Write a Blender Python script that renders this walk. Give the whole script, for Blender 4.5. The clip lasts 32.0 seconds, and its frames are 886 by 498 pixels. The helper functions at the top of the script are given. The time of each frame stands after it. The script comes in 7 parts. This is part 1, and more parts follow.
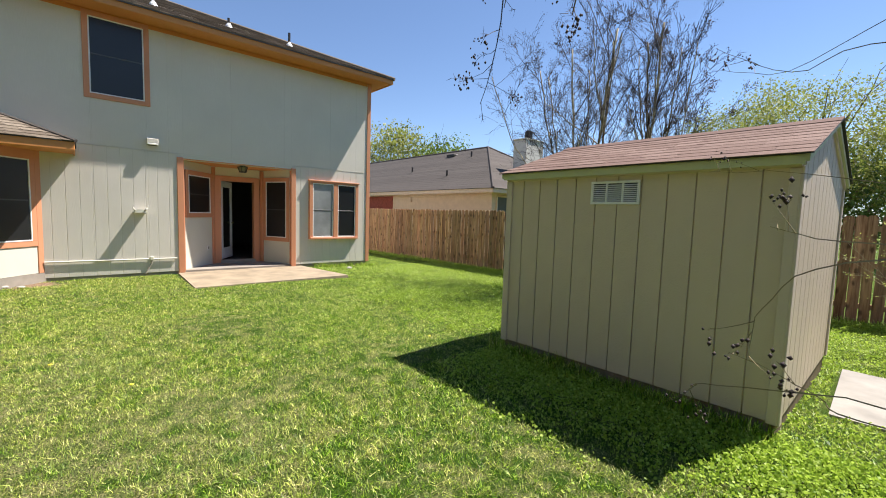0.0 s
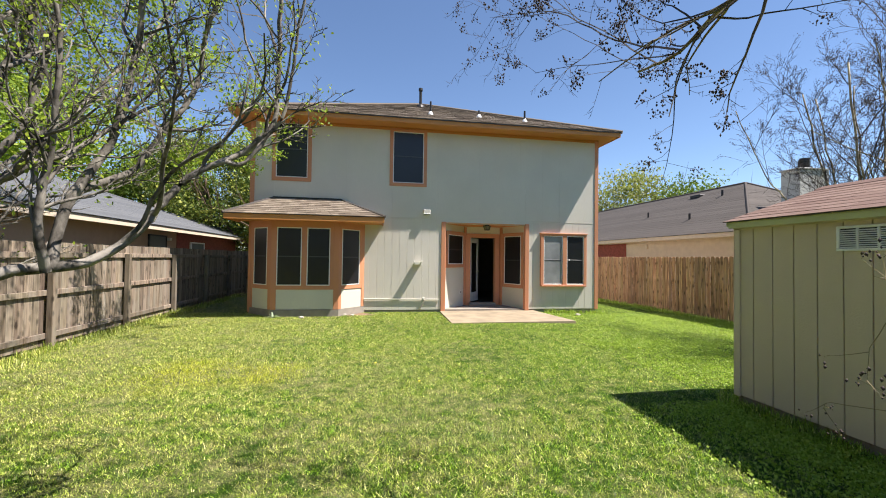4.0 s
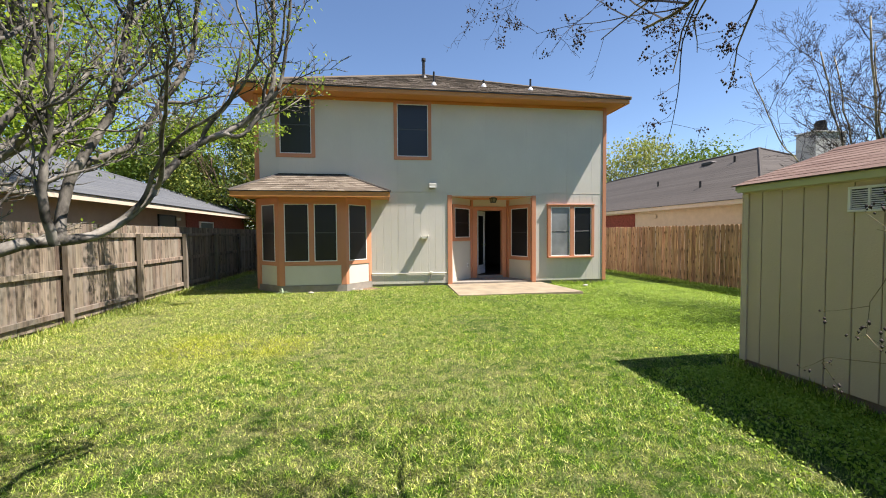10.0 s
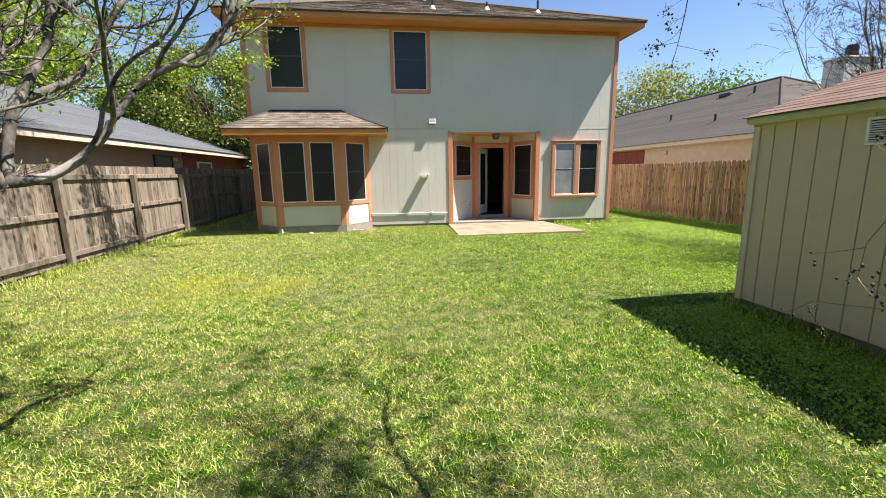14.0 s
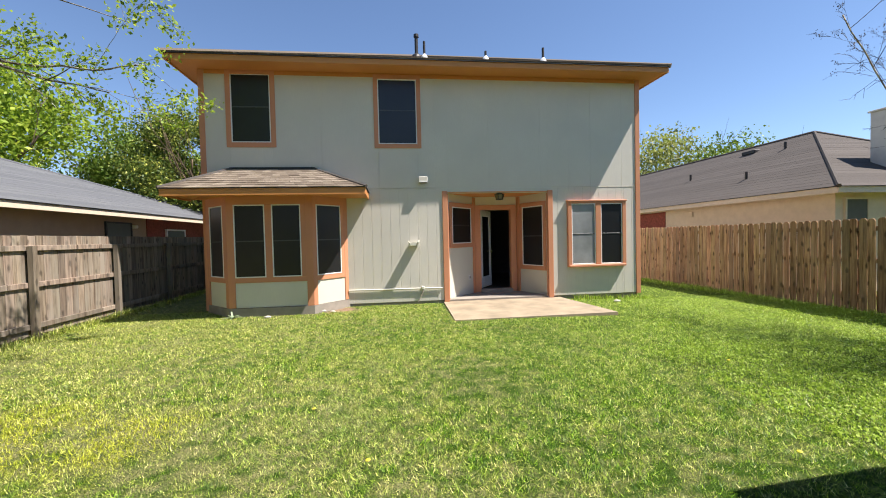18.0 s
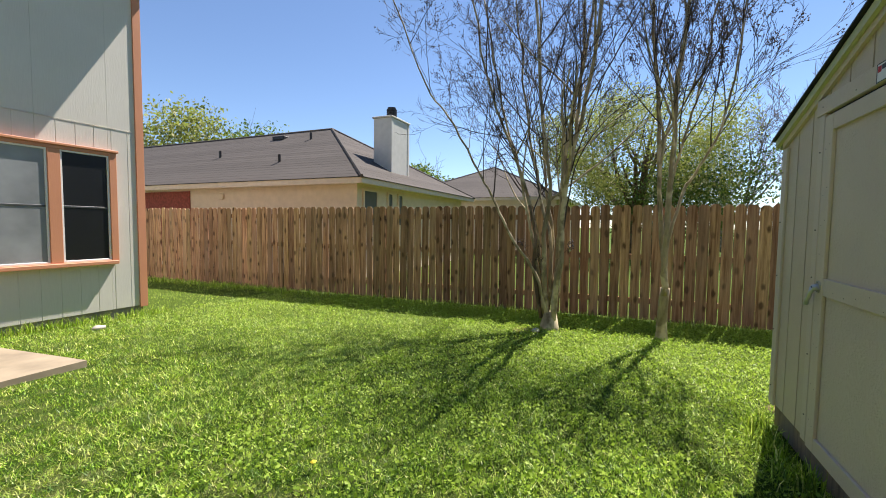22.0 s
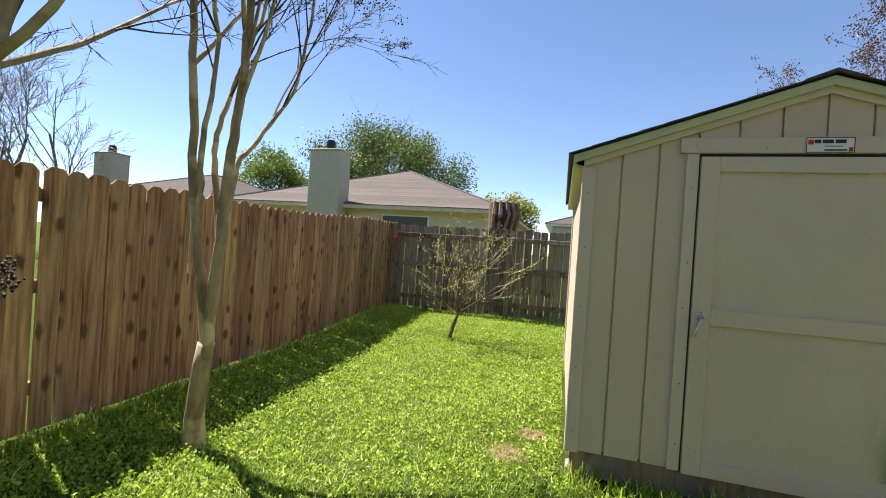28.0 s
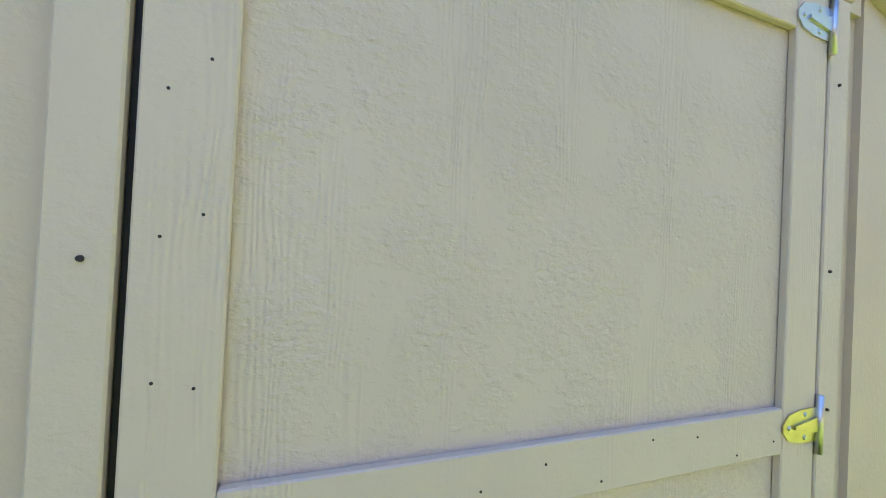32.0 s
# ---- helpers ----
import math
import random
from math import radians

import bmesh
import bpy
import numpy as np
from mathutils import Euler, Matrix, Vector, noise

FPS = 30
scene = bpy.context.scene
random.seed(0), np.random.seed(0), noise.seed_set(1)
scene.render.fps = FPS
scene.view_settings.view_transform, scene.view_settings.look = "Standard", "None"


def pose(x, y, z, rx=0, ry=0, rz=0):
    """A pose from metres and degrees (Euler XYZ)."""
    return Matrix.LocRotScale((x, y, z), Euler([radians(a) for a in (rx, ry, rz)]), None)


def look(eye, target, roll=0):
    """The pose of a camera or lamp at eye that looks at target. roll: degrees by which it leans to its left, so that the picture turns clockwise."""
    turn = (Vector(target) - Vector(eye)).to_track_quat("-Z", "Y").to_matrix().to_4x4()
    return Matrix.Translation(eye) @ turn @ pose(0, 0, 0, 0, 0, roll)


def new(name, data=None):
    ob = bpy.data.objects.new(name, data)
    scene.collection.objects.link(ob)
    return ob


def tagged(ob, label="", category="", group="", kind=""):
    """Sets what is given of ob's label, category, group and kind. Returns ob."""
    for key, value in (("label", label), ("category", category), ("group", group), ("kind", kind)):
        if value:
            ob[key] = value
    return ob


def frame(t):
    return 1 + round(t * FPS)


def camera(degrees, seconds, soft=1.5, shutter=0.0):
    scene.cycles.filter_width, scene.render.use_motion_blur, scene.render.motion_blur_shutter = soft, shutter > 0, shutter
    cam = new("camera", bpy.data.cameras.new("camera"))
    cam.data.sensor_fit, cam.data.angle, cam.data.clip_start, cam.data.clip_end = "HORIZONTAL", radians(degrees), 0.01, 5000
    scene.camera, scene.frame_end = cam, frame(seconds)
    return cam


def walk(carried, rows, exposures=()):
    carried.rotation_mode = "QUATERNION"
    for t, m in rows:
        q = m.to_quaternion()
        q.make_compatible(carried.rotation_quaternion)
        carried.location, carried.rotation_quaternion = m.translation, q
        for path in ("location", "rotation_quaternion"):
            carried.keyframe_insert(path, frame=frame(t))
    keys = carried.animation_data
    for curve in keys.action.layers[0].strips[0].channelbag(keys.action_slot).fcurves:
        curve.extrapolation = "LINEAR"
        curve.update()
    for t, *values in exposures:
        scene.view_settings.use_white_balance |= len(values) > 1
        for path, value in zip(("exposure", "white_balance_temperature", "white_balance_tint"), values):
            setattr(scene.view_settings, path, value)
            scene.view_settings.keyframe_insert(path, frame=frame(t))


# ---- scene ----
cam = camera(94.3, 32.0, 1.0)
PATH = [
    (0, (-6.365, -10.543, 1.463), (-5.043, -9.051, 1.299), 1.81),
    (0.5, (-6.470, -10.750, 1.487), (-5.460, -9.032, 1.317), 1.54),
    (1, (-6.590, -10.952, 1.486), (-5.786, -9.129, 1.314), 1.29),
    (1.5, (-6.661, -11.136, 1.495), (-6.019, -9.249, 1.325), 1.22),
    (2, (-6.614, -11.281, 1.499), (-6.101, -9.356, 1.328), 0.95),
    (2.5, (-6.601, -11.390, 1.520), (-6.183, -9.441, 1.352), 0.80),
    (4.5, (-6.671, -11.420, 1.486), (-6.342, -9.456, 1.670), 0.63),
    (5, (-6.656, -11.400, 1.473), (-6.332, -9.457, 1.821), 0.68),
    (5.5, (-6.672, -11.403, 1.468), (-6.349, -9.496, 1.976), 0.65),
    (6, (-6.683, -11.413, 1.475), (-6.365, -9.539, 2.095), 0.70),
    (6.5, (-6.689, -11.430, 1.477), (-6.373, -9.576, 2.158), 0.61),
    (7, (-6.687, -11.426, 1.472), (-6.373, -9.571, 2.149), 0.57),
    (7.5, (-6.679, -11.419, 1.471), (-6.362, -9.540, 2.079), 0.29),
    (8, (-6.716, -11.441, 1.472), (-6.392, -9.531, 1.969), 0.11),
    (8.5, (-6.705, -11.439, 1.468), (-6.386, -9.496, 1.817), -0.03),
    (9, (-6.700, -11.438, 1.466), (-6.386, -9.473, 1.664), -0.27),
    (9.5, (-6.664, -11.443, 1.459), (-6.360, -9.466, 1.514), -0.28),
    (10, (-6.624, -11.431, 1.457), (-6.325, -9.455, 1.381), -0.42),
    (10.5, (-6.628, -11.442, 1.459), (-6.301, -9.478, 1.270), -0.48),
    (11, (-6.621, -11.431, 1.450), (-6.240, -9.487, 1.175), -0.51),
    (11.5, (-6.629, -11.412, 1.453), (-6.178, -9.492, 1.121), -0.53),
    (12, (-6.617, -11.395, 1.438), (-6.124, -9.490, 1.080), -0.53),
    (12.5, (-6.613, -11.394, 1.440), (-6.132, -9.487, 1.074), -0.53),
    (13, (-6.591, -11.396, 1.440), (-6.172, -9.475, 1.075), -0.70),
    (13.5, (-6.510, -11.398, 1.451), (-6.183, -9.460, 1.083), -0.76),
    (15.5, (-6.430, -10.848, 1.453), (-6.221, -8.891, 1.098), -1.15),
    (16, (-6.413, -10.622, 1.418), (-6.192, -8.653, 1.145), -1.18),
    (16.5, (-6.352, -10.323, 1.385), (-6.126, -8.343, 1.215), -1.21),
    (17, (-6.207, -9.988, 1.424), (-5.978, -8.004, 1.322), -1.25),
    (17.5, (-6.049, -9.639, 1.455), (-5.816, -7.654, 1.392), -1.26),
    (18, (-5.903, -9.250, 1.478), (-5.659, -7.265, 1.423), -1.34),
    (18.5, (-5.749, -8.808, 1.469), (-5.473, -6.828, 1.411), -1.41),
    (19, (-5.532, -8.376, 1.432), (-5.210, -6.403, 1.373), -1.48),
    (19.5, (-5.337, -7.952, 1.420), (-4.930, -5.994, 1.356), -1.42),
    (20, (-5.155, -7.549, 1.398), (-4.611, -5.626, 1.326), -1.28),
    (20.5, (-4.934, -7.142, 1.370), (-4.168, -5.296, 1.294), -1.18),
    (21, (-4.676, -6.822, 1.359), (-3.579, -5.152, 1.265), -0.68),
    (21.5, (-4.348, -6.641, 1.328), (-2.847, -5.324, 1.223), 0.10),
    (22, (-3.890, -6.571, 1.310), (-2.056, -5.781, 1.195), 0.71),
    (22.5, (-3.362, -6.562, 1.322), (-1.380, -6.325, 1.205), 1.50),
    (23, (-2.980, -6.383, 1.272), (-0.986, -6.482, 1.165), 2.25),
    (23.5, (-2.544, -6.234, 1.286), (-0.565, -6.506, 1.183), 2.40),
    (24, (-2.081, -5.986, 1.301), (-0.124, -6.384, 1.195), 1.80),
    (24.5, (-1.676, -5.726, 1.328), (0.274, -6.150, 1.197), 1.70),
    (26.5, (-0.296, -5.191, 1.223), (1.300, -6.395, 1.149), 4.27),
    (27, (-0.276, -5.158, 1.259), (0.965, -6.726, 1.219), 3.65),
    (27.5, (-0.184, -5.031, 1.278), (0.693, -6.828, 1.257), 3.90),
    (28, (-0.251, -4.892, 1.292), (0.307, -6.813, 1.290), 3.89),
    (28.5, (-0.522, -4.778, 1.272), (-0.312, -6.767, 1.285), 3.80),
    (29, (-0.701, -4.829, 1.254), (-0.854, -6.823, 1.283), 3.66),
    (29.5, (-0.769, -5.145, 1.224), (-1.199, -7.098, 1.265), 3.47),
    (30, (-0.880, -5.539, 1.206), (-1.480, -7.446, 1.255), 3.21),
    (30.5, (-0.948, -6.010, 1.229), (-1.642, -7.885, 1.271), 2.96),
    (31, (-1.005, -6.444, 1.274), (-1.742, -8.303, 1.312), 2.87),
    (31.5, (-1.100, -6.782, 1.314), (-1.845, -8.637, 1.348), 2.63),
    (32, (-1.137, -7.048, 1.331), (-1.869, -8.909, 1.358), 2.82),
]
walk(cam, [(t, look(eye, target, roll)) for t, eye, target, roll in PATH], [(0, 1.1, 6500, 13.0), (2, 1.15, 6500, 13.0), (4, 1.16, 6500, 13.0), (7, 1.18, 6500, 13.0), (9.5, 1.15, 6500, 13.0), (11, 1.25, 6500, 13.0), (13, 1.3, 6500, 13.0), (18, 1.15, 6500, 13.0), (20, 1.2, 6500, 13.0), (22, 1.12, 6500, 13.0), (23, 1.4, 6700, 15.0), (24, 1.38, 6700, 15.0), (27, 1.2, 6700, 15.0), (28, 1.34, 6700, 15.0), (29, 1.45, 6700, 15.0), (30, 1.7, 6383, 15.3), (31, 2.25, 6250, 17.0), (32, 2.82, 6050, 24.0)])

# ---- world, sun ----
SUN_DIR = Vector((0.58, -0.19, 1.0)).normalized()
world = bpy.data.worlds.new("world")
scene.world = world
world.use_nodes = True
wn = world.node_tree
sky = wn.nodes.new("ShaderNodeTexSky")
sky.sky_type = "NISHITA"
sky.sun_disc = False
sky.sun_elevation = math.asin(SUN_DIR.z)
sky.sun_rotation = math.atan2(SUN_DIR.x, SUN_DIR.y)
sky.altitude, sky.air_density, sky.dust_density, sky.ozone_density = 1500, 1.05, 0.0, 3.6
wn.nodes["Background"].inputs["Strength"].default_value = 0.082
wn.links.new(sky.outputs[0], wn.nodes["Background"].inputs["Color"])
sun = new("sun", bpy.data.lights.new("sun", "SUN"))
sun.data.energy, sun.data.angle, sun.data.color = 5.0, radians(0.53), (1.0, 0.95, 0.88)
sun.matrix_world = look(SUN_DIR * 40, (0, 0, 0))

# ---- materials ----
class Nodes:
    def __init__(self, name):
        self.m = bpy.data.materials.new(name)
        self.m.use_nodes = True
        self.t = self.m.node_tree
        self.bsdf = self.t.nodes["Principled BSDF"]
        self.pos = self.node("ShaderNodeNewGeometry").outputs["Position"]

    def node(self, kind, **inputs):
        n = self.t.nodes.new(kind)
        for k, v in inputs.items():
            self.put(n.inputs[k.replace("_", " ")], v)
        return n

    def put(self, socket, v):
        if isinstance(v, bpy.types.NodeSocket):
            self.t.links.new(v, socket)
        else:
            socket.default_value = v

    def scaled(self, scale, offset=None):
        n = self.t.nodes.new("ShaderNodeMapping")
        self.put(n.inputs["Vector"], self.pos)
        n.inputs["Scale"].default_value = scale
        if offset is not None:
            self.put(n.inputs["Location"], offset)
        return n.outputs[0]

    def noise(self, scale, detail=4.0, rough=0.55, stretch=None, offset=None):
        n = self.t.nodes.new("ShaderNodeTexNoise")
        self.put(n.inputs["Vector"], self.scaled(stretch or (1, 1, 1), offset))
        n.inputs["Scale"].default_value, n.inputs["Detail"].default_value, n.inputs["Roughness"].default_value = scale, detail, rough
        return n.outputs["Fac"]

    def ramp(self, fac, stops):
        n = self.t.nodes.new("ShaderNodeValToRGB")
        el = n.color_ramp.elements
        while len(el) < len(stops):
            el.new(0.5)
        for e, (p, c) in zip(el, stops):
            e.position, e.color = p, c if len(c) == 4 else (*c, 1)
        self.put(n.inputs[0], fac)
        return n.outputs[0]

    def mix(self, fac, a, b, kind="MIX"):
        n = self.t.nodes.new("ShaderNodeMix")
        n.data_type, n.blend_type = "RGBA", kind
        self.put(n.inputs[0], fac)
        self.put(n.inputs[6], a)
        self.put(n.inputs[7], b)
        return n.outputs[2]

    def math(self, kind, a, b=0.0):
        n = self.t.nodes.new("ShaderNodeMath")
        n.operation = kind
        self.put(n.inputs[0], a)
        self.put(n.inputs[1], b)
        return n.outputs[0]

    def random(self):
        return self.t.nodes.new("ShaderNodeObjectInfo").outputs["Random"]

    def island(self):
        return self.t.nodes.new("ShaderNodeNewGeometry").outputs["Random Per Island"]

    def bump(self, height, strength=0.3, distance=0.01, then=None):
        n = self.t.nodes.new("ShaderNodeBump")
        n.inputs["Strength"].default_value, n.inputs["Distance"].default_value = strength, distance
        self.put(n.inputs["Height"], height)
        if then is not None:
            self.put(n.inputs["Normal"], then)
        return n.outputs[0]

    def done(self, color, rough=0.7, normal=None, metal=0.0, spec=None):
        self.put(self.bsdf.inputs["Base Color"], color)
        self.put(self.bsdf.inputs["Roughness"], rough)
        self.put(self.bsdf.inputs["Metallic"], metal)
        if spec is not None:
            self.bsdf.inputs["Specular IOR Level"].default_value = spec
        if normal is not None:
            self.put(self.bsdf.inputs["Normal"], normal)
        return self.m


def scale_color(c, f):
    return tuple(v * f for v in c[:3]) + (1.0,)


def paint(name, color, rough=0.6, grain=0.25, streak=(9, 9, 0.8), dirt=0.14, vary=0.02):
    """Brushed exterior paint on rough-sawn wood panels, with a little dirt."""
    n = Nodes(name)
    fine = n.noise(14, 6, 0.6, streak)
    big = n.noise(0.9, 4, 0.55)
    col = n.mix(n.ramp(big, [(0.35, (0, 0, 0)), (0.75, (1, 1, 1))]), color, scale_color(color, 1 - dirt))
    col = n.mix(n.ramp(fine, [(0.3, (0, 0, 0)), (0.8, (1, 1, 1))]), col, scale_color(color, 0.9))
    hsv = n.node("ShaderNodeHueSaturation", Color=col)
    n.t.links.new(n.math("ADD", n.math("MULTIPLY", n.random(), vary), 1 - vary / 2), hsv.inputs["Value"])
    return n.done(hsv.outputs[0], rough, n.bump(fine, grain, 0.006), spec=0.3)


def embossed(name, color, ridges=0.5, pebbles=0.22, color_dirt=0.12):
    """Board pressed with a wood grain: bands of wavy ridges between pebbly stretches, then painted."""
    n = Nodes(name)
    wave = n.t.nodes.new("ShaderNodeTexWave")
    wave.wave_type, wave.bands_direction, wave.wave_profile = "BANDS", "X", "SIN"
    n.put(wave.inputs["Vector"], n.scaled((1, 1, 0.16)))
    for key, value in (("Scale", 34.0), ("Distortion", 16.0), ("Detail", 2.0), ("Detail Scale", 0.55), ("Detail Roughness", 0.6)):
        wave.inputs[key].default_value = value
    band = n.ramp(n.noise(7.5, 3, 0.55, (1, 1, 0.16)), [(0.53, (0.04, 0.04, 0.04)), (0.60, (1, 1, 1))])
    patch = n.ramp(n.noise(9, 4, 0.6), [(0.40, (0.55, 0.55, 0.55)), (0.60, (1, 1, 1))])
    lump = n.math("MULTIPLY", n.noise(60, 4, 0.6, (0.9, 0.9, 1.3)), patch)
    ridge = wave.outputs["Fac"]
    h = n.math("ADD", n.math("MULTIPLY", n.math("MULTIPLY", ridge, band), ridges), n.math("MULTIPLY", n.ramp(lump, [(0.30, (0, 0, 0)), (0.60, (1, 1, 1))]), pebbles))
    col = n.mix(n.ramp(n.noise(0.8, 5), [(0.35, (0, 0, 0)), (0.7, (1, 1, 1))]), color, scale_color(color, 1 - color_dirt))
    return n.done(col, 0.55, n.bump(h, 1.0, 0.009), spec=0.35)


def fence_wood(name, light, dark, gray, weather):
    """Sawn fence boards: grain along the board, knots, grey weathering, each board its own tone."""
    n = Nodes(name)
    rnd = n.random()
    off = n.node("ShaderNodeCombineXYZ", X=n.math("MULTIPLY", rnd, 31.0), Y=n.math("MULTIPLY", rnd, 17.0), Z=n.math("MULTIPLY", rnd, 53.0)).outputs[0]
    grain = n.noise(24, 6, 0.65, (1, 1, 0.06), off)
    wide = n.noise(2.3, 4, 0.6, (2.2, 2.2, 0.5), off)
    col = n.mix(n.ramp(grain, [(0.36, (0, 0, 0)), (0.64, (1, 1, 1))]), dark, light)
    sep = n.node("ShaderNodeSeparateXYZ", Vector=n.scaled((1.25, 1.25, 0.62), off))
    v = n.t.nodes.new("ShaderNodeTexVoronoi")
    v.voronoi_dimensions = "2D"
    n.put(v.inputs["Vector"], n.node("ShaderNodeCombineXYZ", X=n.math("ADD", sep.outputs["X"], sep.outputs["Y"]), Y=sep.outputs["Z"]).outputs[0])
    v.inputs["Scale"].default_value = 5.0
    some = n.ramp(v.outputs["Color"], [(0.42, (0, 0, 0)), (0.50, (0.92, 0.92, 0.92))])
    col = n.mix(n.math("MULTIPLY", n.ramp(n.math("ADD", v.outputs["Distance"], n.math("MULTIPLY", n.math("ADD", grain, n.noise(11, 3, 0.6, (1, 1, 0.5), off)), 0.28)), [(0.37, (1, 1, 1)), (0.50, (0, 0, 0))]), some), col, scale_color(dark, 0.42))
    some_gray = n.math("ADD", n.math("MULTIPLY", n.math("FRACT", n.math("MULTIPLY", rnd, 13.7)), 1.3), 0.35)
    col = n.mix(n.math("MULTIPLY", n.math("MULTIPLY", n.ramp(wide, [(0.36, (0, 0, 0)), (0.62, (1, 1, 1))]), weather), some_gray), col, gray)
    hsv = n.node("ShaderNodeHueSaturation", Color=col)
    n.t.links.new(n.math("ADD", n.math("MULTIPLY", rnd, 0.60), 0.70), hsv.inputs["Value"])
    n.t.links.new(n.math("ADD", n.math("MULTIPLY", n.math("FRACT", n.math("MULTIPLY", rnd, 7.3)), 0.02), 0.49), hsv.inputs["Hue"])
    return n.done(hsv.outputs[0], 0.85, n.bump(grain, 0.5, 0.004), spec=0.2)


def shingle(name, a, b, c):
    n = Nodes(name)
    g = n.noise(160, 2, 0.7)
    rnd = n.math("FRACT", n.math("ADD", n.island(), n.random()))
    col = n.ramp(rnd, [(0.0, a), (0.45, b), (1.0, c)])
    col = n.mix(n.ramp(g, [(0.35, (0, 0, 0)), (0.65, (1, 1, 1))]), col, scale_color(b, 0.6))
    col = n.mix(n.math("MULTIPLY", n.ramp(n.noise(0.7, 5), [(0.4, (0, 0, 0)), (0.7, (1, 1, 1))]), 0.35), col, scale_color(a, 0.75))
    return n.done(col, 0.92, n.bump(g, 0.6, 0.004), spec=0.15)


def bark(name, a, b, scale=10, stretch=(1, 1, 0.25)):
    n = Nodes(name)
    f = n.noise(scale, 6, 0.62, stretch)
    p = n.noise(scale * 0.35, 3, 0.5)
    col = n.mix(n.ramp(f, [(0.32, (0, 0, 0)), (0.7, (1, 1, 1))]), a, b)
    col = n.mix(n.ramp(p, [(0.52, (0, 0, 0)), (0.60, (0.8, 0.8, 0.8))]), col, scale_color(b, 1.4))
    col = n.mix(n.ramp(n.noise(scale * 0.8, 4, 0.6, (1, 1, 0.5)), [(0.56, (0, 0, 0)), (0.66, (0.45, 0.45, 0.45))]), col, scale_color(a, 0.6))
    return n.done(col, 0.85, n.bump(f, 0.55, 0.01), spec=0.2)


def leafy(name, stops, passing=0.35):
    """Thin leaves, each with its own tone, that let some light through."""
    n = Nodes(name)
    col = n.ramp(n.island(), stops)
    n.done(col, 0.55, spec=0.3)
    tr = n.node("ShaderNodeBsdfTranslucent", Color=n.mix(0.5, col, (0.45, 0.6, 0.08, 1), "MIX"))
    mx = n.node("ShaderNodeMixShader", Fac=passing)
    n.t.links.new(n.bsdf.outputs[0], mx.inputs[1])
    n.t.links.new(tr.outputs[0], mx.inputs[2])
    n.t.links.new(mx.outputs[0], n.t.nodes["Material Output"].inputs["Surface"])
    return n.m


def plain(name, color, rough=0.6, metal=0.0, vary=0.12, scale=6, bump=0.0, spec=None):
    n = Nodes(name)
    f = n.noise(scale, 4)
    col = n.mix(n.ramp(f, [(0.3, (0, 0, 0)), (0.7, (1, 1, 1))]), color, scale_color(color, 1 - vary))
    return n.done(col, rough, n.bump(n.noise(scale * 9, 4), bump, 0.004) if bump else None, metal, spec)


SOIL = [(0.02, -7.80, 0.17), (-0.12, -8.15, 0.14), (-7.05, -0.42, 0.55), (1.75, -5.35, 0.2)]


YELLOWED = [(-8.95, -5.75, 0.75), (-7.95, -5.85, 0.6)]


def lawn_zones(n):
    """Where the lawn is dry, lush or weedy, by broad uneven patches."""
    sep = n.node("ShaderNodeSeparateXYZ", Vector=n.pos)
    broad = n.noise(0.42, 5, 0.6)
    fine = n.noise(5.5, 5, 0.65)
    west = n.math("MULTIPLY_ADD", sep.outputs["X"], -0.026)
    n.put(west.node.inputs[2], -0.10)
    dry = n.math("ADD", n.math("ADD", n.math("MULTIPLY", broad, 0.45), n.math("MULTIPLY", fine, 1.15)), west)
    return n.ramp(dry, [(0.74, (0, 0, 0)), (1.20, (1, 1, 1))]), broad, fine


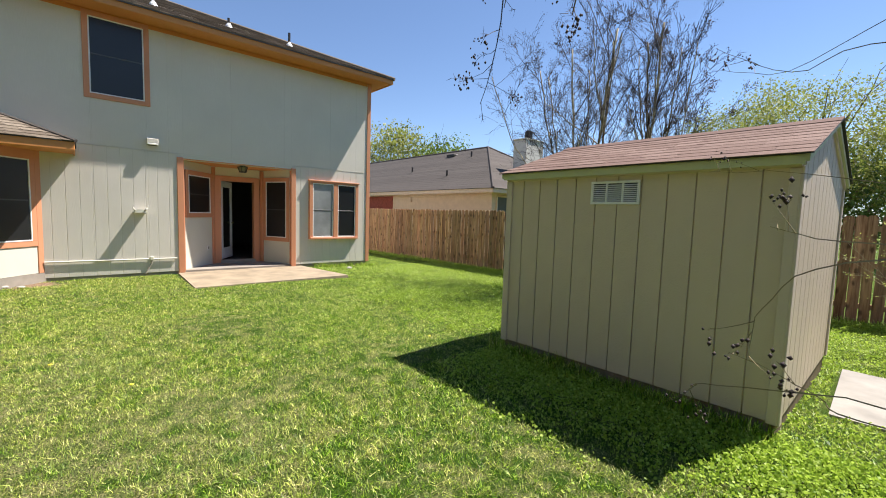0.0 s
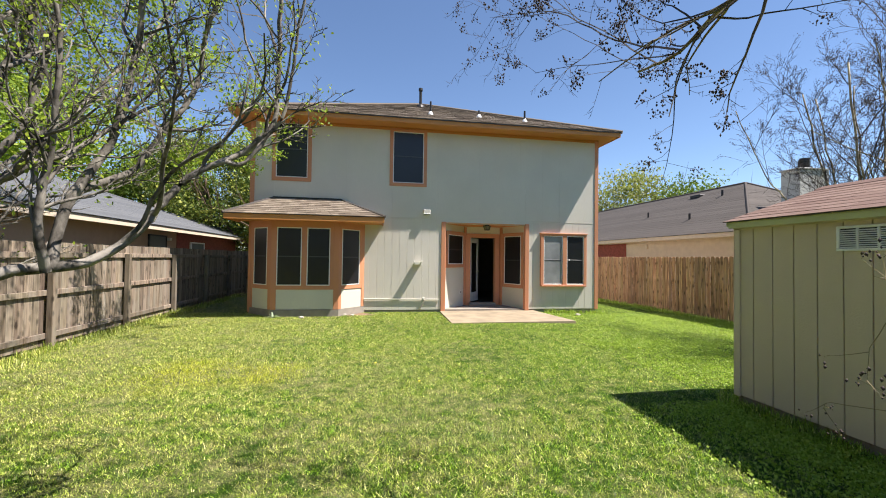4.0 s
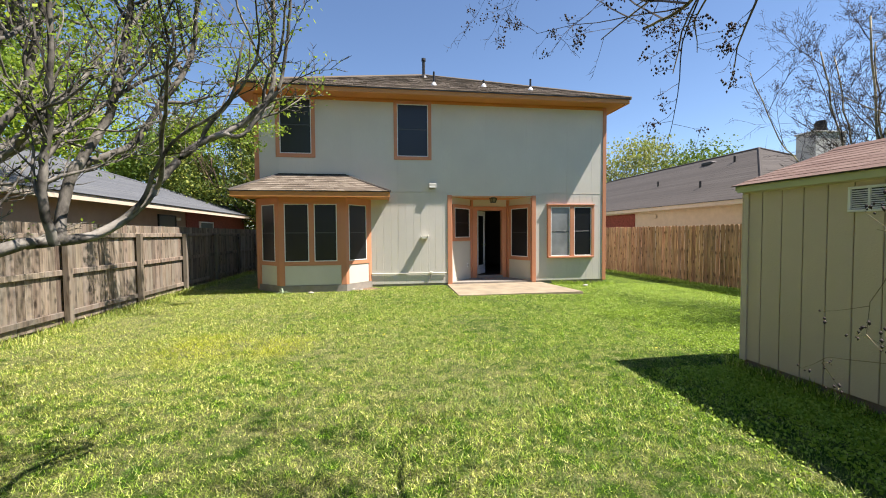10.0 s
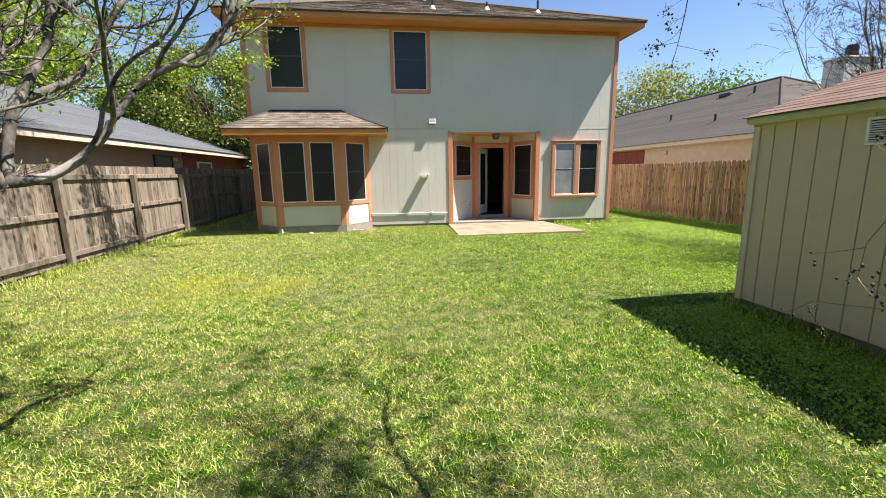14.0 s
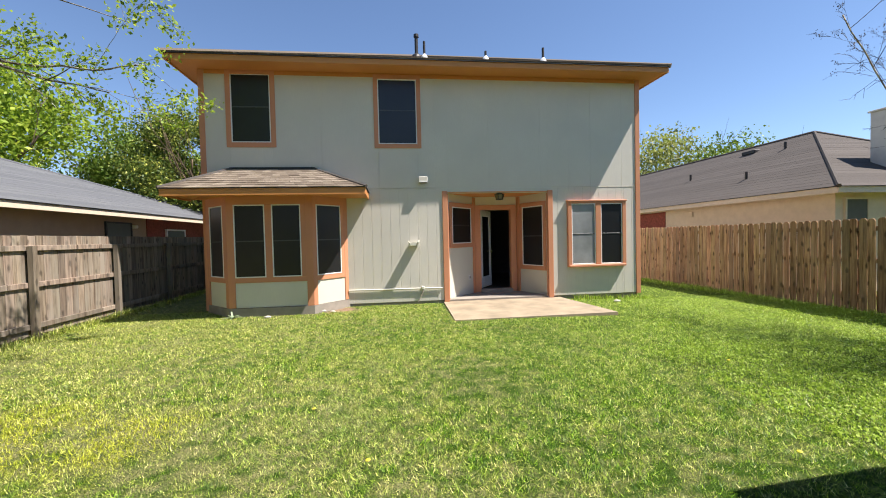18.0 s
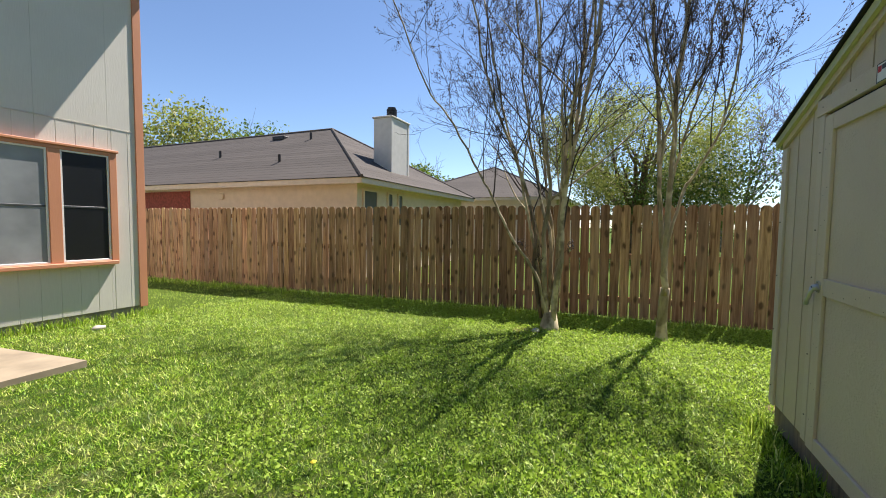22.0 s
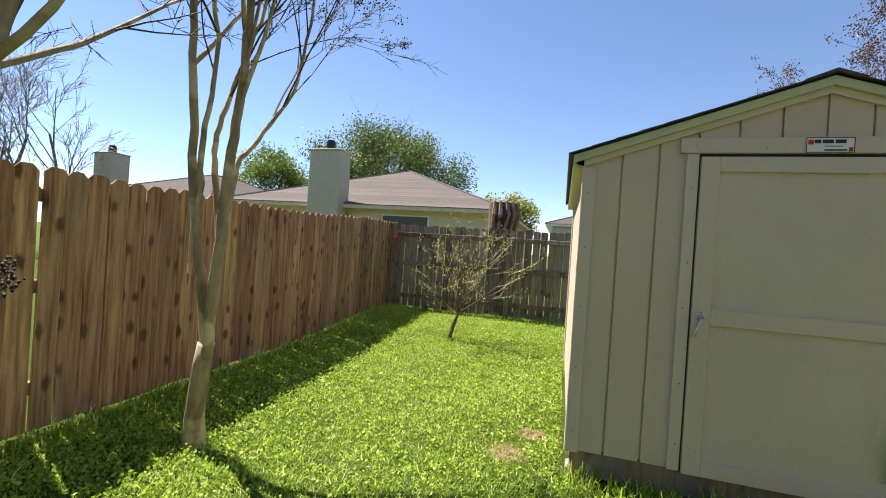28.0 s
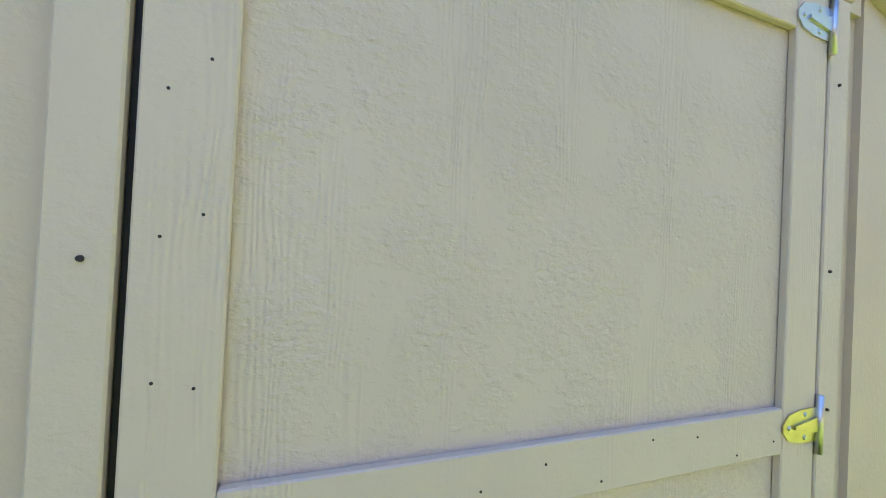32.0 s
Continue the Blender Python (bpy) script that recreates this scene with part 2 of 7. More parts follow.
def lawn(name, blades):
    n = Nodes(name)
    dry, broad, fine = lawn_zones(n)
    if blades:
        pick = n.island()
        # The palest stops put glints of light into single blades' colour.
        green = n.ramp(pick, [(0.0, (0.022, 0.075, 0.005)), (0.5, (0.14, 0.31, 0.012)), (0.80, (0.34, 0.52, 0.035)), (0.90, (0.70, 0.72, 0.25)), (1.0, (0.95, 0.86, 0.52))])
        straw = n.ramp(pick, [(0.0, (0.08, 0.13, 0.015)), (0.45, (0.44, 0.44, 0.10)), (1.0, (0.95, 0.82, 0.45))])
        col = n.mix(n.math("ADD", n.math("MULTIPLY", dry, 0.62), 0.02), green, straw)
        col = n.mix(n.math("MULTIPLY", n.ramp(broad, [(0.55, (0, 0, 0)), (0.7, (1, 1, 1))]), 0.4), col, (0.10, 0.21, 0.07, 1))
        sep = n.node("ShaderNodeSeparateXYZ", Vector=n.pos)
        lush = n.ramp(n.math("ADD", n.math("MULTIPLY", sep.outputs["X"], 0.11), n.math("MULTIPLY", fine, 0.9)), [(0.0, (0, 0, 0)), (0.55, (1, 1, 1))])
        col = n.mix(n.math("MULTIPLY", lush, 0.68), col, n.ramp(pick, [(0.0, (0.10, 0.21, 0.014)), (0.5, (0.40, 0.60, 0.05)), (1.0, (0.85, 0.95, 0.30))]))
        # Fine mottling paints shaded gaps and bright glints into the blade colour.
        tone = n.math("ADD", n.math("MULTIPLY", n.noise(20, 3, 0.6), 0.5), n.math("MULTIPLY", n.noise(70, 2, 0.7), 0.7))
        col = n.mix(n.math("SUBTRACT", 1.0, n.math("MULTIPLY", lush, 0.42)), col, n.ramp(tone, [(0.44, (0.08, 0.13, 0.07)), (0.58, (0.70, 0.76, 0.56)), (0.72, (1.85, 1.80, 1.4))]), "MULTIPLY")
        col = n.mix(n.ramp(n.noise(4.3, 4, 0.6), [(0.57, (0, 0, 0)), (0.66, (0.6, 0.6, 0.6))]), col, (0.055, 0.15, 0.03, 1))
        for px, py, r in YELLOWED:
            away = n.t.nodes.new("ShaderNodeVectorMath")
            away.operation = "DISTANCE"
            n.put(away.inputs[0], n.scaled((1, 0.8, 0)))
            n.put(away.inputs[1], (px, py * 0.8, 0))
            spot = n.math("SUBTRACT", n.math("ADD", n.math("DIVIDE", away.outputs["Value"], r), n.math("MULTIPLY", n.noise(2.2, 5, 0.7), 2.0)), 1.0)
            col = n.mix(n.ramp(spot, [(0.35, (0.75, 0.75, 0.75)), (1.0, (0, 0, 0))]), col, n.ramp(pick, [(0.0, (0.16, 0.20, 0.005)), (1.0, (0.75, 0.74, 0.05))]))
        n.done(col, 0.42, spec=0.35)
        tr = n.node("ShaderNodeBsdfTranslucent", Color=n.mix(0.35, col, (0.60, 0.66, 0.07, 1)))
        mx = n.node("ShaderNodeMixShader", Fac=0.36)
        n.t.links.new(n.bsdf.outputs[0], mx.inputs[1])
        n.t.links.new(tr.outputs[0], mx.inputs[2])
        n.t.links.new(mx.outputs[0], n.t.nodes["Material Output"].inputs["Surface"])
        return n.m
    tuft = n.noise(85, 5, 0.75)
    green = n.mix(tuft, (0.012, 0.032, 0.004, 1), (0.065, 0.13, 0.012, 1))
    straw = n.mix(n.ramp(tuft, [(0.42, (0, 0, 0)), (0.62, (1, 1, 1))]), (0.035, 0.045, 0.010, 1), (0.70, 0.60, 0.30, 1))
    col = n.mix(n.math("MULTIPLY", dry, 0.55), green, straw)
    sep = n.node("ShaderNodeSeparateXYZ", Vector=n.pos)
    lush = n.ramp(n.math("ADD", n.math("MULTIPLY", sep.outputs["X"], 0.11), n.math("MULTIPLY", fine, 0.9)), [(0.0, (0, 0, 0)), (0.55, (1, 1, 1))])
    col = n.mix(n.math("MULTIPLY", lush, 0.8), col, n.mix(tuft, (0.035, 0.06, 0.009, 1), (0.13, 0.18, 0.025, 1)))
    soil = n.ramp(n.noise(1.3, 6, 0.7), [(0.68, (0, 0, 0)), (0.75, (1, 1, 1))])
    col = n.mix(n.math("MULTIPLY", soil, 0.6), col, (0.32, 0.21, 0.12, 1))
    for px, py, r in SOIL:
        d = n.t.nodes.new("ShaderNodeVectorMath")
        d.operation = "DISTANCE"
        n.put(d.inputs[0], n.scaled((1, 1, 0)))
        n.put(d.inputs[1], (px, py, 0))
        spot = n.math("SUBTRACT", n.math("ADD", n.math("DIVIDE", d.outputs["Value"], r), n.math("MULTIPLY", n.noise(5, 5, 0.7), 1.6)), 0.8)
        col = n.mix(n.ramp(spot, [(0.55, (1, 1, 1)), (0.85, (0, 0, 0))]), col, (0.26, 0.175, 0.11, 1))
    return n.done(col, 0.95, n.bump(tuft, 0.9, 0.03), spec=0.1)


M_WALL = paint("house_paint", (0.65, 0.61, 0.53, 1), 0.6, 0.3)
M_PANEL = paint("bay_panel_paint", (0.66, 0.63, 0.53, 1), 0.6, 0.2)
M_TRIM = paint("terracotta_paint", (0.62, 0.27, 0.145, 1), 0.55, 0.25, dirt=0.2)
M_SOFFIT = paint("orange_soffit_paint", (0.62, 0.26, 0.085, 1), 0.55, 0.15)
M_WHITE = plain("white_metal", (0.78, 0.77, 0.74, 1), 0.45, vary=0.08)
M_SCREEN = plain("solar_screen", (0.012, 0.013, 0.014, 1), 0.32, vary=0.3, scale=2, spec=0.5)
# Pale copy of the dark screen, a reflection painted as its colour.
M_SCREEN_PALE = plain("screen_reflection", (0.30, 0.31, 0.31, 1), 0.4, vary=0.5, scale=1.6, spec=0.6)
M_RAILBAR = plain("screen_bar", (0.06, 0.064, 0.065, 1), 0.4)
M_SHED = embossed("shed_paint", (0.61, 0.50, 0.37, 1), 0.03, 0.10, 0.1)
M_SHEDTRIM = embossed("shed_trim_paint", (0.63, 0.525, 0.41, 1), 0.07, 0.09, 0.08)
M_SHEDDOOR = embossed("shed_door_board", (0.645, 0.54, 0.425, 1), 0.10, 0.26)
M_SHEDGREEN = paint("pale_green_fascia", (0.55, 0.56, 0.34, 1), 0.6, 0.2)
M_SKID = fence_wood("treated_skid", (0.36, 0.25, 0.16, 1), (0.19, 0.125, 0.08, 1), (0.2, 0.18, 0.15, 1), 0.6)
M_CEDAR = fence_wood("cedar_board", (0.52, 0.31, 0.17, 1), (0.18, 0.085, 0.04, 1), (0.30, 0.22, 0.15, 1), 0.36)
M_GRAY = fence_wood("weathered_board", (0.30, 0.23, 0.165, 1), (0.10, 0.07, 0.048, 1), (0.27, 0.235, 0.185, 1), 0.6)
M_ROOF = shingle("roof_shingle", (0.12, 0.092, 0.07), (0.22, 0.178, 0.135), (0.36, 0.30, 0.235))
M_ROOF_DARK = shingle("dark_shingle", (0.10, 0.088, 0.078), (0.118, 0.103, 0.092), (0.14, 0.123, 0.11))
M_ROOF_GRAY = shingle("gray_shingle", (0.125, 0.13, 0.14), (0.145, 0.15, 0.16), (0.17, 0.175, 0.182))
M_ROOF_TAN = shingle("tan_shingle", (0.12, 0.103, 0.09), (0.15, 0.13, 0.114), (0.185, 0.16, 0.142))
M_ROOF_RED = shingle("red_shingle", (0.135, 0.075, 0.056), (0.165, 0.094, 0.071), (0.20, 0.115, 0.088))
M_ROOF_SHED = shingle("shed_shingle", (0.18, 0.11, 0.09), (0.235, 0.155, 0.125), (0.30, 0.205, 0.17))
M_BLACK = plain("black_edge", (0.015, 0.015, 0.017, 1), 0.6)
M_CREAM = plain("cream_siding", (0.70, 0.58, 0.44, 1), 0.7, bump=0.2)
M_TAN = plain("tan_wall", (0.42, 0.30, 0.20, 1), 0.75, bump=0.2)
M_CHIM = plain("chimney_board", (0.60, 0.58, 0.53, 1), 0.7, bump=0.2)
M_CHIM_TAN = plain("tan_chimney_board", (0.50, 0.45, 0.35, 1), 0.7, bump=0.2)
M_BRICKRED = plain("red_brick", (0.34, 0.08, 0.055, 1), 0.85, vary=0.5, scale=14)
M_CONC = plain("concrete", (0.36, 0.285, 0.19, 1), 0.88, vary=0.38, scale=2.6, bump=0.3)
M_FOUND = plain("foundation", (0.33, 0.29, 0.24, 1), 0.9, vary=0.3, scale=4, bump=0.4)
M_PALECONC = plain("pale_concrete", (0.33, 0.305, 0.265, 1), 0.85, vary=0.35, scale=3, bump=0.2)
M_METAL = plain("zinc", (0.62, 0.63, 0.62, 1), 0.32, 1.0, 0.15)
M_HANDLE = plain("cast_zinc", (0.60, 0.61, 0.59, 1), 0.45, 0.85, 0.2, 40)
M_BRASS = plain("yellow_zinc", (0.62, 0.57, 0.33, 1), 0.30, 1.0, 0.2, 30)
M_DARKMETAL = plain("dark_metal", (0.045, 0.042, 0.04, 1), 0.5, 0.6)
M_GLASS = plain("dark_glass", (0.02, 0.022, 0.024, 1), 0.06, spec=0.6)
M_FARGLASS = plain("far_window_glass", (0.12, 0.125, 0.115, 1), 0.5, spec=0.25)
M_ROOM = plain("room_wall", (0.24, 0.22, 0.2, 1), 0.9)
M_ROOMFLOOR = plain("room_floor", (0.10, 0.08, 0.06, 1), 0.6)
M_LAMPGLASS = plain("lamp_glass", (0.22, 0.17, 0.10, 1), 0.2)
M_RED = plain("red_ribbon", (0.55, 0.03, 0.03, 1), 0.6)
M_INK = plain("black_print", (0.02, 0.02, 0.02, 1), 0.5)
M_BARK_PALE = bark("smooth_pale_bark", (0.18, 0.138, 0.08, 1), (0.44, 0.365, 0.235, 1), 11)
M_TWIG = plain("twig_bark", (0.06, 0.044, 0.034, 1), 0.8, vary=0.4, scale=9)
M_BARK_GRAY = bark("silver_bark", (0.06, 0.05, 0.042, 1), (0.30, 0.27, 0.235, 1), 22, (1, 1, 0.6))
# Darkened version of the smooth myrtle bark, with shade put into the brown.
M_BARK_SHADE = bark("shaded_smooth_bark", (0.085, 0.066, 0.043, 1), (0.20, 0.165, 0.11, 1), 11)
M_BARK_SILVER = bark("mottled_silver_bark", (0.03, 0.025, 0.02, 1), (0.21, 0.19, 0.16, 1), 20, (1, 1, 0.6))
M_BARK_DARK = bark("dark_bark", (0.075, 0.05, 0.033, 1), (0.16, 0.115, 0.075, 1), 9)
# Lighter twig copy for the low twigs, sunlight painted into the tan.
M_TWIG_SUNLIT = plain("sunlit_tan_twig", (0.30, 0.24, 0.13, 1), 0.8, vary=0.3, scale=9)
M_TWIG_PALE = plain("pale_budding_twig", (0.55, 0.48, 0.27, 1), 0.8, vary=0.3, scale=9)
# Darker copy of the rust pods: their backlit look is put into the colour.
M_POD_BACKLIT = plain("backlit_seed_pod", (0.05, 0.03, 0.027, 1), 0.8, vary=0.4, scale=30)
M_POD_RUST = plain("rust_seed_pod", (0.15, 0.085, 0.07, 1), 0.8, vary=0.5, scale=30)
M_LEAF_BRIGHT = leafy("spring_leaf", [(0, (0.05, 0.105, 0.01)), (0.5, (0.21, 0.32, 0.022)), (1, (0.42, 0.48, 0.05))], 0.42)
M_LEAF_BUD = leafy("opening_bud", [(0, (0.22, 0.26, 0.06)), (0.5, (0.46, 0.44, 0.16)), (1, (0.70, 0.62, 0.32))], 0.4)
M_LEAF_MID = leafy("mid_leaf", [(0, (0.05, 0.10, 0.012)), (0.5, (0.10, 0.17, 0.02)), (1, (0.20, 0.27, 0.04))], 0.2)
M_LEAF_DARK = leafy("dark_leaf", [(0, (0.022, 0.05, 0.012)), (0.5, (0.06, 0.11, 0.022)), (1, (0.14, 0.20, 0.05))], 0.15)
M_LEAF_OLIVE = leafy("olive_leaf", [(0, (0.10, 0.105, 0.03)), (0.5, (0.22, 0.205, 0.065)), (1, (0.40, 0.36, 0.13))])
M_LEAF_GOLD = leafy("gold_leaf", [(0, (0.08, 0.09, 0.014)), (0.5, (0.19, 0.18, 0.022)), (1, (0.32, 0.26, 0.035))])
M_LEAF_DRY = leafy("far_bare_twigs", [(0, (0.13, 0.10, 0.095)), (0.5, (0.21, 0.165, 0.16)), (1, (0.31, 0.245, 0.24))], 0.0)
# Leaf tones carry painted light: near-black for shaded gaps, gold for sun highlights.
M_LEAF_SUN = leafy("sunlit_evergreen_leaf", [(0, (0.016, 0.04, 0.006)), (0.45, (0.075, 0.12, 0.014)), (1, (0.34, 0.35, 0.06))], 0.12)
M_STONE = plain("pale_stone", (0.55, 0.50, 0.42, 1), 0.85, vary=0.3, scale=20, bump=0.4)
M_THISTLE = leafy("thistle_leaf", [(0, (0.20, 0.27, 0.15)), (1, (0.42, 0.48, 0.34))], 0.2)
M_WEED = leafy("weed_leaf", [(0, (0.15, 0.25, 0.02)), (0.5, (0.32, 0.47, 0.045)), (1, (0.55, 0.68, 0.14))], 0.45)
M_YELLOW = plain("yellow_bloom", (0.8, 0.62, 0.03, 1), 0.6)
M_LAWN = lawn("lawn_ground", False)
M_BLADE = lawn("lawn_blades", True)

# ---- mesh tools ----
class Mesh:
    """Collects corners and faces, then becomes one mesh."""

    def __init__(self):
        self.v, self.f = [], []

    def add(self, verts, faces):
        k = len(self.v)
        self.v.extend(tuple(p) for p in verts)
        self.f.extend(tuple(i + k for i in f) for f in faces)
        return self

    def box(self, x0, x1, y0, y1, z0, z1):
        return self.add([(x, y, z) for z in (z0, z1) for y in (y0, y1) for x in (x0, x1)], BOX)

    def cbox(self, x0, x1, y0, y1, z0, z1, c=0.006):
        """A box with small chamfers."""
        lo, hi = (x0, y0, z0), (x1, y1, z1)
        c = min(c, *(abs(hi[i] - lo[i]) * 0.3 for i in range(3)))
        out = []
        for s in CHAMFER:
            p = []
            for i in range(3):
                end = hi[i] if s[i] > 0 else lo[i]
                p.append(end if i == s[3] else end - c * s[i])
            out.append(p)
        return self.add(out, CHAMFER_FACES)

    def quad(self, a, b, c, d):
        return self.add([a, b, c, d], [(0, 1, 2, 3)])

    def prism(self, poly, y0, y1):
        """A polygon of (x, z) pushed through from y0 to y1."""
        n = len(poly)
        self.add([(x, y0, z) for x, z in poly] + [(x, y1, z) for x, z in poly],
                 [tuple(range(n)), tuple(range(2 * n - 1, n - 1, -1))] + [(i, i + n, (i + 1) % n + n, (i + 1) % n) for i in range(n)])
        return self

    def slab(self, poly, z0, z1):
        """A polygon of (x, y) pushed through from z0 to z1."""
        n = len(poly)
        return self.add([(x, y, z0) for x, y in poly] + [(x, y, z1) for x, y in poly],
                        [tuple(range(n - 1, -1, -1)), tuple(range(n, 2 * n))] + [(i, (i + 1) % n, (i + 1) % n + n, i + n) for i in range(n)])

    def thick(self, poly, normal, d):
        """A flat 3D polygon given thickness d against its normal."""
        n, nv = len(poly), Vector(normal).normalized() * d
        top = [Vector(p) for p in poly]
        return self.add(top + [p - nv for p in top],
                        [tuple(range(n)), tuple(range(2 * n - 1, n - 1, -1))] + [(i, i + n, (i + 1) % n + n, (i + 1) % n) for i in range(n)])

    def tube(self, points, radii, sides=6, cap=True):
        pts = [Vector(p) for p in points]
        rings, up = [], Vector((0.31, 0.17, 0.93))
        for i, p in enumerate(pts):
            d = (pts[min(i + 1, len(pts) - 1)] - pts[max(i - 1, 0)])
            d = d.normalized() if d.length > 1e-9 else Vector((0, 0, 1))
            a = d.cross(up if abs(d.dot(up)) < 0.95 else Vector((1, 0, 0))).normalized()
            b = d.cross(a)
            rings.append([p + (a * math.cos(6.28319 * s / sides) + b * math.sin(6.28319 * s / sides)) * radii[i] for s in range(sides)])
        faces = [(i * sides + s, i * sides + (s + 1) % sides, (i + 1) * sides + (s + 1) % sides, (i + 1) * sides + s)
                 for i in range(len(pts) - 1) for s in range(sides)]
        if cap:
            faces += [tuple(range(sides)), tuple(range(len(pts) * sides - 1, (len(pts) - 1) * sides - 1, -1))]
        return self.add([p for r in rings for p in r], faces)

    def moved(self, m):
        self.v = [tuple(m @ Vector(p)) for p in self.v]
        return self

    def mesh(self, name, material, smooth=False):
        me = bpy.data.meshes.new(name)
        me.from_pydata(self.v, [], self.f)
        me.materials.append(material)
        bm = bmesh.new()
        bm.from_mesh(me)
        bmesh.ops.recalc_face_normals(bm, faces=bm.faces)
        bm.to_mesh(me)
        bm.free()
        if smooth:
            me.polygons.foreach_set("use_smooth", [True] * len(me.polygons))
        return me


BOX = [(0, 2, 3, 1), (4, 5, 7, 6), (0, 1, 5, 4), (2, 6, 7, 3), (0, 4, 6, 2), (1, 3, 7, 5)]
CHAMFER = [(sx, sy, sz, a) for sz in (-1, 1) for sy in (-1, 1) for sx in (-1, 1) for a in range(3)]


def chamfer_faces():
    bm = bmesh.new()
    for s in CHAMFER:
        bm.verts.new([s[i] * (1.0 if i == s[3] else 0.8) for i in range(3)])
    bm.verts.ensure_lookup_table()
    bmesh.ops.convex_hull(bm, input=bm.verts)
    bmesh.ops.dissolve_limit(bm, angle_limit=0.01, verts=bm.verts, edges=bm.edges)
    bm.verts.index_update()
    faces = [tuple(v.index for v in f.verts) for f in bm.faces]
    bm.free()
    return faces


CHAMFER_FACES = chamfer_faces()


def thing(name, label, category, at=(0, 0, 0), group="", kind=""):
    ob = new(name)
    ob.location = at
    ob.empty_display_size = 0.2
    return tagged(ob, label, category, group, kind)


def part(name, mesh, material, parent=None, label="", smooth=False, m=None):
    """One mesh object, as a child of a thing or of a part where a parent is given. mesh: a Mesh or ready mesh data."""
    data = mesh.mesh(name, material, smooth) if isinstance(mesh, Mesh) else mesh
    ob = new(name, data)
    if parent is not None:
        ob.parent = parent
    if m is not None:
        ob.matrix_basis = m
    if label:
        ob["label"] = label
    return ob


def single(name, mesh, material, label, category, group="", kind="", smooth=False):
    return tagged(part(name, mesh, material, smooth=smooth), label, category, group, kind)


def smooth_step(x, a, b):
    t = min(1, max(0, (x - a) / (b - a)))
    return t * t * (3 - 2 * t)


def ground_z(x, y):
    """The lawn falls a little towards the east fence and rises towards the south-west corner."""
    low = -0.13 * smooth_step(x, -4.0, 2.2) * smooth_step(y, -12.5, -9)
    high = 0.14 * smooth_step(-x, 7, 11.5) * smooth_step(-y, 6, 12)
    return low + high


def cloud(name, centers, size, material, parent, seed, flat=0.55, sides=4, kind="stuff"):
    """Small leaves as separate bent quads at the given places."""
    rng = np.random.default_rng(seed)
    c = np.asarray(centers, float)
    n = len(c)
    a = rng.normal(size=(n, 3))
    a /= np.linalg.norm(a, axis=1, keepdims=True)
    b = np.cross(a, rng.normal(size=(n, 3)))
    b /= np.linalg.norm(b, axis=1, keepdims=True)
    s = size * rng.uniform(0.6, 1.35, (n, 1))
    v = np.stack([c - a * s, c + b * s * flat, c + a * s, c - b * s * flat], 1).reshape(-1, 3)
    me = bpy.data.meshes.new(name)
    me.vertices.add(4 * n)
    me.vertices.foreach_set("co", v.ravel())
    me.loops.add(4 * n)
    me.loops.foreach_set("vertex_index", np.arange(4 * n))
    me.polygons.add(n)
    me.polygons.foreach_set("loop_start", np.arange(n) * 4)
    me.update(calc_edges=True)
    me.materials.append(material)
    ob = part(name, me, material, parent)
    if kind:
        ob["kind"] = kind
    return ob

# ---- house ----
house = thing("house", "two-storey grey-green board house with terracotta trim, its patio door standing open", "house")
HX0, HX1, HZ0, HZ1 = -9.83, 0.0, 0.06, 5.12
# openings in the back wall: x0, x1, z0, z1
OPEN = {"w1": (-9.24, -8.40, 3.58, 5.07), "w2": (-6.16, -5.275, 3.56, 5.02), "w3": (-1.76, -0.44, 0.76, 2.21), "alcove": (-4.64, -2.28, -0.1, 2.49)}


def cells(x0, x1, z0, z1, xs, holes):
    """Rectangles that tile a wall between the given columns, leaving the holes out."""
    edges = sorted({x0, x1, *(x for x in xs if x0 < x < x1), *(h[0] for h in holes), *(h[1] for h in holes)})
    edges = [x for x in edges if x0 <= x <= x1]
    for a, b in zip(edges, edges[1:]):
        if b - a < 1e-4:
            continue
        mid, z = (a + b) / 2, z0
        for h in sorted((h for h in holes if h[0] <= mid <= h[1]), key=lambda h: h[2]):
            if h[2] > z:
                yield a, b, z, min(h[2], z1)
            z = max(z, h[3])
        if z < z1:
            yield a, b, z, z1


for a, b, z, w in cells(HX0, HX1, HZ0, HZ1, [], list(OPEN.values())):
    part("wall_panel", Mesh().box(a, b, 0.0, 0.17, z, w), M_WALL, house)
for a, b, c, d in ((HX0, HX0 + 0.16, 0.17, 10.0), (HX1 - 0.16, HX1, 0.17, 10.0), (HX0 + 0.16, HX1 - 0.16, 9.84, 10.0)):
    part("wall_panel", Mesh().box(a, b, c, d, HZ0, HZ1), M_WALL, house)
pitch_x = [HX0 + 0.205 * i for i in range(1, 48)]
JOINT = 2.60
for low, high in ((HZ0, JOINT - 0.006), (JOINT + 0.006, HZ1)):
    seams = pitch_x if low < 1 else pitch_x[5::6]
    for a, b, z, w in cells(HX0, HX1, low, high, seams, list(OPEN.values())):
        gap = 0.0035 if low < 1 else 0.0008
        g0 = gap if any(abs(a - x) < 1e-5 for x in pitch_x) else 0
        g1 = gap if any(abs(b - x) < 1e-5 for x in pitch_x) else 0
        part("siding_board", Mesh().cbox(a + g0, b - g1, -0.004, 0.0125, z, w, 0.0025), M_WALL, house)
part("foundation", Mesh().box(HX0 + 0.03, HX1 - 0.03, 0.02, 9.9, -0.25, HZ0), M_FOUND, house)
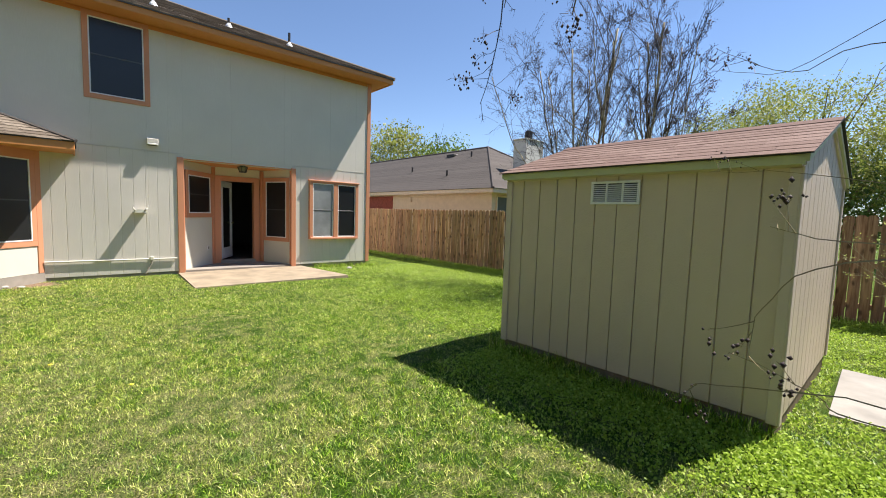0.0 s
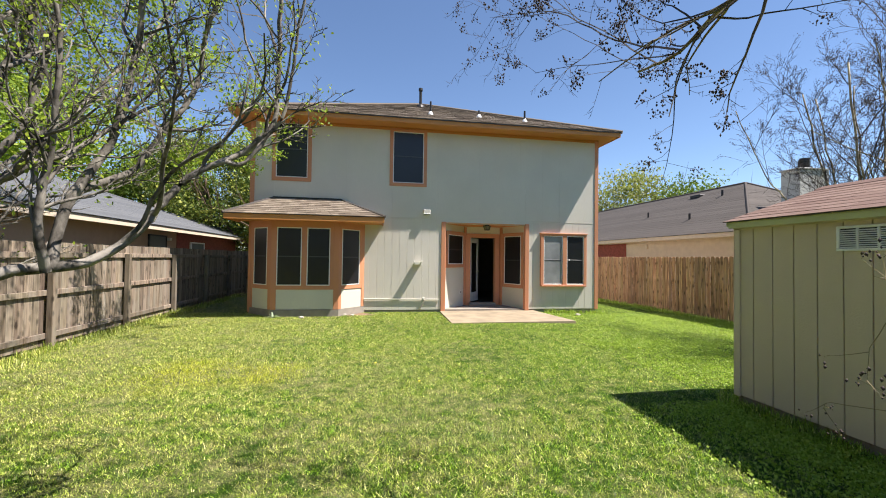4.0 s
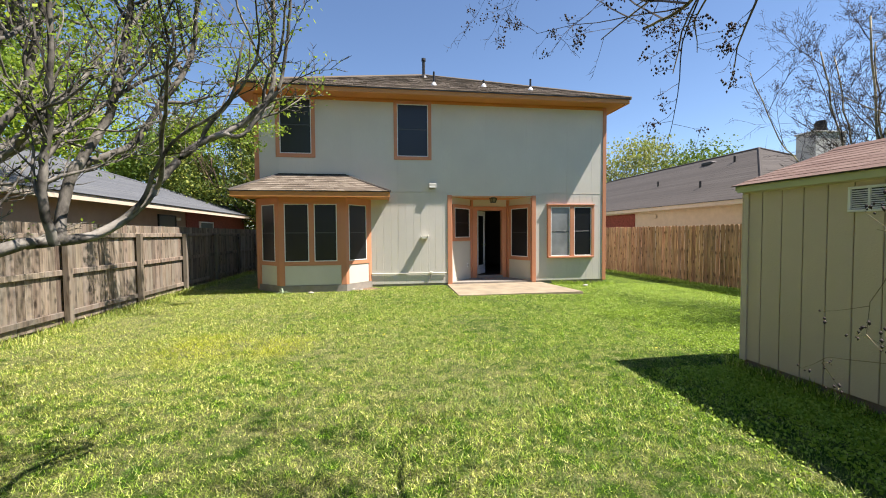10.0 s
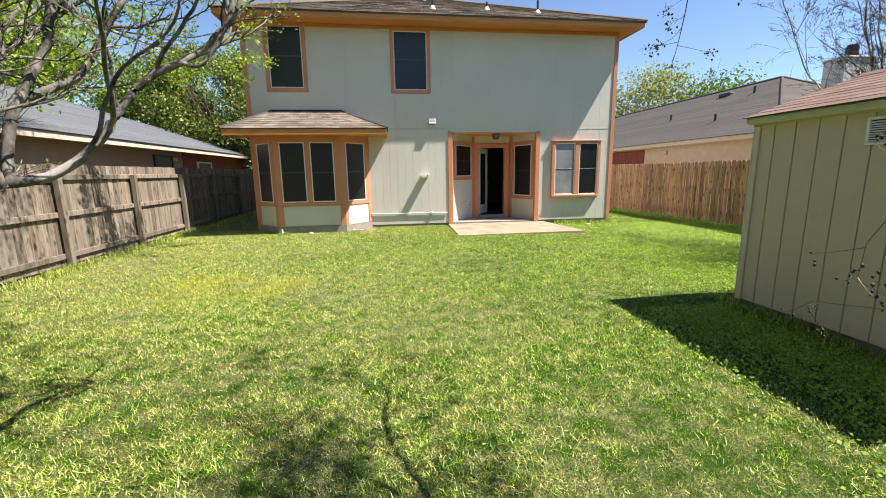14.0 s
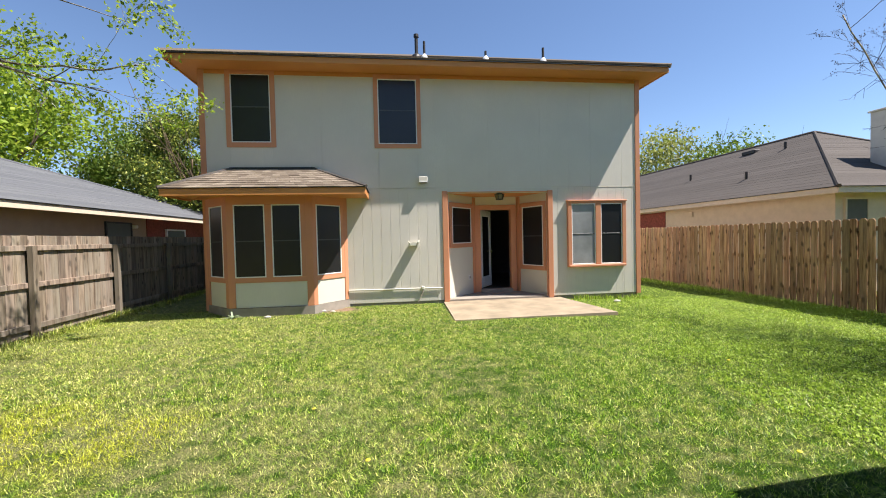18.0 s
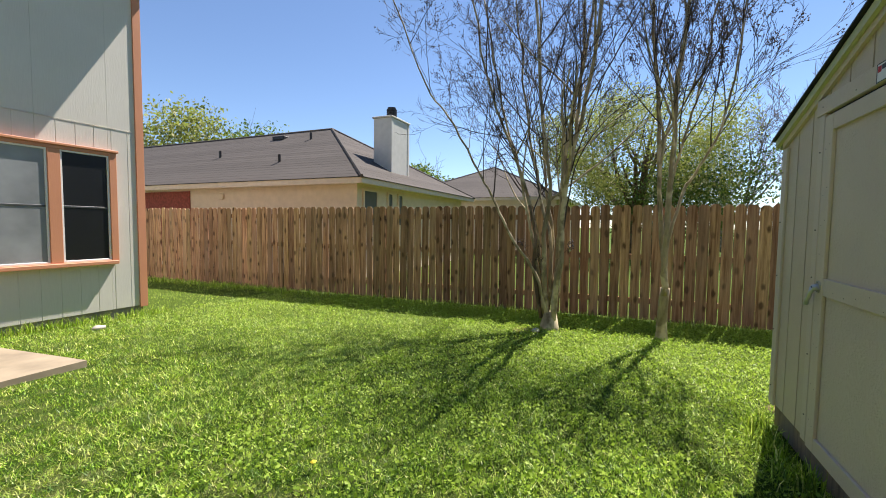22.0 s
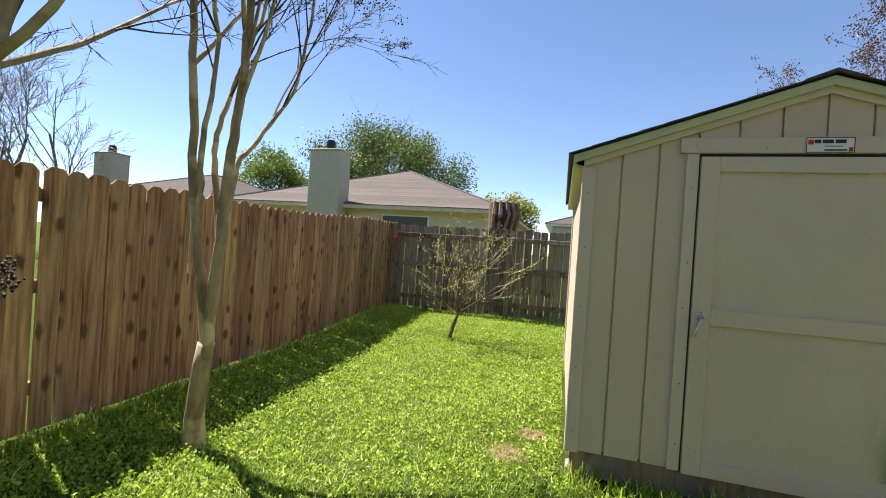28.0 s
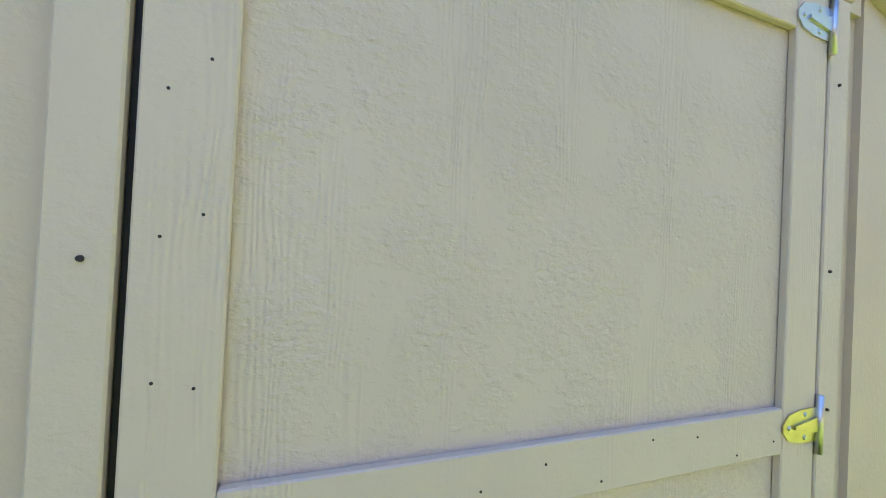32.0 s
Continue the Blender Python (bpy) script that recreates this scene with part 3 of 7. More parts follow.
# corner boards and frieze
for x in (HX0, HX1):
    s = 1 if x == HX0 else -1
    part("corner_board", Mesh().cbox(min(x - s * 0.02, x + s * 0.09), max(x - s * 0.02, x + s * 0.09), -0.026, -0.003, 0.04, HZ1, 0.004), M_TRIM, house)
    part("corner_board", Mesh().cbox(min(x - s * 0.02, x + s * 0.003), max(x - s * 0.02, x + s * 0.003), -0.003, 0.10, 0.04, HZ1, 0.004), M_TRIM, house)


def screen_window(parent, x0, x1, z0, z1, y, pale=False, m=None, trim=0.0, name="window", mid=0.5):
    """Aluminium window behind a dark solar screen with a thin white frame; wood trim round it where trim is given."""
    win = part(name, Mesh().cbox(x0 + 0.004, x1 - 0.004, y + 0.02, y + 0.06, z0 + 0.004, z1 - 0.004), M_GLASS, parent, "window behind a dark solar screen", m=m)
    f = 0.022
    for a, b, c, d in ((x0, x0 + f, z0, z1), (x1 - f, x1, z0, z1), (x0 + f, x1 - f, z0, z0 + f), (x0 + f, x1 - f, z1 - f, z1)):
        part("screen_frame", Mesh().cbox(a, b, y - 0.012, y + 0.02, c, d, 0.003), M_WHITE, win)
    part("solar_screen", Mesh().box(x0 + f, x1 - f, y + 0.002, y + 0.008, z0 + f, z1 - f), M_SCREEN_PALE if pale else M_SCREEN, win)
    zm = z0 + (z1 - z0) * mid
    part("meeting_rail", Mesh().cbox(x0 + f, x1 - f, y - 0.004, y + 0.004, zm - 0.012, zm + 0.012, 0.003), M_RAILBAR, win)
    if trim:
        t = trim
        for a, b, c, d in ((x0 - t, x0, z0 - t, z1 + t), (x1, x1 + t, z0 - t, z1 + t), (x0, x1, z0 - t, z0), (x0, x1, z1, z1 + t)):
            part("window_trim", Mesh().cbox(a, b, y - 0.022, y + 0.012, c, d, 0.004), M_TRIM, win)
    return win


screen_window(house, -9.22, -8.415, 3.60, 5.05, -0.006, trim=0.10, mid=0.52)
screen_window(house, -6.145, -5.29, 3.58, 5.005, -0.006, trim=0.09, mid=0.52)
# boxed-out double window
for a, b, z, w in ((-1.82, -1.73, 0.72, 2.25), (-0.47, -0.38, 0.72, 2.25), (-1.73, -0.47, 2.205, 2.25), (-1.73, -0.47, 0.72, 0.775), (-1.14, -1.01, 0.775, 2.205)):
    part("window_box_trim", Mesh().cbox(a, b, -0.085, 0.012, z, w, 0.005), M_TRIM, house)
part("window_sill", Mesh().cbox(-1.80, -0.40, -0.12, -0.086, 0.715, 0.765, 0.006), M_TRIM, house)
part("window_head", Mesh().cbox(-1.84, -0.36, -0.105, -0.004, 2.251, 2.285, 0.006), M_TRIM, house)
screen_window(house, -1.73, -1.14, 0.775, 2.205, -0.06, pale=True)
screen_window(house, -1.01, -0.47, 0.775, 2.205, -0.06)

# eaves, soffit, fascia and hip roof
EX0, EX1, EY0, EY1, EZ = -10.26, 0.42, -0.54, 10.5, 5.225
soffit = Mesh().box(EX0 + 0.03, EX1 - 0.03, EY0 + 0.03, EY1 - 0.03, HZ1 + 0.004, HZ1 + 0.03)
part("soffit", soffit, M_SOFFIT, house, "orange painted soffit")
part("fascia", Mesh().cbox(EX0, EX1, EY0, EY0 + 0.028, EZ - 0.125, EZ, 0.004), M_SOFFIT, house)
for x in (EX0, EX1 - 0.028):
    part("fascia", Mesh().cbox(x, x + 0.028, EY0 + 0.03, EY1, EZ - 0.125, EZ, 0.004), M_SOFFIT, house)
part("frieze_board", Mesh().cbox(HX0 + 0.1, HX1 - 0.1, -0.02, -0.0045, HZ1 - 0.085, HZ1, 0.003), M_SOFFIT, house)


def courses(mesh, p00, p10, p01, p11, rows, lift=0.012, tabs=0.0, seed=0, jag=0.0):
    """Overlapping shingle courses on a roof plane, from the eave p00-p10 up to p01-p11; tabs: width of single tabs."""
    rng = random.Random(seed)
    a, b, c, d = (Vector(p) for p in (p00, p10, p01, p11))
    nrm = (b - a).cross(c - a).normalized() if (c - a).length > 1e-6 else (b - a).cross(d - b).normalized()
    if nrm.z < 0:
        nrm = -nrm
    for r in range(rows):
        u0, u1 = r / rows, min(1.0, (r + 1.12) / rows)
        l0, r0, l1, r1 = a.lerp(c, u0), b.lerp(d, u0), a.lerp(c, u1), b.lerp(d, u1)
        width = (r0 - l0).length
        n = max(1, round(width / tabs)) if tabs else 1
        cuts = [0.0] + sorted((i + rng.uniform(-0.25, 0.25)) / n for i in range(1, n)) + [1.0]
        for s, t in zip(cuts, cuts[1:]):
            j = (d - b).normalized() * rng.uniform(0, jag) if jag and (d - b).length else Vector()
            h = lift * rng.uniform(0.75, 1.3)
            q = [l0.lerp(r0, s + 0.0008) + j, l0.lerp(r0, t - 0.0008) + j, l1.lerp(r1, t), l1.lerp(r1, s)]
            top = [q[0] + nrm * h, q[1] + nrm * h, q[2] + nrm * 0.002, q[3] + nrm * 0.002]
            mesh.add([*q, *top], [(4, 5, 6, 7), (0, 1, 5, 4), (1, 2, 6, 5), (3, 0, 4, 7)])


def hip_roof(parent, x0, x1, y0, y1, z, slope, material, rows, tabs=0.0, seed=1, lift=0.012):
    """A hip roof over an eave rectangle: four planes of shingle courses with hip caps."""
    w, d = x1 - x0, y1 - y0
    if w <= d:
        run = w / 2
        r0, r1 = ((x0 + x1) / 2, y0 + run), ((x0 + x1) / 2, y1 - run)
    else:
        run = d / 2
        r0, r1 = (x0 + run, (y0 + y1) / 2), (x1 - run, (y0 + y1) / 2)
    zr = z + run * slope
    R0, R1 = (*r0, zr), (*r1, zr)
    c = [(x0, y0, z), (x1, y0, z), (x1, y1, z), (x0, y1, z)]
    if w <= d:
        planes = [(c[0], c[1], R0, R0), (c[1], c[2], R0, R1), (c[2], c[3], R1, R1), (c[3], c[0], R1, R0)]
        caps = [(c[0], R0), (c[1], R0), (c[2], R1), (c[3], R1), (R0, R1)]
    else:
        planes = [(c[0], c[1], R0, R1), (c[1], c[2], R1, R1), (c[2], c[3], R1, R0), (c[3], c[0], R0, R0)]
        caps = [(c[0], R0), (c[3], R0), (c[1], R1), (c[2], R1), (R0, R1)]
    for i, p in enumerate(planes):
        m = Mesh()
        courses(m, *p, rows, lift=lift, tabs=tabs, seed=seed + i)
        tagged(part("roof_slope", m, material, parent), kind="stuff")
    deck = Mesh()
    for p in planes:
        pts = [Vector(v) - Vector((0, 0, 0.012)) for v in (p[0], p[1], p[3], p[2])]
        if (pts[2] - pts[3]).length < 1e-6:
            pts = pts[:3]
        deck.add(pts, [tuple(range(len(pts)))])
    part("roof_deck", deck, M_BLACK, parent)
    ridge = Mesh()
    for a, b in caps:
        a, b = Vector(a), Vector(b)
        if (b - a).length < 0.05:
            continue
        ridge.tube([a + Vector((0, 0, 0.005)), b + Vector((0, 0, 0.005))], [0.05, 0.05], 6)
    part("ridge_cap", ridge, material, parent)
    return R0, R1


hip_roof(house, EX0 - 0.03, EX1 + 0.03, EY0 - 0.03, EY1 + 0.03, EZ + 0.012, 0.445, M_ROOF, 38, tabs=0.33, seed=5)
part("drip_edge", Mesh().box(EX0 - 0.028, EX1 + 0.028, EY0 - 0.03, EY0 - 0.002, EZ - 0.012, EZ + 0.006), M_BLACK, house)


def roof_vent(x, y, h, r, flashing, top=False):
    z = EZ + 0.012 + (y - EY0) * 0.445
    v = part("roof_vent", Mesh().tube([(x, y, z - 0.1), (x, y, z + h)], [r, r], 10), M_DARKMETAL, house, "roof vent pipe", smooth=False)
    part("flashing", Mesh().tube([(x, y, z - 0.05), (x, y, z + 0.03), (x, y, z + 0.10)], [r * 3.2, r * 2.6, r * 1.15], 12), M_WHITE if flashing else M_DARKMETAL, v)
    if top:
        part("vent_cap", Mesh().tube([(x, y, z + h - 0.02), (x, y, z + h + 0.07)], [r * 1.5, r * 1.4], 10), M_DARKMETAL, v)


roof_vent(-5.0, 3.7, 0.62, 0.055, False, True)
roof_vent(-5.02, 0.72, 0.40, 0.03, True)
roof_vent(-3.45, 1.0, 0.22, 0.03, True)
roof_vent(-2.12, 0.55, 0.34, 0.03, True)

# ---- bay window ----
BAY = [(-9.81, 0.0), (-9.13, -0.70), (-7.50, -0.70), (-6.88, 0.0)]
bay = part("bay", Mesh().slab([(-9.77, 0.011), (-9.11, -0.65), (-7.52, -0.65), (-6.92, 0.011)], 0.05, 2.40), M_PANEL, house, "bay with four tall screened windows")
part("bay_foundation", Mesh().slab([(-9.83, 0.011), (-9.14, -0.715), (-7.49, -0.715), (-6.86, 0.011)], -0.25, 0.165), M_FOUND, house)


def face(p, q):
    """The pose of a wall face from p to q: x along it, y into the wall."""
    a = math.atan2(q[1] - p[1], q[0] - p[0])
    return Matrix.Translation((p[0], p[1], 0)) @ Matrix.Rotation(a, 4, "Z"), math.hypot(q[0] - p[0], q[1] - p[1])


def bay_face(p, q, wins, z_sill=0.72, z_top=2.40, post=0.12):
    m, ln = face(p, q)
    board = lambda x0, x1, z0, z1, y0=-0.006, mat=M_TRIM, nm="bay_trim": part(nm, Mesh().cbox(x0, x1, y0, 0.045, z0, z1, 0.004), mat, bay, m=m)
    board(0.0, post, 0.17, z_top)
    board(ln - post, ln, 0.17, z_top)
    board(post, ln - post, 0.17, z_sill - 0.05, 0.012, M_PANEL, "bay_panel")
    board(post, ln - post, z_sill - 0.05, z_sill + 0.05)
    board(post, ln - post, 2.22, z_top)
    x = post
    for a, b in wins:
        if a - x > 0.004:
            board(x, a, z_sill + 0.05, 2.22)
        screen_window(bay, a, b, z_sill + 0.05, 2.22, 0.0, m=m)
        x = b
    if ln - post - x > 0.004:
        board(x, ln - post, z_sill + 0.05, 2.22)


bay_face(BAY[0], BAY[1], [(0.20, 0.80)])
bay_face(BAY[1], BAY[2], [(0.13, 0.72), (0.85, 1.41)], post=0.125)
bay_face(BAY[2], BAY[3], [(0.10, 0.74)], post=0.10)
# bay roof
BX0, BX1, BY, BZ = -10.10, -6.39, -1.17, 2.49
bay_roof = thing("bay_roof", "hipped brown shingle roof over the bay window with orange fascia", "roof")
bay_roof.parent = house
part("bay_fascia", Mesh().cbox(BX0, BX1, BY, BY + 0.025, BZ - 0.13, BZ, 0.004), M_SOFFIT, bay_roof)
for x in (BX0, BX1 - 0.025):
    part("bay_fascia", Mesh().cbox(x, x + 0.025, BY + 0.027, -0.006, BZ - 0.13, BZ, 0.004), M_SOFFIT, bay_roof)
part("bay_soffit", Mesh().box(BX0 + 0.027, BX1 - 0.027, BY + 0.027, -0.006, BZ - 0.10, BZ - 0.08), M_SOFFIT, bay_roof)
TL, TR = (-9.25, -0.02, 3.04), (-7.55, -0.02, 3.04)
el, er = (BX0 - 0.02, BY - 0.02, BZ + 0.008), (BX1 + 0.02, BY - 0.02, BZ + 0.008)
bl, br = (BX0 - 0.02, -0.02, BZ + 0.008), (BX1 + 0.02, -0.02, BZ + 0.008)
deck = Mesh()
down = Vector((0, 0, -0.008))
for poly in ((el, er, TR, TL), (er, br, TR), (bl, el, TL)):
    deck.add([Vector(p) + down for p in poly], [tuple(range(len(poly)))])
part("roof_deck", deck, M_BLACK, bay_roof)


def tabs_as_parts(p00, p10, p01, p11, rows, width, seed, material, parent):
    m = Mesh()
    courses(m, p00, p10, p01, p11, rows, lift=0.011, tabs=width, seed=seed, jag=0.012)
    for i in range(0, len(m.v), 8):
        part("shingle", Mesh().add(m.v[i:i + 8], [(4, 5, 6, 7), (0, 1, 5, 4), (1, 2, 6, 5), (3, 0, 4, 7)]), material, parent)


tabs_as_parts(el, er, TL, TR, 9, 0.21, 11, M_ROOF, bay_roof)
tabs_as_parts(er, br, TR, TR, 8, 0.21, 12, M_ROOF, bay_roof)
tabs_as_parts(bl, el, TL, TL, 8, 0.21, 13, M_ROOF, bay_roof)
part("hip_cap", Mesh().tube([Vector(er) + Vector((0, 0, 0.01)), TR], [0.032, 0.032], 6), M_ROOF_DARK, bay_roof)
part("hip_cap", Mesh().tube([Vector(el) + Vector((0, 0, 0.01)), TL], [0.032, 0.032], 6), M_ROOF_DARK, bay_roof)
part("head_flashing", Mesh().cbox(-9.28, -7.52, -0.045, -0.006, 3.02, 3.07, 0.004), M_DARKMETAL, bay_roof)

# ---- entry alcove ----
alcove = part("entry_alcove", Mesh().box(-4.62, -2.30, 0.02, 1.12, 2.496, 2.56), M_SOFFIT, house, "orange ceiling of the entry alcove")
for x0, x1 in ((-4.76, -4.64), (-2.285, -2.165)):
    part("alcove_post", Mesh().cbox(x0, x1, -0.03, 0.02, 0.02, 2.53, 0.006), M_TRIM, house)
    part("alcove_post", Mesh().cbox(x0 if x0 < -4 else x0 - 0.02, x1 + 0.02 if x0 < -4 else x1, 0.021, 0.14 if x0 < -4 else 0.045, 0.02, 2.475, 0.006), M_TRIM, house)
part("alcove_header", Mesh().cbox(-4.64, -2.285, -0.012, 0.02, 2.492, 2.512, 0.004), M_SOFFIT, house)
AL, AR = [(-4.63, 0.14), (-3.80, 1.06)], [(-2.70, 1.06), (-2.26, 0.04)]
for (p, q), win, z0, nm in ((AL, (0.20, 1.05), 1.33, "left"), (AR, (0.20, 0.93), 0.74, "right")):
    m, ln = face(p, q)
    z1 = 2.20
    wall = part("alcove_wall", Mesh().box(0, ln, 0.03, 0.10, 0.03, 2.494), M_PANEL, house, m=m)
    a, b = win
    for x0, x1, c, d in ((a - 0.10, a, z0 - 0.1, z1 + 0.1), (b, b + 0.10, z0 - 0.1, z1 + 0.1), (a, b, z0 - 0.1, z0), (a, b, z1, z1 + 0.1)):
        part("window_trim", Mesh().cbox(x0, x1, -0.002, 0.03, c, d, 0.004), M_TRIM, wall)
    screen_window(wall, a, b, z0, z1, 0.008)
    part("inner_post", Mesh().cbox(-0.02 if nm == "right" else ln - 0.09, 0.09 if nm == "right" else ln + 0.02, -0.012, 0.03, 0.03, 2.476, 0.004), M_TRIM, wall)
m, ln = face(*AL)
outlet = part("outlet_cover", Mesh().cbox(0.93, 1.0, 0.018, 0.03, 0.42, 0.53, 0.004), M_WHITE, house, m=m)
part("outlet_flap", Mesh().cbox(0.945, 0.985, 0.010, 0.018, 0.44, 0.51, 0.003), M_FOUND, outlet)
# door wall
DX0, DX1, DZ0, DZ1, DY = -3.66, -2.87, 0.14, 2.16, 1.06
part("door_wall", Mesh().box(-3.82, -2.62, DY + 0.01, DY + 0.12, DZ1 + 0.10, 2.494), M_PANEL, house)
for a, b, c, d in ((DX0 - 0.14, DX0, 0.04, DZ1 + 0.12), (DX1, DX1 + 0.14, 0.04, DZ1 + 0.12), (DX0, DX1, DZ1, DZ1 + 0.12)):
    part("door_trim", Mesh().cbox(a, b, DY - 0.02, DY + 0.13, c, d, 0.005), M_TRIM, house)
part("door_sill", Mesh().cbox(DX0 - 0.02, DX1 + 0.02, DY - 0.08, DY + 0.13, 0.035, DZ0, 0.008), M_FOUND, house)
door = part("patio_door", Mesh(), M_WHITE, house, "white door with a tall glass pane, standing open", m=Matrix.Translation((DX0 + 0.01, DY + 0.12, 0)) @ Matrix.Rotation(radians(57), 4, "Z"))
for a, b, c, d in ((0, 0.13, DZ0 + 0.01, DZ1), (0.65, 0.78, DZ0 + 0.01, DZ1), (0.13, 0.65, DZ0 + 0.01, DZ0 + 0.29), (0.13, 0.65, DZ1 - 0.15, DZ1)):
    part("door_rail", Mesh().cbox(a, b, -0.022, 0.022, c, d, 0.004), M_WHITE, door)
part("door_glass", Mesh().box(0.13, 0.65, -0.005, 0.005, DZ0 + 0.29, DZ1 - 0.15), M_GLASS, door)
part("door_knob", Mesh().tube([(0.71, -0.08, 1.08), (0.71, -0.06, 1.08), (0.71, -0.03, 1.08), (0.71, 0.06, 1.08)], [0.022, 0.03, 0.012, 0.012], 12), M_BRASS, door, "brass knob", smooth=True)
# dim room behind the door
room = Mesh()
room.box(-5.6, -5.5, 1.30, 6.0, 0.1, 2.7).box(-1.2, -1.1, 1.30, 6.0, 0.1, 2.7).box(-5.6, -1.1, 6.0, 6.1, 0.1, 2.7)
part("room_wall", room, M_ROOM, house)
part("room_wall", Mesh().box(-5.6, DX0 - 0.02, 1.20, 1.29, 0.1, 2.7).box(DX1 + 0.02, -1.1, 1.20, 1.29, 0.1, 2.7).box(DX0 - 0.02, DX1 + 0.02, 1.20, 1.29, DZ1, 2.7), M_ROOM, house)
part("room_floor", Mesh().box(-5.6, -1.1, 1.19, 6.1, 0.04, 0.10), M_ROOMFLOOR, house)
part("room_ceiling", Mesh().box(-5.6, -1.1, 1.19, 6.1, 2.7, 2.76), M_ROOM, house)

# lamp under the alcove ceiling
lamp = thing("ceiling_lamp", "small black metal lantern with glass panes under the alcove ceiling", "lamp", (-3.40, 0.12, 2.48))
part("lamp_plate", Mesh().tube([(0, 0, 0), (0, 0, -0.02), (0, 0, -0.03)], [0.07, 0.07, 0.03], 14), M_DARKMETAL, lamp)
cage = Mesh()
for i in range(6):
    a = math.pi / 3 * i
    cage.tube([(0.11 * math.cos(a), 0.11 * math.sin(a), -0.03), (0.075 * math.cos(a), 0.075 * math.sin(a), -0.14)], [0.007, 0.007], 5)
for z, r in ((-0.03, 0.115), (-0.14, 0.08)):
    cage.tube([(r * math.cos(a * 0.5236), r * math.sin(a * 0.5236), z) for a in range(13)], [0.009] * 13, 5, False)
part("lamp_cage", cage, M_DARKMETAL, lamp)
part("lamp_shade", Mesh().tube([(0, 0, -0.03), (0, 0, -0.14)], [0.102, 0.07], 6), M_LAMPGLASS, lamp, "amber glass")

# box light and hose hanger on the wall
flood = thing("wall_light", "small box light with a white lens on the house wall", "wall light", (-5.19, -0.004, 2.77))
part("light_box", Mesh().cbox(-0.10, 0.10, -0.13, 0, -0.02, 0.075, 0.01), M_WALL, flood)
part("light_lens", Mesh().cbox(-0.096, 0.096, -0.135, -0.01, -0.055, -0.0205, 0.008), M_WHITE, flood, "white lens")
part("light_slot", Mesh().box(-0.08, 0.08, -0.12, -0.02, -0.060, -0.0555), M_BLACK, flood)
hanger = thing("hose_hanger", "cream hose hanger with a curved saddle on the house wall", "hose hanger", (-5.44, -0.004, 1.345))
arch = [(0.11 * math.cos(a), 0.075 * math.sin(a) - 0.03) for a in np.linspace(0, math.pi, 13)]
rim = [(x * 0.88, z - 0.012) for x, z in arch[::-1]]
saddle = Mesh()
for i in range(12):
    j = 12 - i
    saddle.prism([arch[i], arch[i + 1], rim[j - 1], rim[j]], -0.20, 0.0)
part("saddle", saddle, M_PANEL, hanger)
part("lip", Mesh().prism([(x * 1.06, z * 1.06 + 0.004) for x, z in arch], -0.212, -0.2005), M_PANEL, hanger)
for sgn in (-1, 1):
    part("prong", Mesh().tube([(sgn * 0.075, -0.206, 0.01), (sgn * 0.10, -0.215, 0.045), (sgn * 0.118, -0.22, 0.08)], [0.017, 0.015, 0.011], 8), M_PANEL, hanger, smooth=True)
part("flashing", Mesh().cbox(-6.60, -4.72, -0.012, -0.0045, JOINT - 0.004, JOINT + 0.004, 0.001), M_WALL, house)
part("flashing", Mesh().cbox(-2.2, -0.03, -0.010, -0.0045, JOINT - 0.004, JOINT + 0.004, 0.001), M_WALL, house)
pipe = thing("wall_pipe", "thin painted pipe along the foot of the house wall", "pipe", (0, 0, 0))
part("pipe_run", Mesh().tube([(-6.88, -0.03, 0.36), (-4.80, -0.03, 0.345)], [0.016, 0.016], 8), M_PANEL, pipe)
part("pipe_drop", Mesh().tube([(-5.24, -0.035, 0.36), (-5.25, -0.045, 0.25), (-5.36, -0.06, 0.05)], [0.012, 0.012, 0.012], 8), M_FOUND, pipe)
part("pipe_valve", Mesh().cbox(-5.28, -5.21, -0.06, -0.012, 0.33, 0.40, 0.01), M_PANEL, pipe)

# ---- patio ----
patio = single("patio", Mesh().slab([(-4.84, -2.12), (-1.75, -2.06), (-2.14, 1.10), (-4.74, 1.10)], -0.2, 0.018), M_CONC, "sand-coloured concrete patio slab", "patio", kind="structure")

# ---- shed ----
SX0, SX1, SY0, SY1 = -2.81, -0.355, -10.05, -7.595
SB, SEAVE, SAPEX = 0.10, 1.915, 2.318
SMX = (SX0 + SX1) / 2
shed = thing("garden_shed", "tan board shed with closed door and brown shingle roof", "shed", (0, 0, 0))
core = Mesh().prism([(SX0 + 0.015, SB + 0.01), (SX1 - 0.015, SB + 0.01), (SX1 - 0.015, SEAVE - 0.01), (SMX, SAPEX - 0.02), (SX0 + 0.015, SEAVE - 0.01)], SY0 + 0.015, SY1 - 0.0165)
part("wall_core", core, M_SHED, shed)


def gable_z(x):
    return SEAVE + (SAPEX - SEAVE) * (1 - abs(x - SMX) / (SX1 - SMX))


# boards of the gable walls; the front leaves room for the door
DOOR = (-2.215, -0.987, 0.09, 1.923)
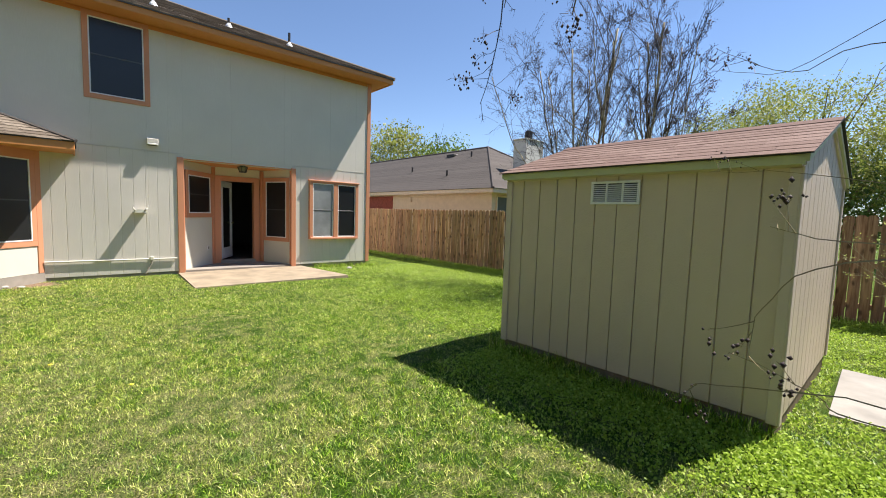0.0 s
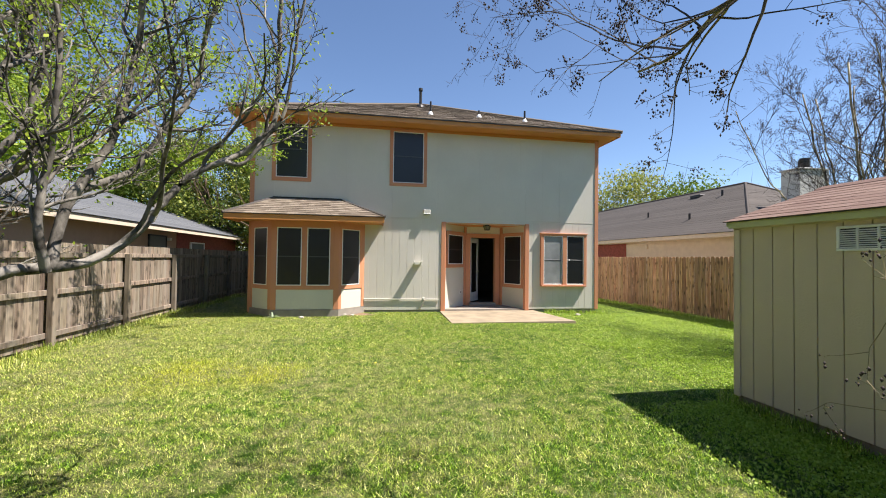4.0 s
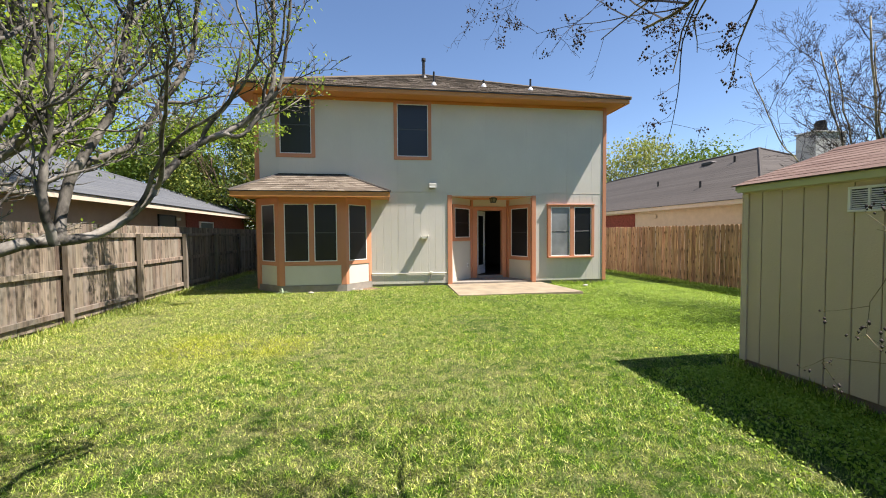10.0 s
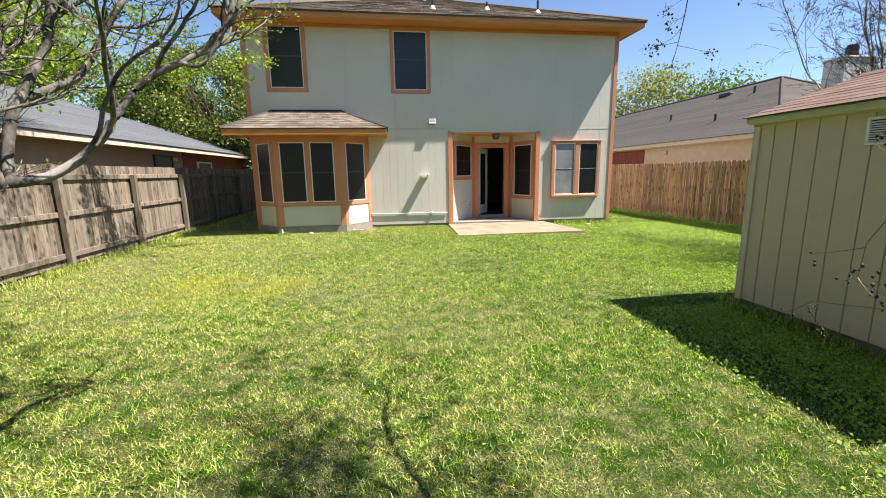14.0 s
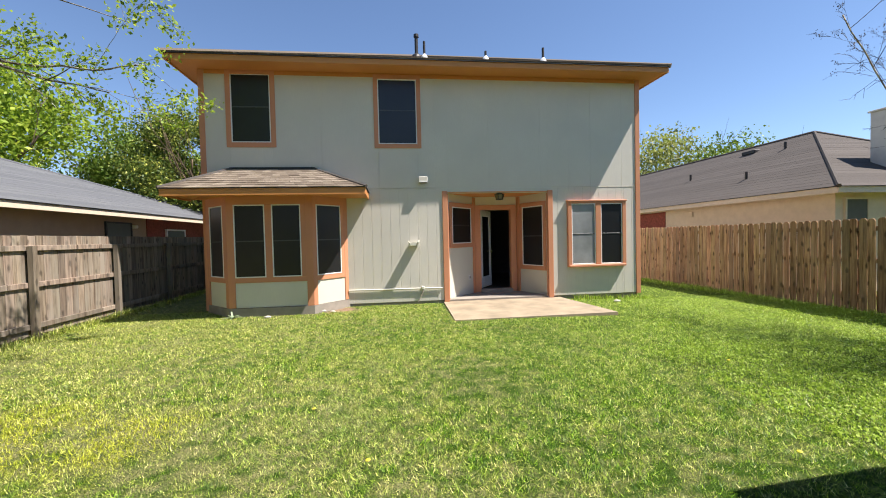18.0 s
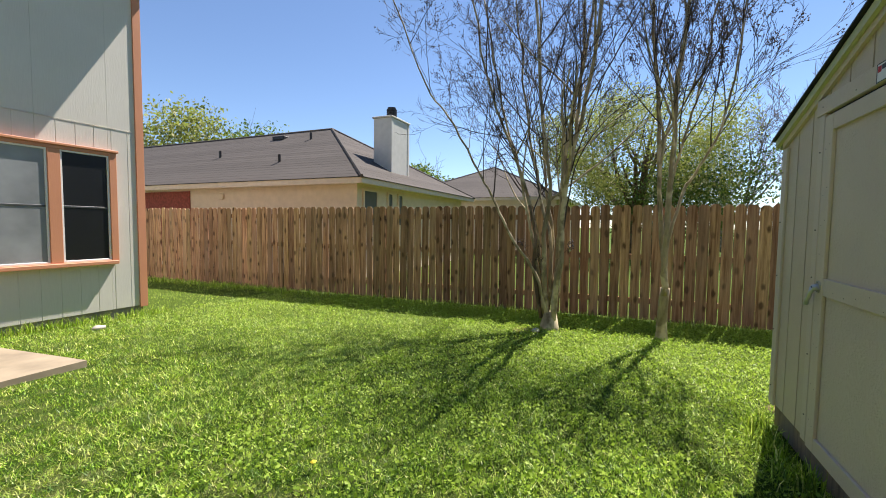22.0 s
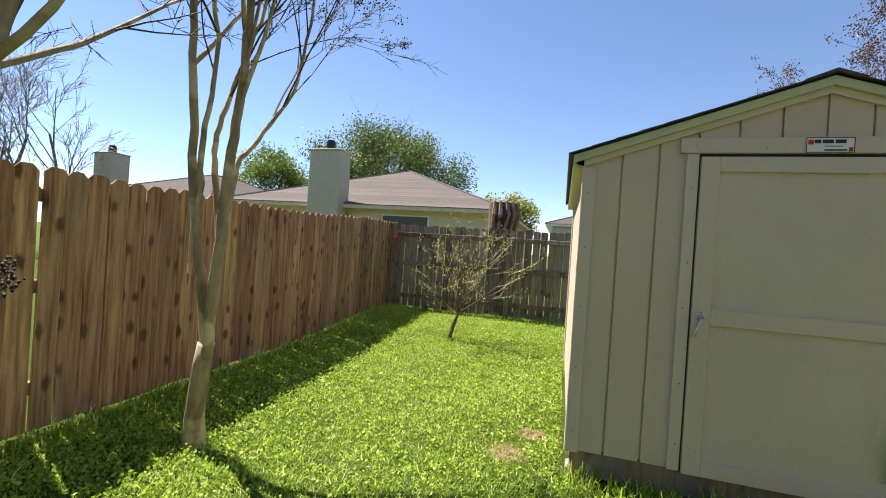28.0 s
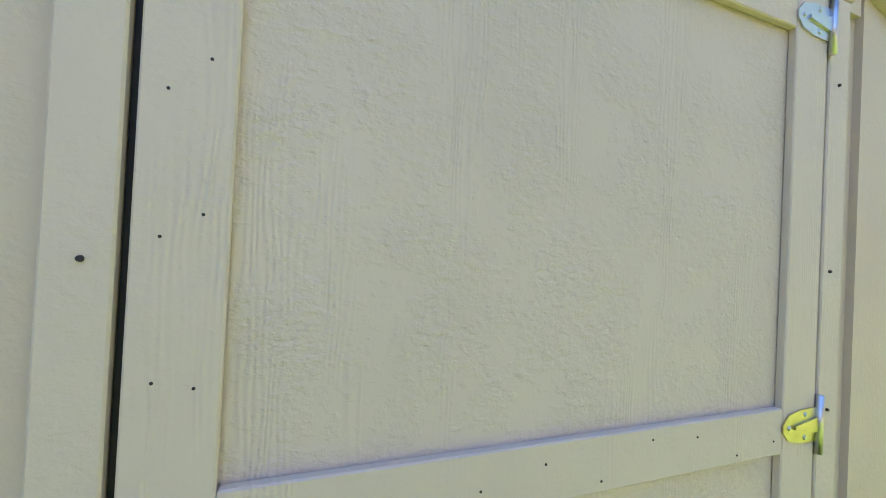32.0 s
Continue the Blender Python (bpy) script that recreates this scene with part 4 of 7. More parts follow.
for y0, y1, front in ((SY1 - 0.02, SY1, True), (SY0, SY0 + 0.02, False)):
    xs = [SX0] + [-2.597 + 0.2032 * i for i in range(11)] + [SX1]
    for a, b in zip(xs, xs[1:]):
        lo = SB
        a2, b2 = a + 0.0065 * (a > SX0), b - 0.0065 * (b < SX1)
        if front and b > DOOR[0] and a < DOOR[1]:
            lo = DOOR[3] + 0.02
        part("siding_board", Mesh().prism([(a2, lo), (b2, lo), (b2, gable_z(b2)), (SMX, SAPEX) if a2 < SMX < b2 else ((a2 + b2) / 2, gable_z((a2 + b2) / 2)), (a2, gable_z(a2))], y0, y1), M_SHED, shed)
for x0, x1 in ((SX0, SX0 + 0.02), (SX1 - 0.02, SX1)):
    ys = [SY0 + 0.2046 * i for i in range(13)]
    for a, b in zip(ys, ys[1:]):
        part("siding_board", Mesh().cbox(x0, x1, a + 0.004, b - 0.004, SB, SEAVE - 0.01, 0.003), M_SHED, shed)
for x, s in ((SX0, 1), (SX1, -1)):
    for y0, y1 in ((SY1, SY1 + 0.016), (SY0 - 0.016, SY0)):
        part("corner_trim", Mesh().cbox(min(x - s * 0.016, x + s * 0.065), max(x - s * 0.016, x + s * 0.065), y0, y1, SB - 0.01, gable_z(x) - 0.058, 0.003), M_SHEDTRIM, shed)
    for y0, y1 in ((SY1 - 0.06, SY1), (SY0, SY0 + 0.06)):
        part("corner_trim", Mesh().cbox(min(x - s * 0.016, x), max(x - s * 0.016, x), y0, y1, SB - 0.01, SEAVE - 0.07, 0.003), M_SHEDTRIM, shed)
# skids
for x in (SX0 + 0.03, SX1 - 0.13):
    part("skid", Mesh().cbox(x, x + 0.10, SY0 + 0.02, SY1 - 0.03, -0.14, SB - 0.002, 0.008), M_SKID, shed)
part("rim_joist", Mesh().cbox(SX0 + 0.02, SX1 - 0.02, SY1 - 0.05, SY1 - 0.012, -0.06, SB - 0.002, 0.006), M_SKID, shed)
part("rim_joist", Mesh().cbox(SX0 + 0.02, SX1 - 0.02, SY0 + 0.012, SY0 + 0.05, -0.10, SB - 0.002, 0.006), M_SKID, shed)
for x in (SX0 + 0.1, SX1 - 0.2):
    part("footing_block", Mesh().cbox(x, x + 0.2, SY1 - 0.16, SY1 - 0.04, -0.16, -0.03, 0.01), M_FOUND, shed)
# rake trim, fascia, roof
slope = (SAPEX - SEAVE) / (SX1 - SMX)
HALF = SX1 - SMX


def rake_z(dist):
    """Top of the wall trim at a distance from the ridge."""
    return SAPEX - slope * dist


for s in (-1, 1):
    for y0, y1, far, top, wd, mt in ((SY1 + 0.020, SY1 + 0.042, HALF + 0.075, 0.036, 0.048, M_SHEDGREEN), (SY1 + 0.0005, SY1 + 0.0195, HALF + 0.010, 0.004, 0.054, M_SHEDTRIM),
                                     (SY0 - 0.042, SY0 - 0.020, HALF + 0.075, 0.036, 0.048, M_SHEDGREEN), (SY0 - 0.0195, SY0 - 0.0005, HALF + 0.010, 0.004, 0.054, M_SHEDTRIM)):
        part("rake_board", Mesh().prism([(SMX, SAPEX + top), (SMX + s * far, rake_z(far) + top), (SMX + s * far, rake_z(far) + top - wd), (SMX, SAPEX + top - wd)], y0, y1), mt, shed)
    xe, ze = SMX + s * (HALF + 0.074), rake_z(HALF + 0.074) + 0.034
    part("eave_board", Mesh().prism([(xe - s * 0.02, ze), (xe, ze), (xe, ze - 0.062), (xe - s * 0.02, ze - 0.062)], SY0 - 0.0195, SY1 + 0.0195), M_SHEDGREEN, shed)
    part("eave_soffit", Mesh().prism([(SMX + s * HALF, ze - 0.075), (xe - s * 0.02, ze - 0.058), (xe - s * 0.02, ze - 0.046), (SMX + s * HALF, ze - 0.060)], SY0, SY1), M_SHEDTRIM, shed)
    far = HALF + 0.105
    xr, zr = SMX + s * far, rake_z(far) + 0.051
    a, b = (xr, SY0 - 0.062, zr), (xr, SY1 + 0.062, zr)
    c, d = (SMX, SY0 - 0.062, SAPEX + 0.051), (SMX, SY1 + 0.062, SAPEX + 0.051)
    part("roof_deck", Mesh().thick([a, b, d, c] if s > 0 else [a, c, d, b], (s * slope, 0, 1), 0.007), M_BLACK, shed)
    rows = Mesh()
    courses(rows, a, b, c, d, 10, lift=0.005, tabs=0.30, seed=20 + s)
    for i in range(0, len(rows.v), 8):
        part("shingle", Mesh().add(rows.v[i:i + 8], [(4, 5, 6, 7), (0, 1, 5, 4), (1, 2, 6, 5), (3, 0, 4, 7)]), M_ROOF_SHED, shed)
part("ridge_cap", Mesh().prism([(SMX - 0.14, rake_z(0.14) + 0.060), (SMX, SAPEX + 0.068), (SMX + 0.14, rake_z(0.14) + 0.060), (SMX, SAPEX + 0.054)], SY0 - 0.064, SY1 + 0.064), M_ROOF_SHED, shed)
# door surround
for a, b, c, d in ((-2.30, DOOR[0] - 0.012, SB, 1.965), (DOOR[1] + 0.012, -0.911, SB, 1.965), (-2.31, -0.876, 1.943, 2.032)):
    part("door_casing", Mesh().cbox(a, b, SY1 + 0.001, SY1 + (0.021 if d < 2 else 0.024), c, d if d > 2 else 1.941, 0.003), M_SHEDTRIM, shed)
part("door_gap", Mesh().box(DOOR[0] - 0.0125, DOOR[1] + 0.0125, SY1 - 0.0165, SY1 - 0.001, DOOR[2] - 0.004, 1.942), M_BLACK, shed)
sdoor = part("door", Mesh().cbox(DOOR[0], DOOR[1], SY1 - 0.0005, SY1 + 0.004, DOOR[2], DOOR[3], 0.002), M_SHEDDOOR, shed, "wide door of pressed board with green mildew streaks")
ST = 0.095
for a, b, c, d in ((DOOR[0], DOOR[0] + 0.108, DOOR[2], DOOR[3]), (DOOR[1] - ST, DOOR[1], DOOR[2], DOOR[3])):
    part("door_stile", Mesh().cbox(a, b, SY1 + 0.0045, SY1 + 0.022, c, d, 0.0025), M_SHEDTRIM, sdoor)
for c, d in ((DOOR[2], DOOR[2] + 0.084), (0.957, 1.050), (DOOR[3] - 0.086, DOOR[3])):
    part("door_rail", Mesh().cbox(DOOR[0] + 0.1085, DOOR[1] - ST - 0.0005, SY1 + 0.0045, SY1 + 0.0215, c, d, 0.0025), M_SHEDTRIM, sdoor)


def mildew():
    n = Nodes("mildew")
    n.m.surface_render_method = "DITHERED"
    n.done((0.27, 0.31, 0.12, 1), 0.9)
    streak = n.noise(7, 5, 0.6, (1, 1, 0.10))
    fade = n.noise(2.4, 3)
    sep = n.node("ShaderNodeSeparateXYZ", Vector=n.pos)
    edge = n.ramp(n.math("ABSOLUTE", n.math("ADD", sep.outputs["X"], 1.945)), [(0.03, (1, 1, 1)), (0.11, (0, 0, 0))])
    top = n.ramp(n.math("ADD", n.math("MULTIPLY", sep.outputs["Z"], -1.0), n.math("MULTIPLY", fade, 0.5)), [(0.0, (0, 0, 0)), (0.02, (0, 0, 0))])
    low = n.ramp(n.math("SUBTRACT", n.math("ADD", 1.05, n.math("MULTIPLY", fade, 0.25)), sep.outputs["Z"]), [(0.28, (0, 0, 0)), (0.6, (1, 1, 1))])
    a = n.math("MULTIPLY", n.ramp(streak, [(0.44, (0, 0, 0)), (0.62, (1, 1, 1))]), n.math("MULTIPLY", edge, low))
    n.put(n.bsdf.inputs["Alpha"], n.math("MULTIPLY", a, 0.55))
    return n.m


part("mildew_stain", Mesh().quad((-2.10, SY1 + 0.0052, 0.23), (-1.60, SY1 + 0.0052, 0.23), (-1.60, SY1 + 0.0052, 0.90), (-2.10, SY1 + 0.0052, 0.90)), mildew(), sdoor, "green mildew streaks")
# handle
hx, hz, hy = -1.034, 0.995, SY1 + 0.022
plate = [(hx + 0.029 * math.cos(a + 0.39), hz + 0.006 + 0.034 * math.sin(a + 0.39)) for a in (math.pi / 4 * i for i in range(8))]
handle = part("door_handle", Mesh().prism(plate, hy - 0.001, hy + 0.007), M_HANDLE, sdoor, "zinc lever handle on an eight-sided plate")
part("handle_hub", Mesh().tube([(hx, hy + 0.006, hz), (hx, hy + 0.020, hz), (hx, hy + 0.030, hz)], [0.021, 0.018, 0.015], 16), M_HANDLE, handle, smooth=True)
part("handle_lever", Mesh().tube([(hx, hy + 0.024, hz), (hx + 0.010, hy + 0.030, hz - 0.026), (hx + 0.030, hy + 0.036, hz - 0.072), (hx + 0.041, hy + 0.038, hz - 0.098), (hx + 0.042, hy + 0.038, hz - 0.102)], [0.014, 0.0105, 0.0115, 0.0125, 0.008], 10), M_HANDLE, handle, smooth=True)
part("keyhole", Mesh().tube([(hx, hy + 0.0301, hz), (hx, hy + 0.032, hz)], [0.009, 0.009], 12), M_BLACK, handle)
for dz in (0.030, -0.018):
    part("screw", Mesh().tube([(hx, hy + 0.007, hz + dz), (hx, hy + 0.0085, hz + dz)], [0.004, 0.003], 8), M_DARKMETAL, handle)
# hinges
for z, mt, lab in ((1.865, M_METAL, "zinc strap hinge"), (1.01, M_BRASS, "yellow zinc strap hinge"), (0.165, M_BRASS, "yellow zinc strap hinge")):
    x = DOOR[0] - 0.004
    y = SY1 + 0.0225
    hin = part("hinge", Mesh().prism([(x + 0.004, z - 0.036), (x + 0.004, z + 0.036), (x + 0.06, z + 0.034), (x + 0.098, z + 0.026), (x + 0.116, z + 0.008), (x + 0.116, z - 0.008), (x + 0.098, z - 0.026), (x + 0.06, z - 0.034)], y, y + 0.0035), mt, shed, lab)
    part("hinge_leaf", Mesh().cbox(x - 0.026, x - 0.004, y, y + 0.003, z - 0.055, z + 0.055, 0.001), mt, hin)
    part("hinge_pin", Mesh().tube([(x, y + 0.006, z - 0.062), (x, y + 0.006, z + 0.062)], [0.0078, 0.0078], 10), M_METAL, hin, smooth=True)
    part("hinge_boss", Mesh().prism([(x + 0.008, z - 0.016), (x + 0.008, z + 0.016), (x + 0.082, z + 0.004), (x + 0.082, z - 0.004)], y + 0.0035, y + 0.008), mt, hin)
    for dx, dz in ((0.045, 0.024), (0.045, -0.024), (0.098, 0.0)):
        part("screw", Mesh().tube([(x + dx, y + 0.0035, z + dz), (x + dx, y + 0.0065, z + dz)], [0.0055, 0.0035], 8), M_METAL, hin)
# screw heads
rs = random.Random(3)
for x, z in [(x, z) for z in (0.25, 0.62, 1.02, 1.337, 1.72) for x in (DOOR[1] + 0.045, DOOR[0] - 0.045, SX1 - 0.03, SX0 + 0.03)] + [(x, 1.98) for x in (-2.2, -1.9, -1.3, -0.95)]:
    x += rs.uniform(-0.012, 0.012)
    z += rs.uniform(-0.03, 0.03)
    part("screw", Mesh().tube([(x, SY1 + 0.019, z), (x, SY1 + 0.0255, z)], [0.0042, 0.003], 8), M_DARKMETAL, shed)
for x, z in [(DOOR[1] - ST / 2 + s * 0.02, z) for z in (0.22, 0.42, 0.64, 0.84, 1.14, 1.33, 1.52, 1.74) for s in (-1, 1)]:
    z += rs.uniform(-0.04, 0.04)
    part("nail", Mesh().tube([(x, SY1 + 0.021, z), (x, SY1 + 0.0228, z)], [0.0022, 0.002], 6), M_DARKMETAL, sdoor)
for i in range(9):
    x, z = -2.08 + i * 0.11, 1.0 + rs.uniform(-0.03, 0.03)
    part("nail", Mesh().tube([(x, SY1 + 0.0205, z), (x, SY1 + 0.0226, z)], [0.0026, 0.002], 6), M_DARKMETAL, sdoor)
# name plate with unlettered marks and plain bars
sign = part("name_plate", Mesh().cbox(-1.693, -1.478, SY1 + 0.0245, SY1 + 0.028, 1.944, 2.026, 0.002), M_WHITE, shed, "white plate with a red mark and black bars")
for x0, x1, z0, z1, mt in ((-1.60, -1.55, 1.994, 2.014, M_INK), (-1.545, -1.515, 1.994, 2.014, M_INK), (-1.655, -1.607, 1.994, 2.014, M_INK), (-1.64, -1.56, 1.975, 1.981, M_FOUND), (-1.66, -1.56, 1.954, 1.962, M_INK), (-1.512, -1.486, 1.988, 2.014, M_RED), (-1.685, -1.667, 1.95, 1.972, M_RED)):
    part("plate_mark", Mesh().box(x0, x1, SY1 + 0.0281, SY1 + 0.0287, z0, z1), mt, sign)
for x0, x1, z0, z1 in ((-1.693, -1.478, 2.022, 2.026), (-1.693, -1.478, 1.944, 1.948), (-1.693, -1.689, 1.948, 2.022), (-1.482, -1.478, 1.948, 2.022)):
    part("plate_border", Mesh().box(x0, x1, SY1 + 0.0281, SY1 + 0.0289, z0, z1), M_INK, sign)
# louvred vent on the west wall
vent = part("wall_vent", Mesh().box(SX0 - 0.004, SX0 - 0.001, -9.02, -8.58, 1.62, 1.80), M_BLACK, shed, "white louvred vent")
for a, b, c, d in ((-9.02, -8.575, 1.79, 1.812), (-9.02, -8.575, 1.605, 1.627), (-9.02, -8.995, 1.627, 1.79), (-8.60, -8.575, 1.627, 1.79), (-8.88, -8.862, 1.627, 1.79), (-8.735, -8.717, 1.627, 1.79)):
    part("vent_frame", Mesh().cbox(SX0 - 0.016, SX0 - 0.001, a, b, c, d, 0.003), M_WHITE, vent)
for i in range(9):
    z = 1.633 + i * 0.0172
    part("slat", Mesh().add([(SX0 - 0.013, -9.01, z), (SX0 - 0.013, -8.59, z), (SX0 - 0.004, -8.59, z + 0.009), (SX0 - 0.004, -9.01, z + 0.009), (SX0 - 0.0125, -9.01, z - 0.002), (SX0 - 0.0125, -8.59, z - 0.002)], [(0, 1, 2, 3), (4, 5, 1, 0)]), M_WHITE, vent)

# concrete step behind the shed
single("concrete_pad", Mesh().slab([(-1.96, -10.24), (-0.42, -10.20), (-0.45, -11.0), (-1.95, -11.2)], -0.2, -0.01), M_PALECONC, "pale concrete pad in the grass behind the shed", "concrete pad", kind="structure")

# ---- fences ----
def fence_x(y):
    return 2.80 - 0.033 * y


def picket_mesh(h, w, t, ear, seed):
    r = random.Random(seed)
    e = ear * r.uniform(0.8, 1.15)
    b = r.uniform(-0.003, 0.003)
    m = Mesh().prism([(-w / 2, 0), (w / 2, 0), (w / 2 + b, h - e), (w / 2 - e * 0.75 + b, h - e * 0.12), (w / 2 - e + b, h), (-w / 2 + e + b, h), (-w / 2 + e * 0.75 + b, h - e * 0.12), (-w / 2 + b, h - e)], -t / 2, t / 2)
    return m


def pickets(parent, line, height, step, wide, material, seed, lean=0.010, zoff=0.02, jitter=0.012, ear=0.028, widths=(1.02, 1.0, 0.985, 0.97)):
    """Upright boards along a list of (x, y) stations, sharing a few meshes."""
    r = random.Random(seed)
    kinds = [picket_mesh(height, wide * f, 0.016, ear, i).mesh("picket", material) for i, f in enumerate(widths)]
    for x, y, a in line:
        z = ground_z(x, y) + zoff + r.uniform(-jitter, jitter)
        part("picket", r.choice(kinds), material, parent, m=Matrix.Translation((x + r.uniform(-0.004, 0.004), y, z)) @ Matrix.Rotation(a + r.uniform(-0.03, 0.03), 4, "Z") @ Matrix.Rotation(r.uniform(-lean, lean), 4, "Y"))


fence_east = thing("fence_east", "tall cedar board fence of brown dog-eared pickets", "fence", kind="structure")
ys = [8.0 - 0.1465 * i for i in range(144)]
pickets(fence_east, [(fence_x(y), y, math.pi / 2) for y in ys if y > -13.0], 1.74, 0.1465, 0.139, M_CEDAR, 1, zoff=0.04, ear=0.036, widths=(0.99, 0.97, 0.945, 0.915))
for z in (0.25, 0.92, 1.52):
    y = 8.0
    while y > -13:
        y2 = max(-13.05, y - 2.4)
        xa, xb = fence_x(y) + 0.012, fence_x(y2) + 0.012
        part("rail", Mesh().slab([(xa, y - 0.002), (xa + 0.038, y - 0.002), (xb + 0.038, y2 + 0.002), (xb, y2 + 0.002)], z - 0.10, z - 0.015), M_CEDAR, fence_east)
        y = y2
for i in range(9):
    y = 7.2 - 2.4 * i
    if y > -13:
        part("post", Mesh().cbox(0.055, 0.145, -0.045, 0.045, -0.4, 1.62, 0.006).moved(Matrix.Translation((fence_x(y), y, 0))), M_CEDAR, fence_east)
part("post", Mesh().cbox(-0.09, 0.0, -0.045, 0.045, -0.2, 1.78, 0.006).moved(Matrix.Translation((fence_x(-12.94) - 0.02, -12.94, 0))), M_GRAY, fence_east)

BACK = -13.08
fence_south = thing("fence_south", "weathered grey board fence with rails and posts towards the lawn", "fence", kind="structure")
xs = [-11.7 + 0.1475 * i for i in range(102)]
pickets(fence_south, [(x, BACK, 0.0) for x in xs if x < 3.2], 1.72, 0.1475, 0.139, M_GRAY, 2, 0.012, 0.03, 0.02, 0.03)
fence_west = thing("fence_west", "weathered grey-brown board fence with rails and posts towards the lawn", "fence", kind="structure")
WX = -11.78
ys = [8.0 - 0.1475 * i for i in range(144)]
pickets(fence_west, [(WX, y, math.pi / 2) for y in ys if y > BACK], 1.64, 0.1475, 0.146, M_GRAY, 3, 0.006, 0.03, 0.005, 0.004)
for z in (0.22, 0.90, 1.50):
    x = -11.7
    while x < 3.1:
        x2 = min(3.15, x + 2.35)
        zz = ground_z((x + x2) / 2, BACK + 0.3)
        part("rail", Mesh().cbox(x + 0.002, x2 - 0.002, BACK + 0.010, BACK + 0.05, z + zz, z + zz + 0.088, 0.005), M_GRAY, fence_south)
        x = x2
    y = 8.0
    while y > BACK + 0.1:
        y2 = max(BACK + 0.06, y - 2.05)
        zz = ground_z(WX + 0.3, (y + y2) / 2)
        zw = z + zz - 0.08
        part("rail", Mesh().cbox(WX + 0.010, WX + 0.05, y2 + 0.002, y - 0.002, zw, zw + 0.088, 0.005), M_GRAY, fence_west)
        y = y2
for i in range(7):
    x = -11.0 + 2.35 * i
    part("post", Mesh().cbox(x - 0.045, x + 0.045, BACK + 0.052, BACK + 0.14, -0.3, 1.50 + ground_z(x, BACK), 0.006), M_GRAY, fence_south)
for i in range(10):
    y = 6.35 - 2.05 * i
    part("post", Mesh().cbox(WX + 0.052, WX + 0.145, y - 0.045, y + 0.045, -0.3, 1.50 + ground_z(WX, y), 0.006), M_GRAY, fence_west)
ribbon = single("red_ribbon", Mesh().tube([(3.02, -12.88, 1.42), (3.06, -12.86, 1.50), (3.12, -12.87, 1.46), (3.10, -12.85, 1.36), (3.14, -12.85, 1.22)], [0.012, 0.02, 0.02, 0.018, 0.008], 5), M_RED, "red ribbon tied round the corner fence post", "ribbon")

# ---- ground ----
def ground_mesh():
    """One sheet: fine near the yard, coarse out to the horizon."""
    def axis(a, b, step, far):
        inner = list(np.arange(a, b + 1e-6, step))
        out = []
        d, p = step, b
        while p < far:
            d *= 1.6
            p += d
            out.append(p)
        lo, d, p = [], step, a
        while p > -far:
            d *= 1.6
            p -= d
            lo.append(p)
        return lo[::-1] + inner + out
    xs, ys = axis(-13, 5, 0.25, 900), axis(-15, 4, 0.25, 900)
    v = []
    for y in ys:
        for x in xs:
            near = smooth_step(x, -14, -12) * smooth_step(-x, -5.5, -4.5)
            b = 0.012 * noise.noise((x * 0.9, y * 0.9, 0)) + 0.006 * noise.noise((x * 2.7, y * 2.7, 3))
            v.append((x, y, ground_z(x, y) + b * near - 0.005))
    n = len(xs)
    f = [(j * n + i, j * n + i + 1, (j + 1) * n + i + 1, (j + 1) * n + i) for j in range(len(ys) - 1) for i in range(n - 1)]
    m = Mesh()
    m.v, m.f = v, f
    return m


ground = single("ground", ground_mesh(), M_LAWN, "lawn of mown green grass with dry straw patches", "lawn", kind="structure", smooth=True)


